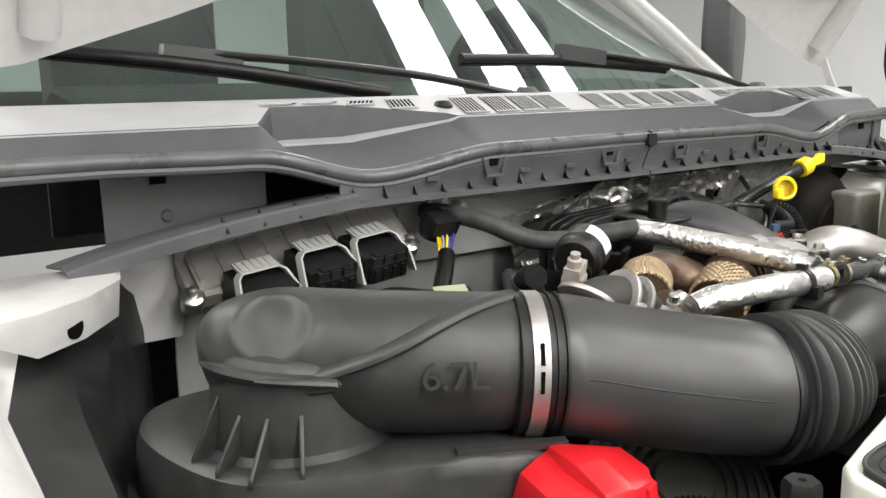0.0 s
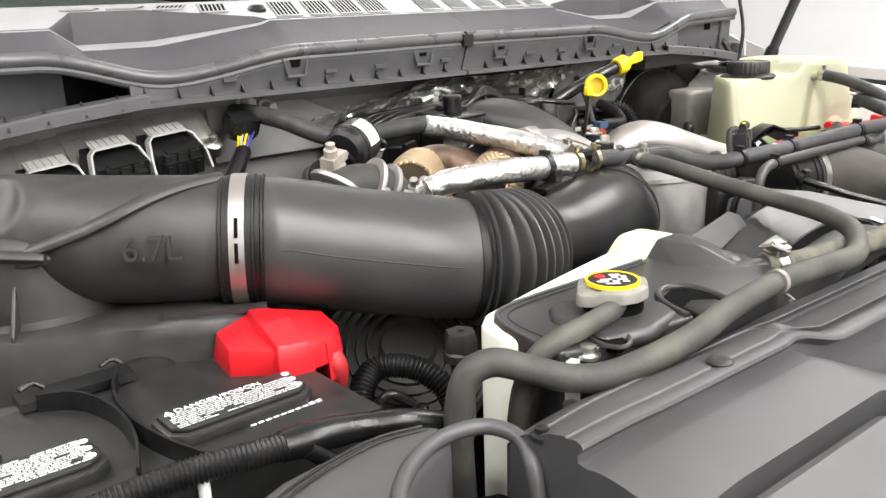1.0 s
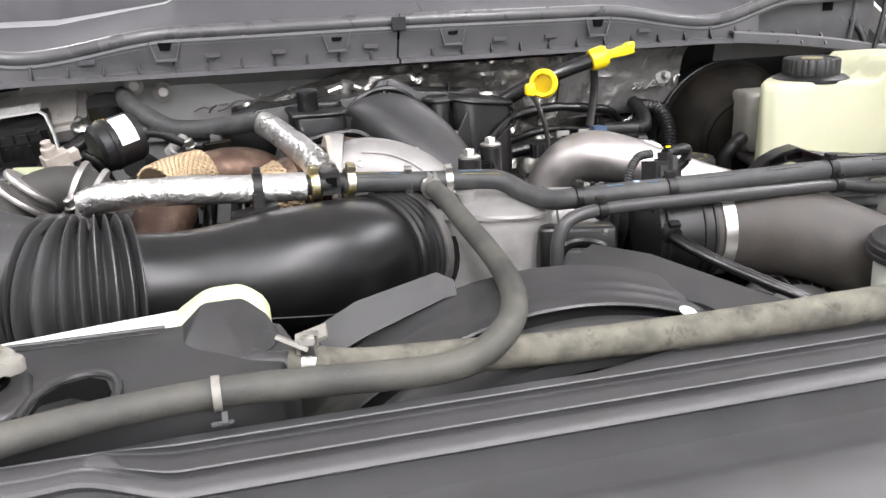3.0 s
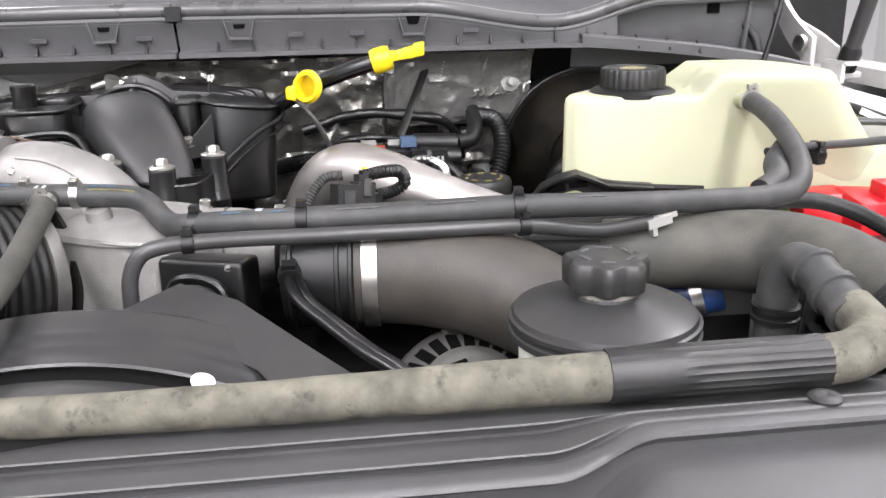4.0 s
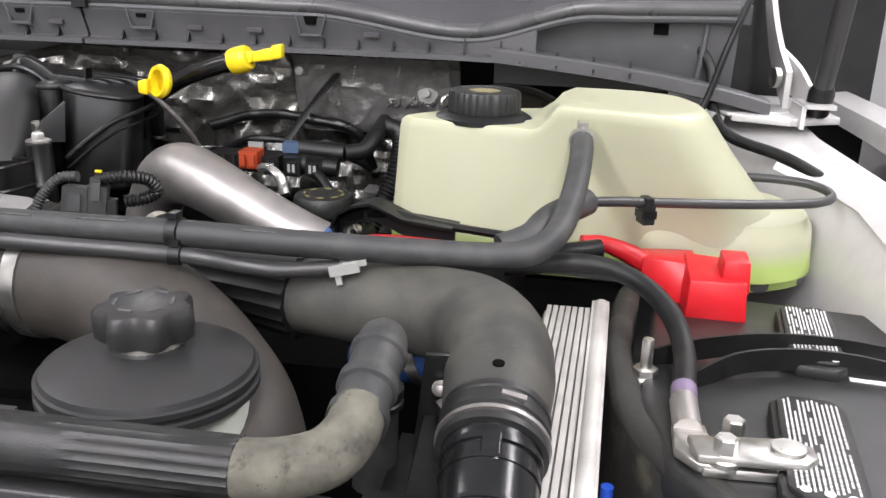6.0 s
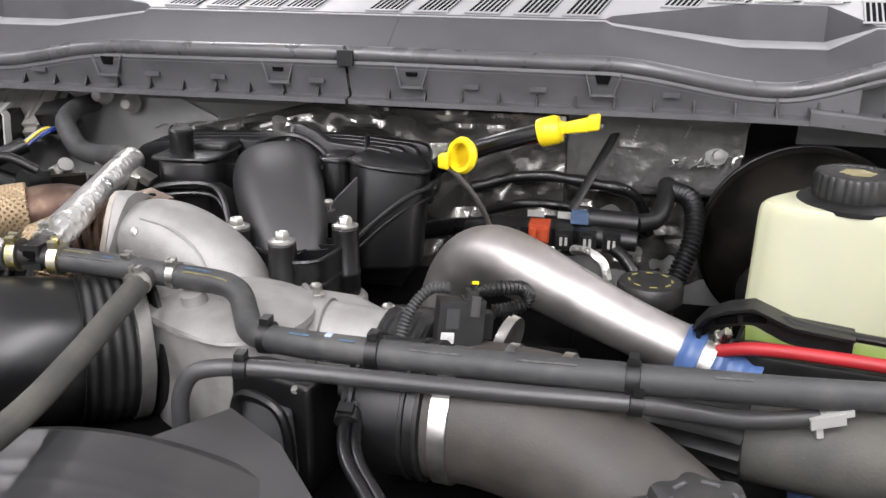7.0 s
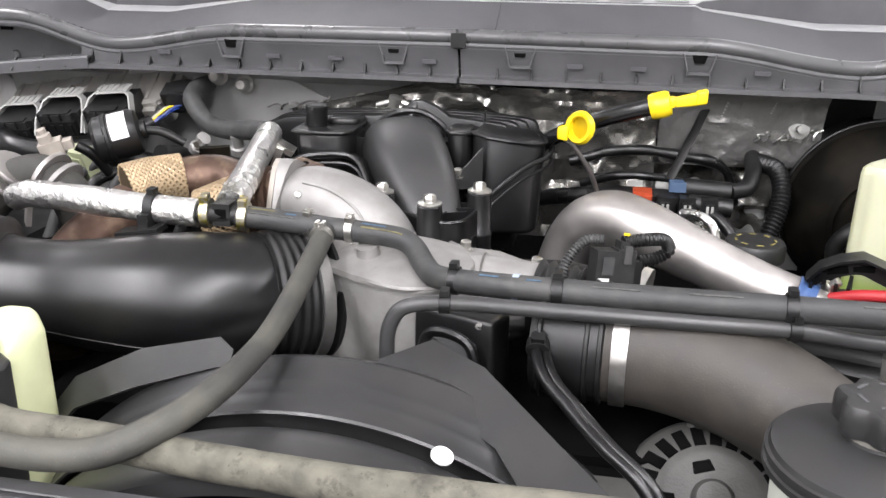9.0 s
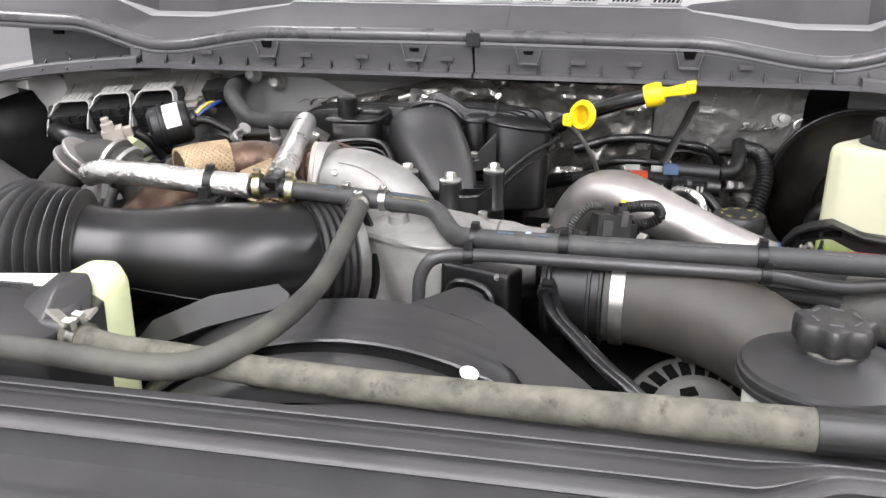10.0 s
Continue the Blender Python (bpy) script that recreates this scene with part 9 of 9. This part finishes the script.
# curved closing panel on the driver side, under the cowl corner
for s in (-1, 1):
    shelf = root("cowl_corner_shelf", (s * 0.75, 1.03, 1.28), "dark grey curved plastic shelf under the cowl corner", "shelf", "corner shelves")
    rows = []
    for k in range(21):
        f = k / 20
        x = 0.60 + 0.38 * f
        z = 1.326 - 0.034 * f - 0.022 * f ** 3
        y = 0.978 + 0.012 * f
        rows.append([(s * x, y + 0.10, z + 0.012), (s * x, y + 0.045, z + 0.018), (s * x, y + 0.035, z + 0.020), (s * x, y + 0.004, z + 0.019), (s * x, y, z + 0.016), (s * x, y, z), (s * x, y + 0.008, z - 0.002)])
    part("shelf", thick(loft(rows, closed=False, caps=False), 0.003), CLOSEOUT, shelf, "", 25)
    for k in range(4):
        x = 0.64 + 0.05 * k
        z = 1.326 - 0.034 * (x - 0.6) / 0.38
        part("gusset", slab([(0, 0), (0.022, 0), (0.02, 0.02)], -0.0015, 0.0015, 0, m=Matrix.Translation((s * x, 0.978, z + 0.004)) @ pose(0, 0, 0, 90, 0, 90)), PLASTIC, shelf)

cab = root("cab_front", (0, 1.7, 1.0), "dark cab interior behind the windscreen", "cab")
part("bulkhead", box(-0.85, 0.85, 1.27, 1.30, 0.9, 1.438, 0.002), PLASTIC, cab)
part("dashboard", thick(loft([[(x, 1.38, 1.43), (x, 1.55, 1.47), (x, 1.75, 1.50), (x, 1.85, 1.46), (x, 1.86, 1.2)] for x in xs_between(-0.8, 0.8, 4)], closed=False, caps=False), 0.01), PLASTIC, cab)
part("seat_back", box(-0.62, -0.15, 2.5, 2.62, 1.1, 1.85, 0.08, 3), PLASTIC, cab)
part("seat_back", box(0.15, 0.62, 2.5, 2.62, 1.1, 1.85, 0.08, 3), PLASTIC, cab)
part("roof", box(-0.9, 0.9, 2.2, 3.6, 2.02, 2.06, 0.01), PAINT, cab)
part("rear_wall", box(-0.85, 0.85, 3.5, 3.55, 0.9, 1.5, 0.01), PLASTIC, cab)
for s in (-1, 1):
    part("pillar", sweep([(s * 1.0, 1.50, 1.44), (s * 0.94, 1.95, 1.80), (s * 0.86, 2.35, 2.04)], 0.035, 10, 4), PAINT, cab)
    part("door_skin", box(s * 0.99 - 0.02, s * 0.99 + 0.02, 1.55, 3.5, 0.6, 1.44, 0.01), PAINT, cab)
wheel = root("steering_wheel", (0.38, 1.8, 1.4), "dark steering wheel behind the windscreen", "steering wheel")
part("rim", lathe([(0.17, -0.014), (0.184, 0.0), (0.17, 0.014), (0.156, 0.0), (0.17, -0.014)], aim((0.38, 1.83, 1.53), (0, -0.9, -0.4)), 40), PLASTIC, wheel)
part("hub", lathe([(0.07, -0.03), (0.07, 0.03), (0.05, 0.04), (0, 0.04)], aim((0.38, 1.83, 1.53), (0, -0.9, -0.4)), 24), PLASTIC, wheel)
glass = bpy.data.materials.new("tinted_windscreen_glass")
glass.use_nodes = True
gb = glass.node_tree.nodes["Principled BSDF"]
gb.inputs["Base Color"].default_value = (0.50, 0.66, 0.60, 1)
gb.inputs["Transmission Weight"].default_value, gb.inputs["Roughness"].default_value, gb.inputs["IOR"].default_value = 1.0, 0.01, 1.65
rows = []
for k in range(9):
    s = k / 8
    rows.append([(x * (1 - 0.16 * s), 1.292 + 0.16 * (abs(x) / 0.87) ** 2 + 0.95 * s, 1.447 + 0.60 * s) for x in xs_between(-0.98, 0.98, 24)])
ws = thing("windscreen", thick(loft(rows, closed=False, caps=False), 0.005), glass, "green-tinted raked windscreen glass", "windscreen")
ws.visible_shadow = False


def wiper(pivot, tip, blade_a, blade_b, group):
    w = root("windscreen_wiper", pivot, "black windscreen wiper resting on the glass", "wiper", group)
    p, t = Vector(pivot), Vector(tip)
    part("arm", sweep([tuple(p), tuple(p.lerp(t, 0.35) + Vector((0, 0, 0.016))), tuple(p.lerp(t, 0.75) + Vector((0, 0, 0.014))), tuple(t + Vector((0, 0, 0.006)))], 0.0125, 10, 5, flat=0.6), PLASTIC, w)
    part("pivot_cap", lathe([(0.022, -0.02), (0.024, 0.01), (0.016, 0.02), (0, 0.021)], Matrix.Translation(p), 18), GREY, w)
    a, b = Vector(blade_a), Vector(blade_b)
    m = a.lerp(b, 0.5)
    blade = part("blade", sweep([tuple(a), tuple(m + Vector((0, 0, 0.008))), tuple(b)], 0.0095, 10, 6), PLASTIC, w)
    part("squeegee", sweep([tuple(a - Vector((0, -0.006, 0.012))), tuple(m - Vector((0, -0.006, 0.004))), tuple(b - Vector((0, -0.006, 0.012)))], 0.004, 6, 6), RUBBER, blade)
    part("blade_joint", box(-0.065, 0.065, -0.014, 0.014, -0.018, 0.014, 0.009, 3, m=Matrix.Translation(t) @ pose(0, 0, 0, 0, 6, -3)), DUCT, w)


wiper((-0.045, 1.25, 1.462), (-0.66, 1.35, 1.54), (-1.0, 1.372, 1.562), (-0.334, 1.30, 1.478), "wipers")
wiper((0.80, 1.30, 1.462), (0.207, 1.35, 1.551), (-0.129, 1.35, 1.541), (0.505, 1.35, 1.522), "wipers")
thing("washer_jet", lathe([(0.016, 0), (0.017, 0.008), (0.011, 0.016), (0, 0.018)], Matrix.Translation((-0.335, 1.14, 1.447)), 16), PLASTIC, "small black washer jet on the cowl", "washer jet")
mir = root("door_mirror", (1.22, 1.72, 1.35), "dark grey towing door mirror", "mirror")
part("shell", slab([(-0.07, -0.14), (-0.09, 0.0), (-0.07, 0.14), (0.06, 0.15), (0.09, 0.0), (0.06, -0.15)], -0.05, 0.05, 0.025, 4, m=Matrix.Translation((1.16, 1.66, 1.62)) @ pose(0, 0, 0, 90, 0, 20)), GREY, mir)
part("arm", sweep([(1.0, 1.72, 1.42), (1.08, 1.70, 1.46), (1.14, 1.67, 1.52)], 0.022, 10, 4), GREY, mir)
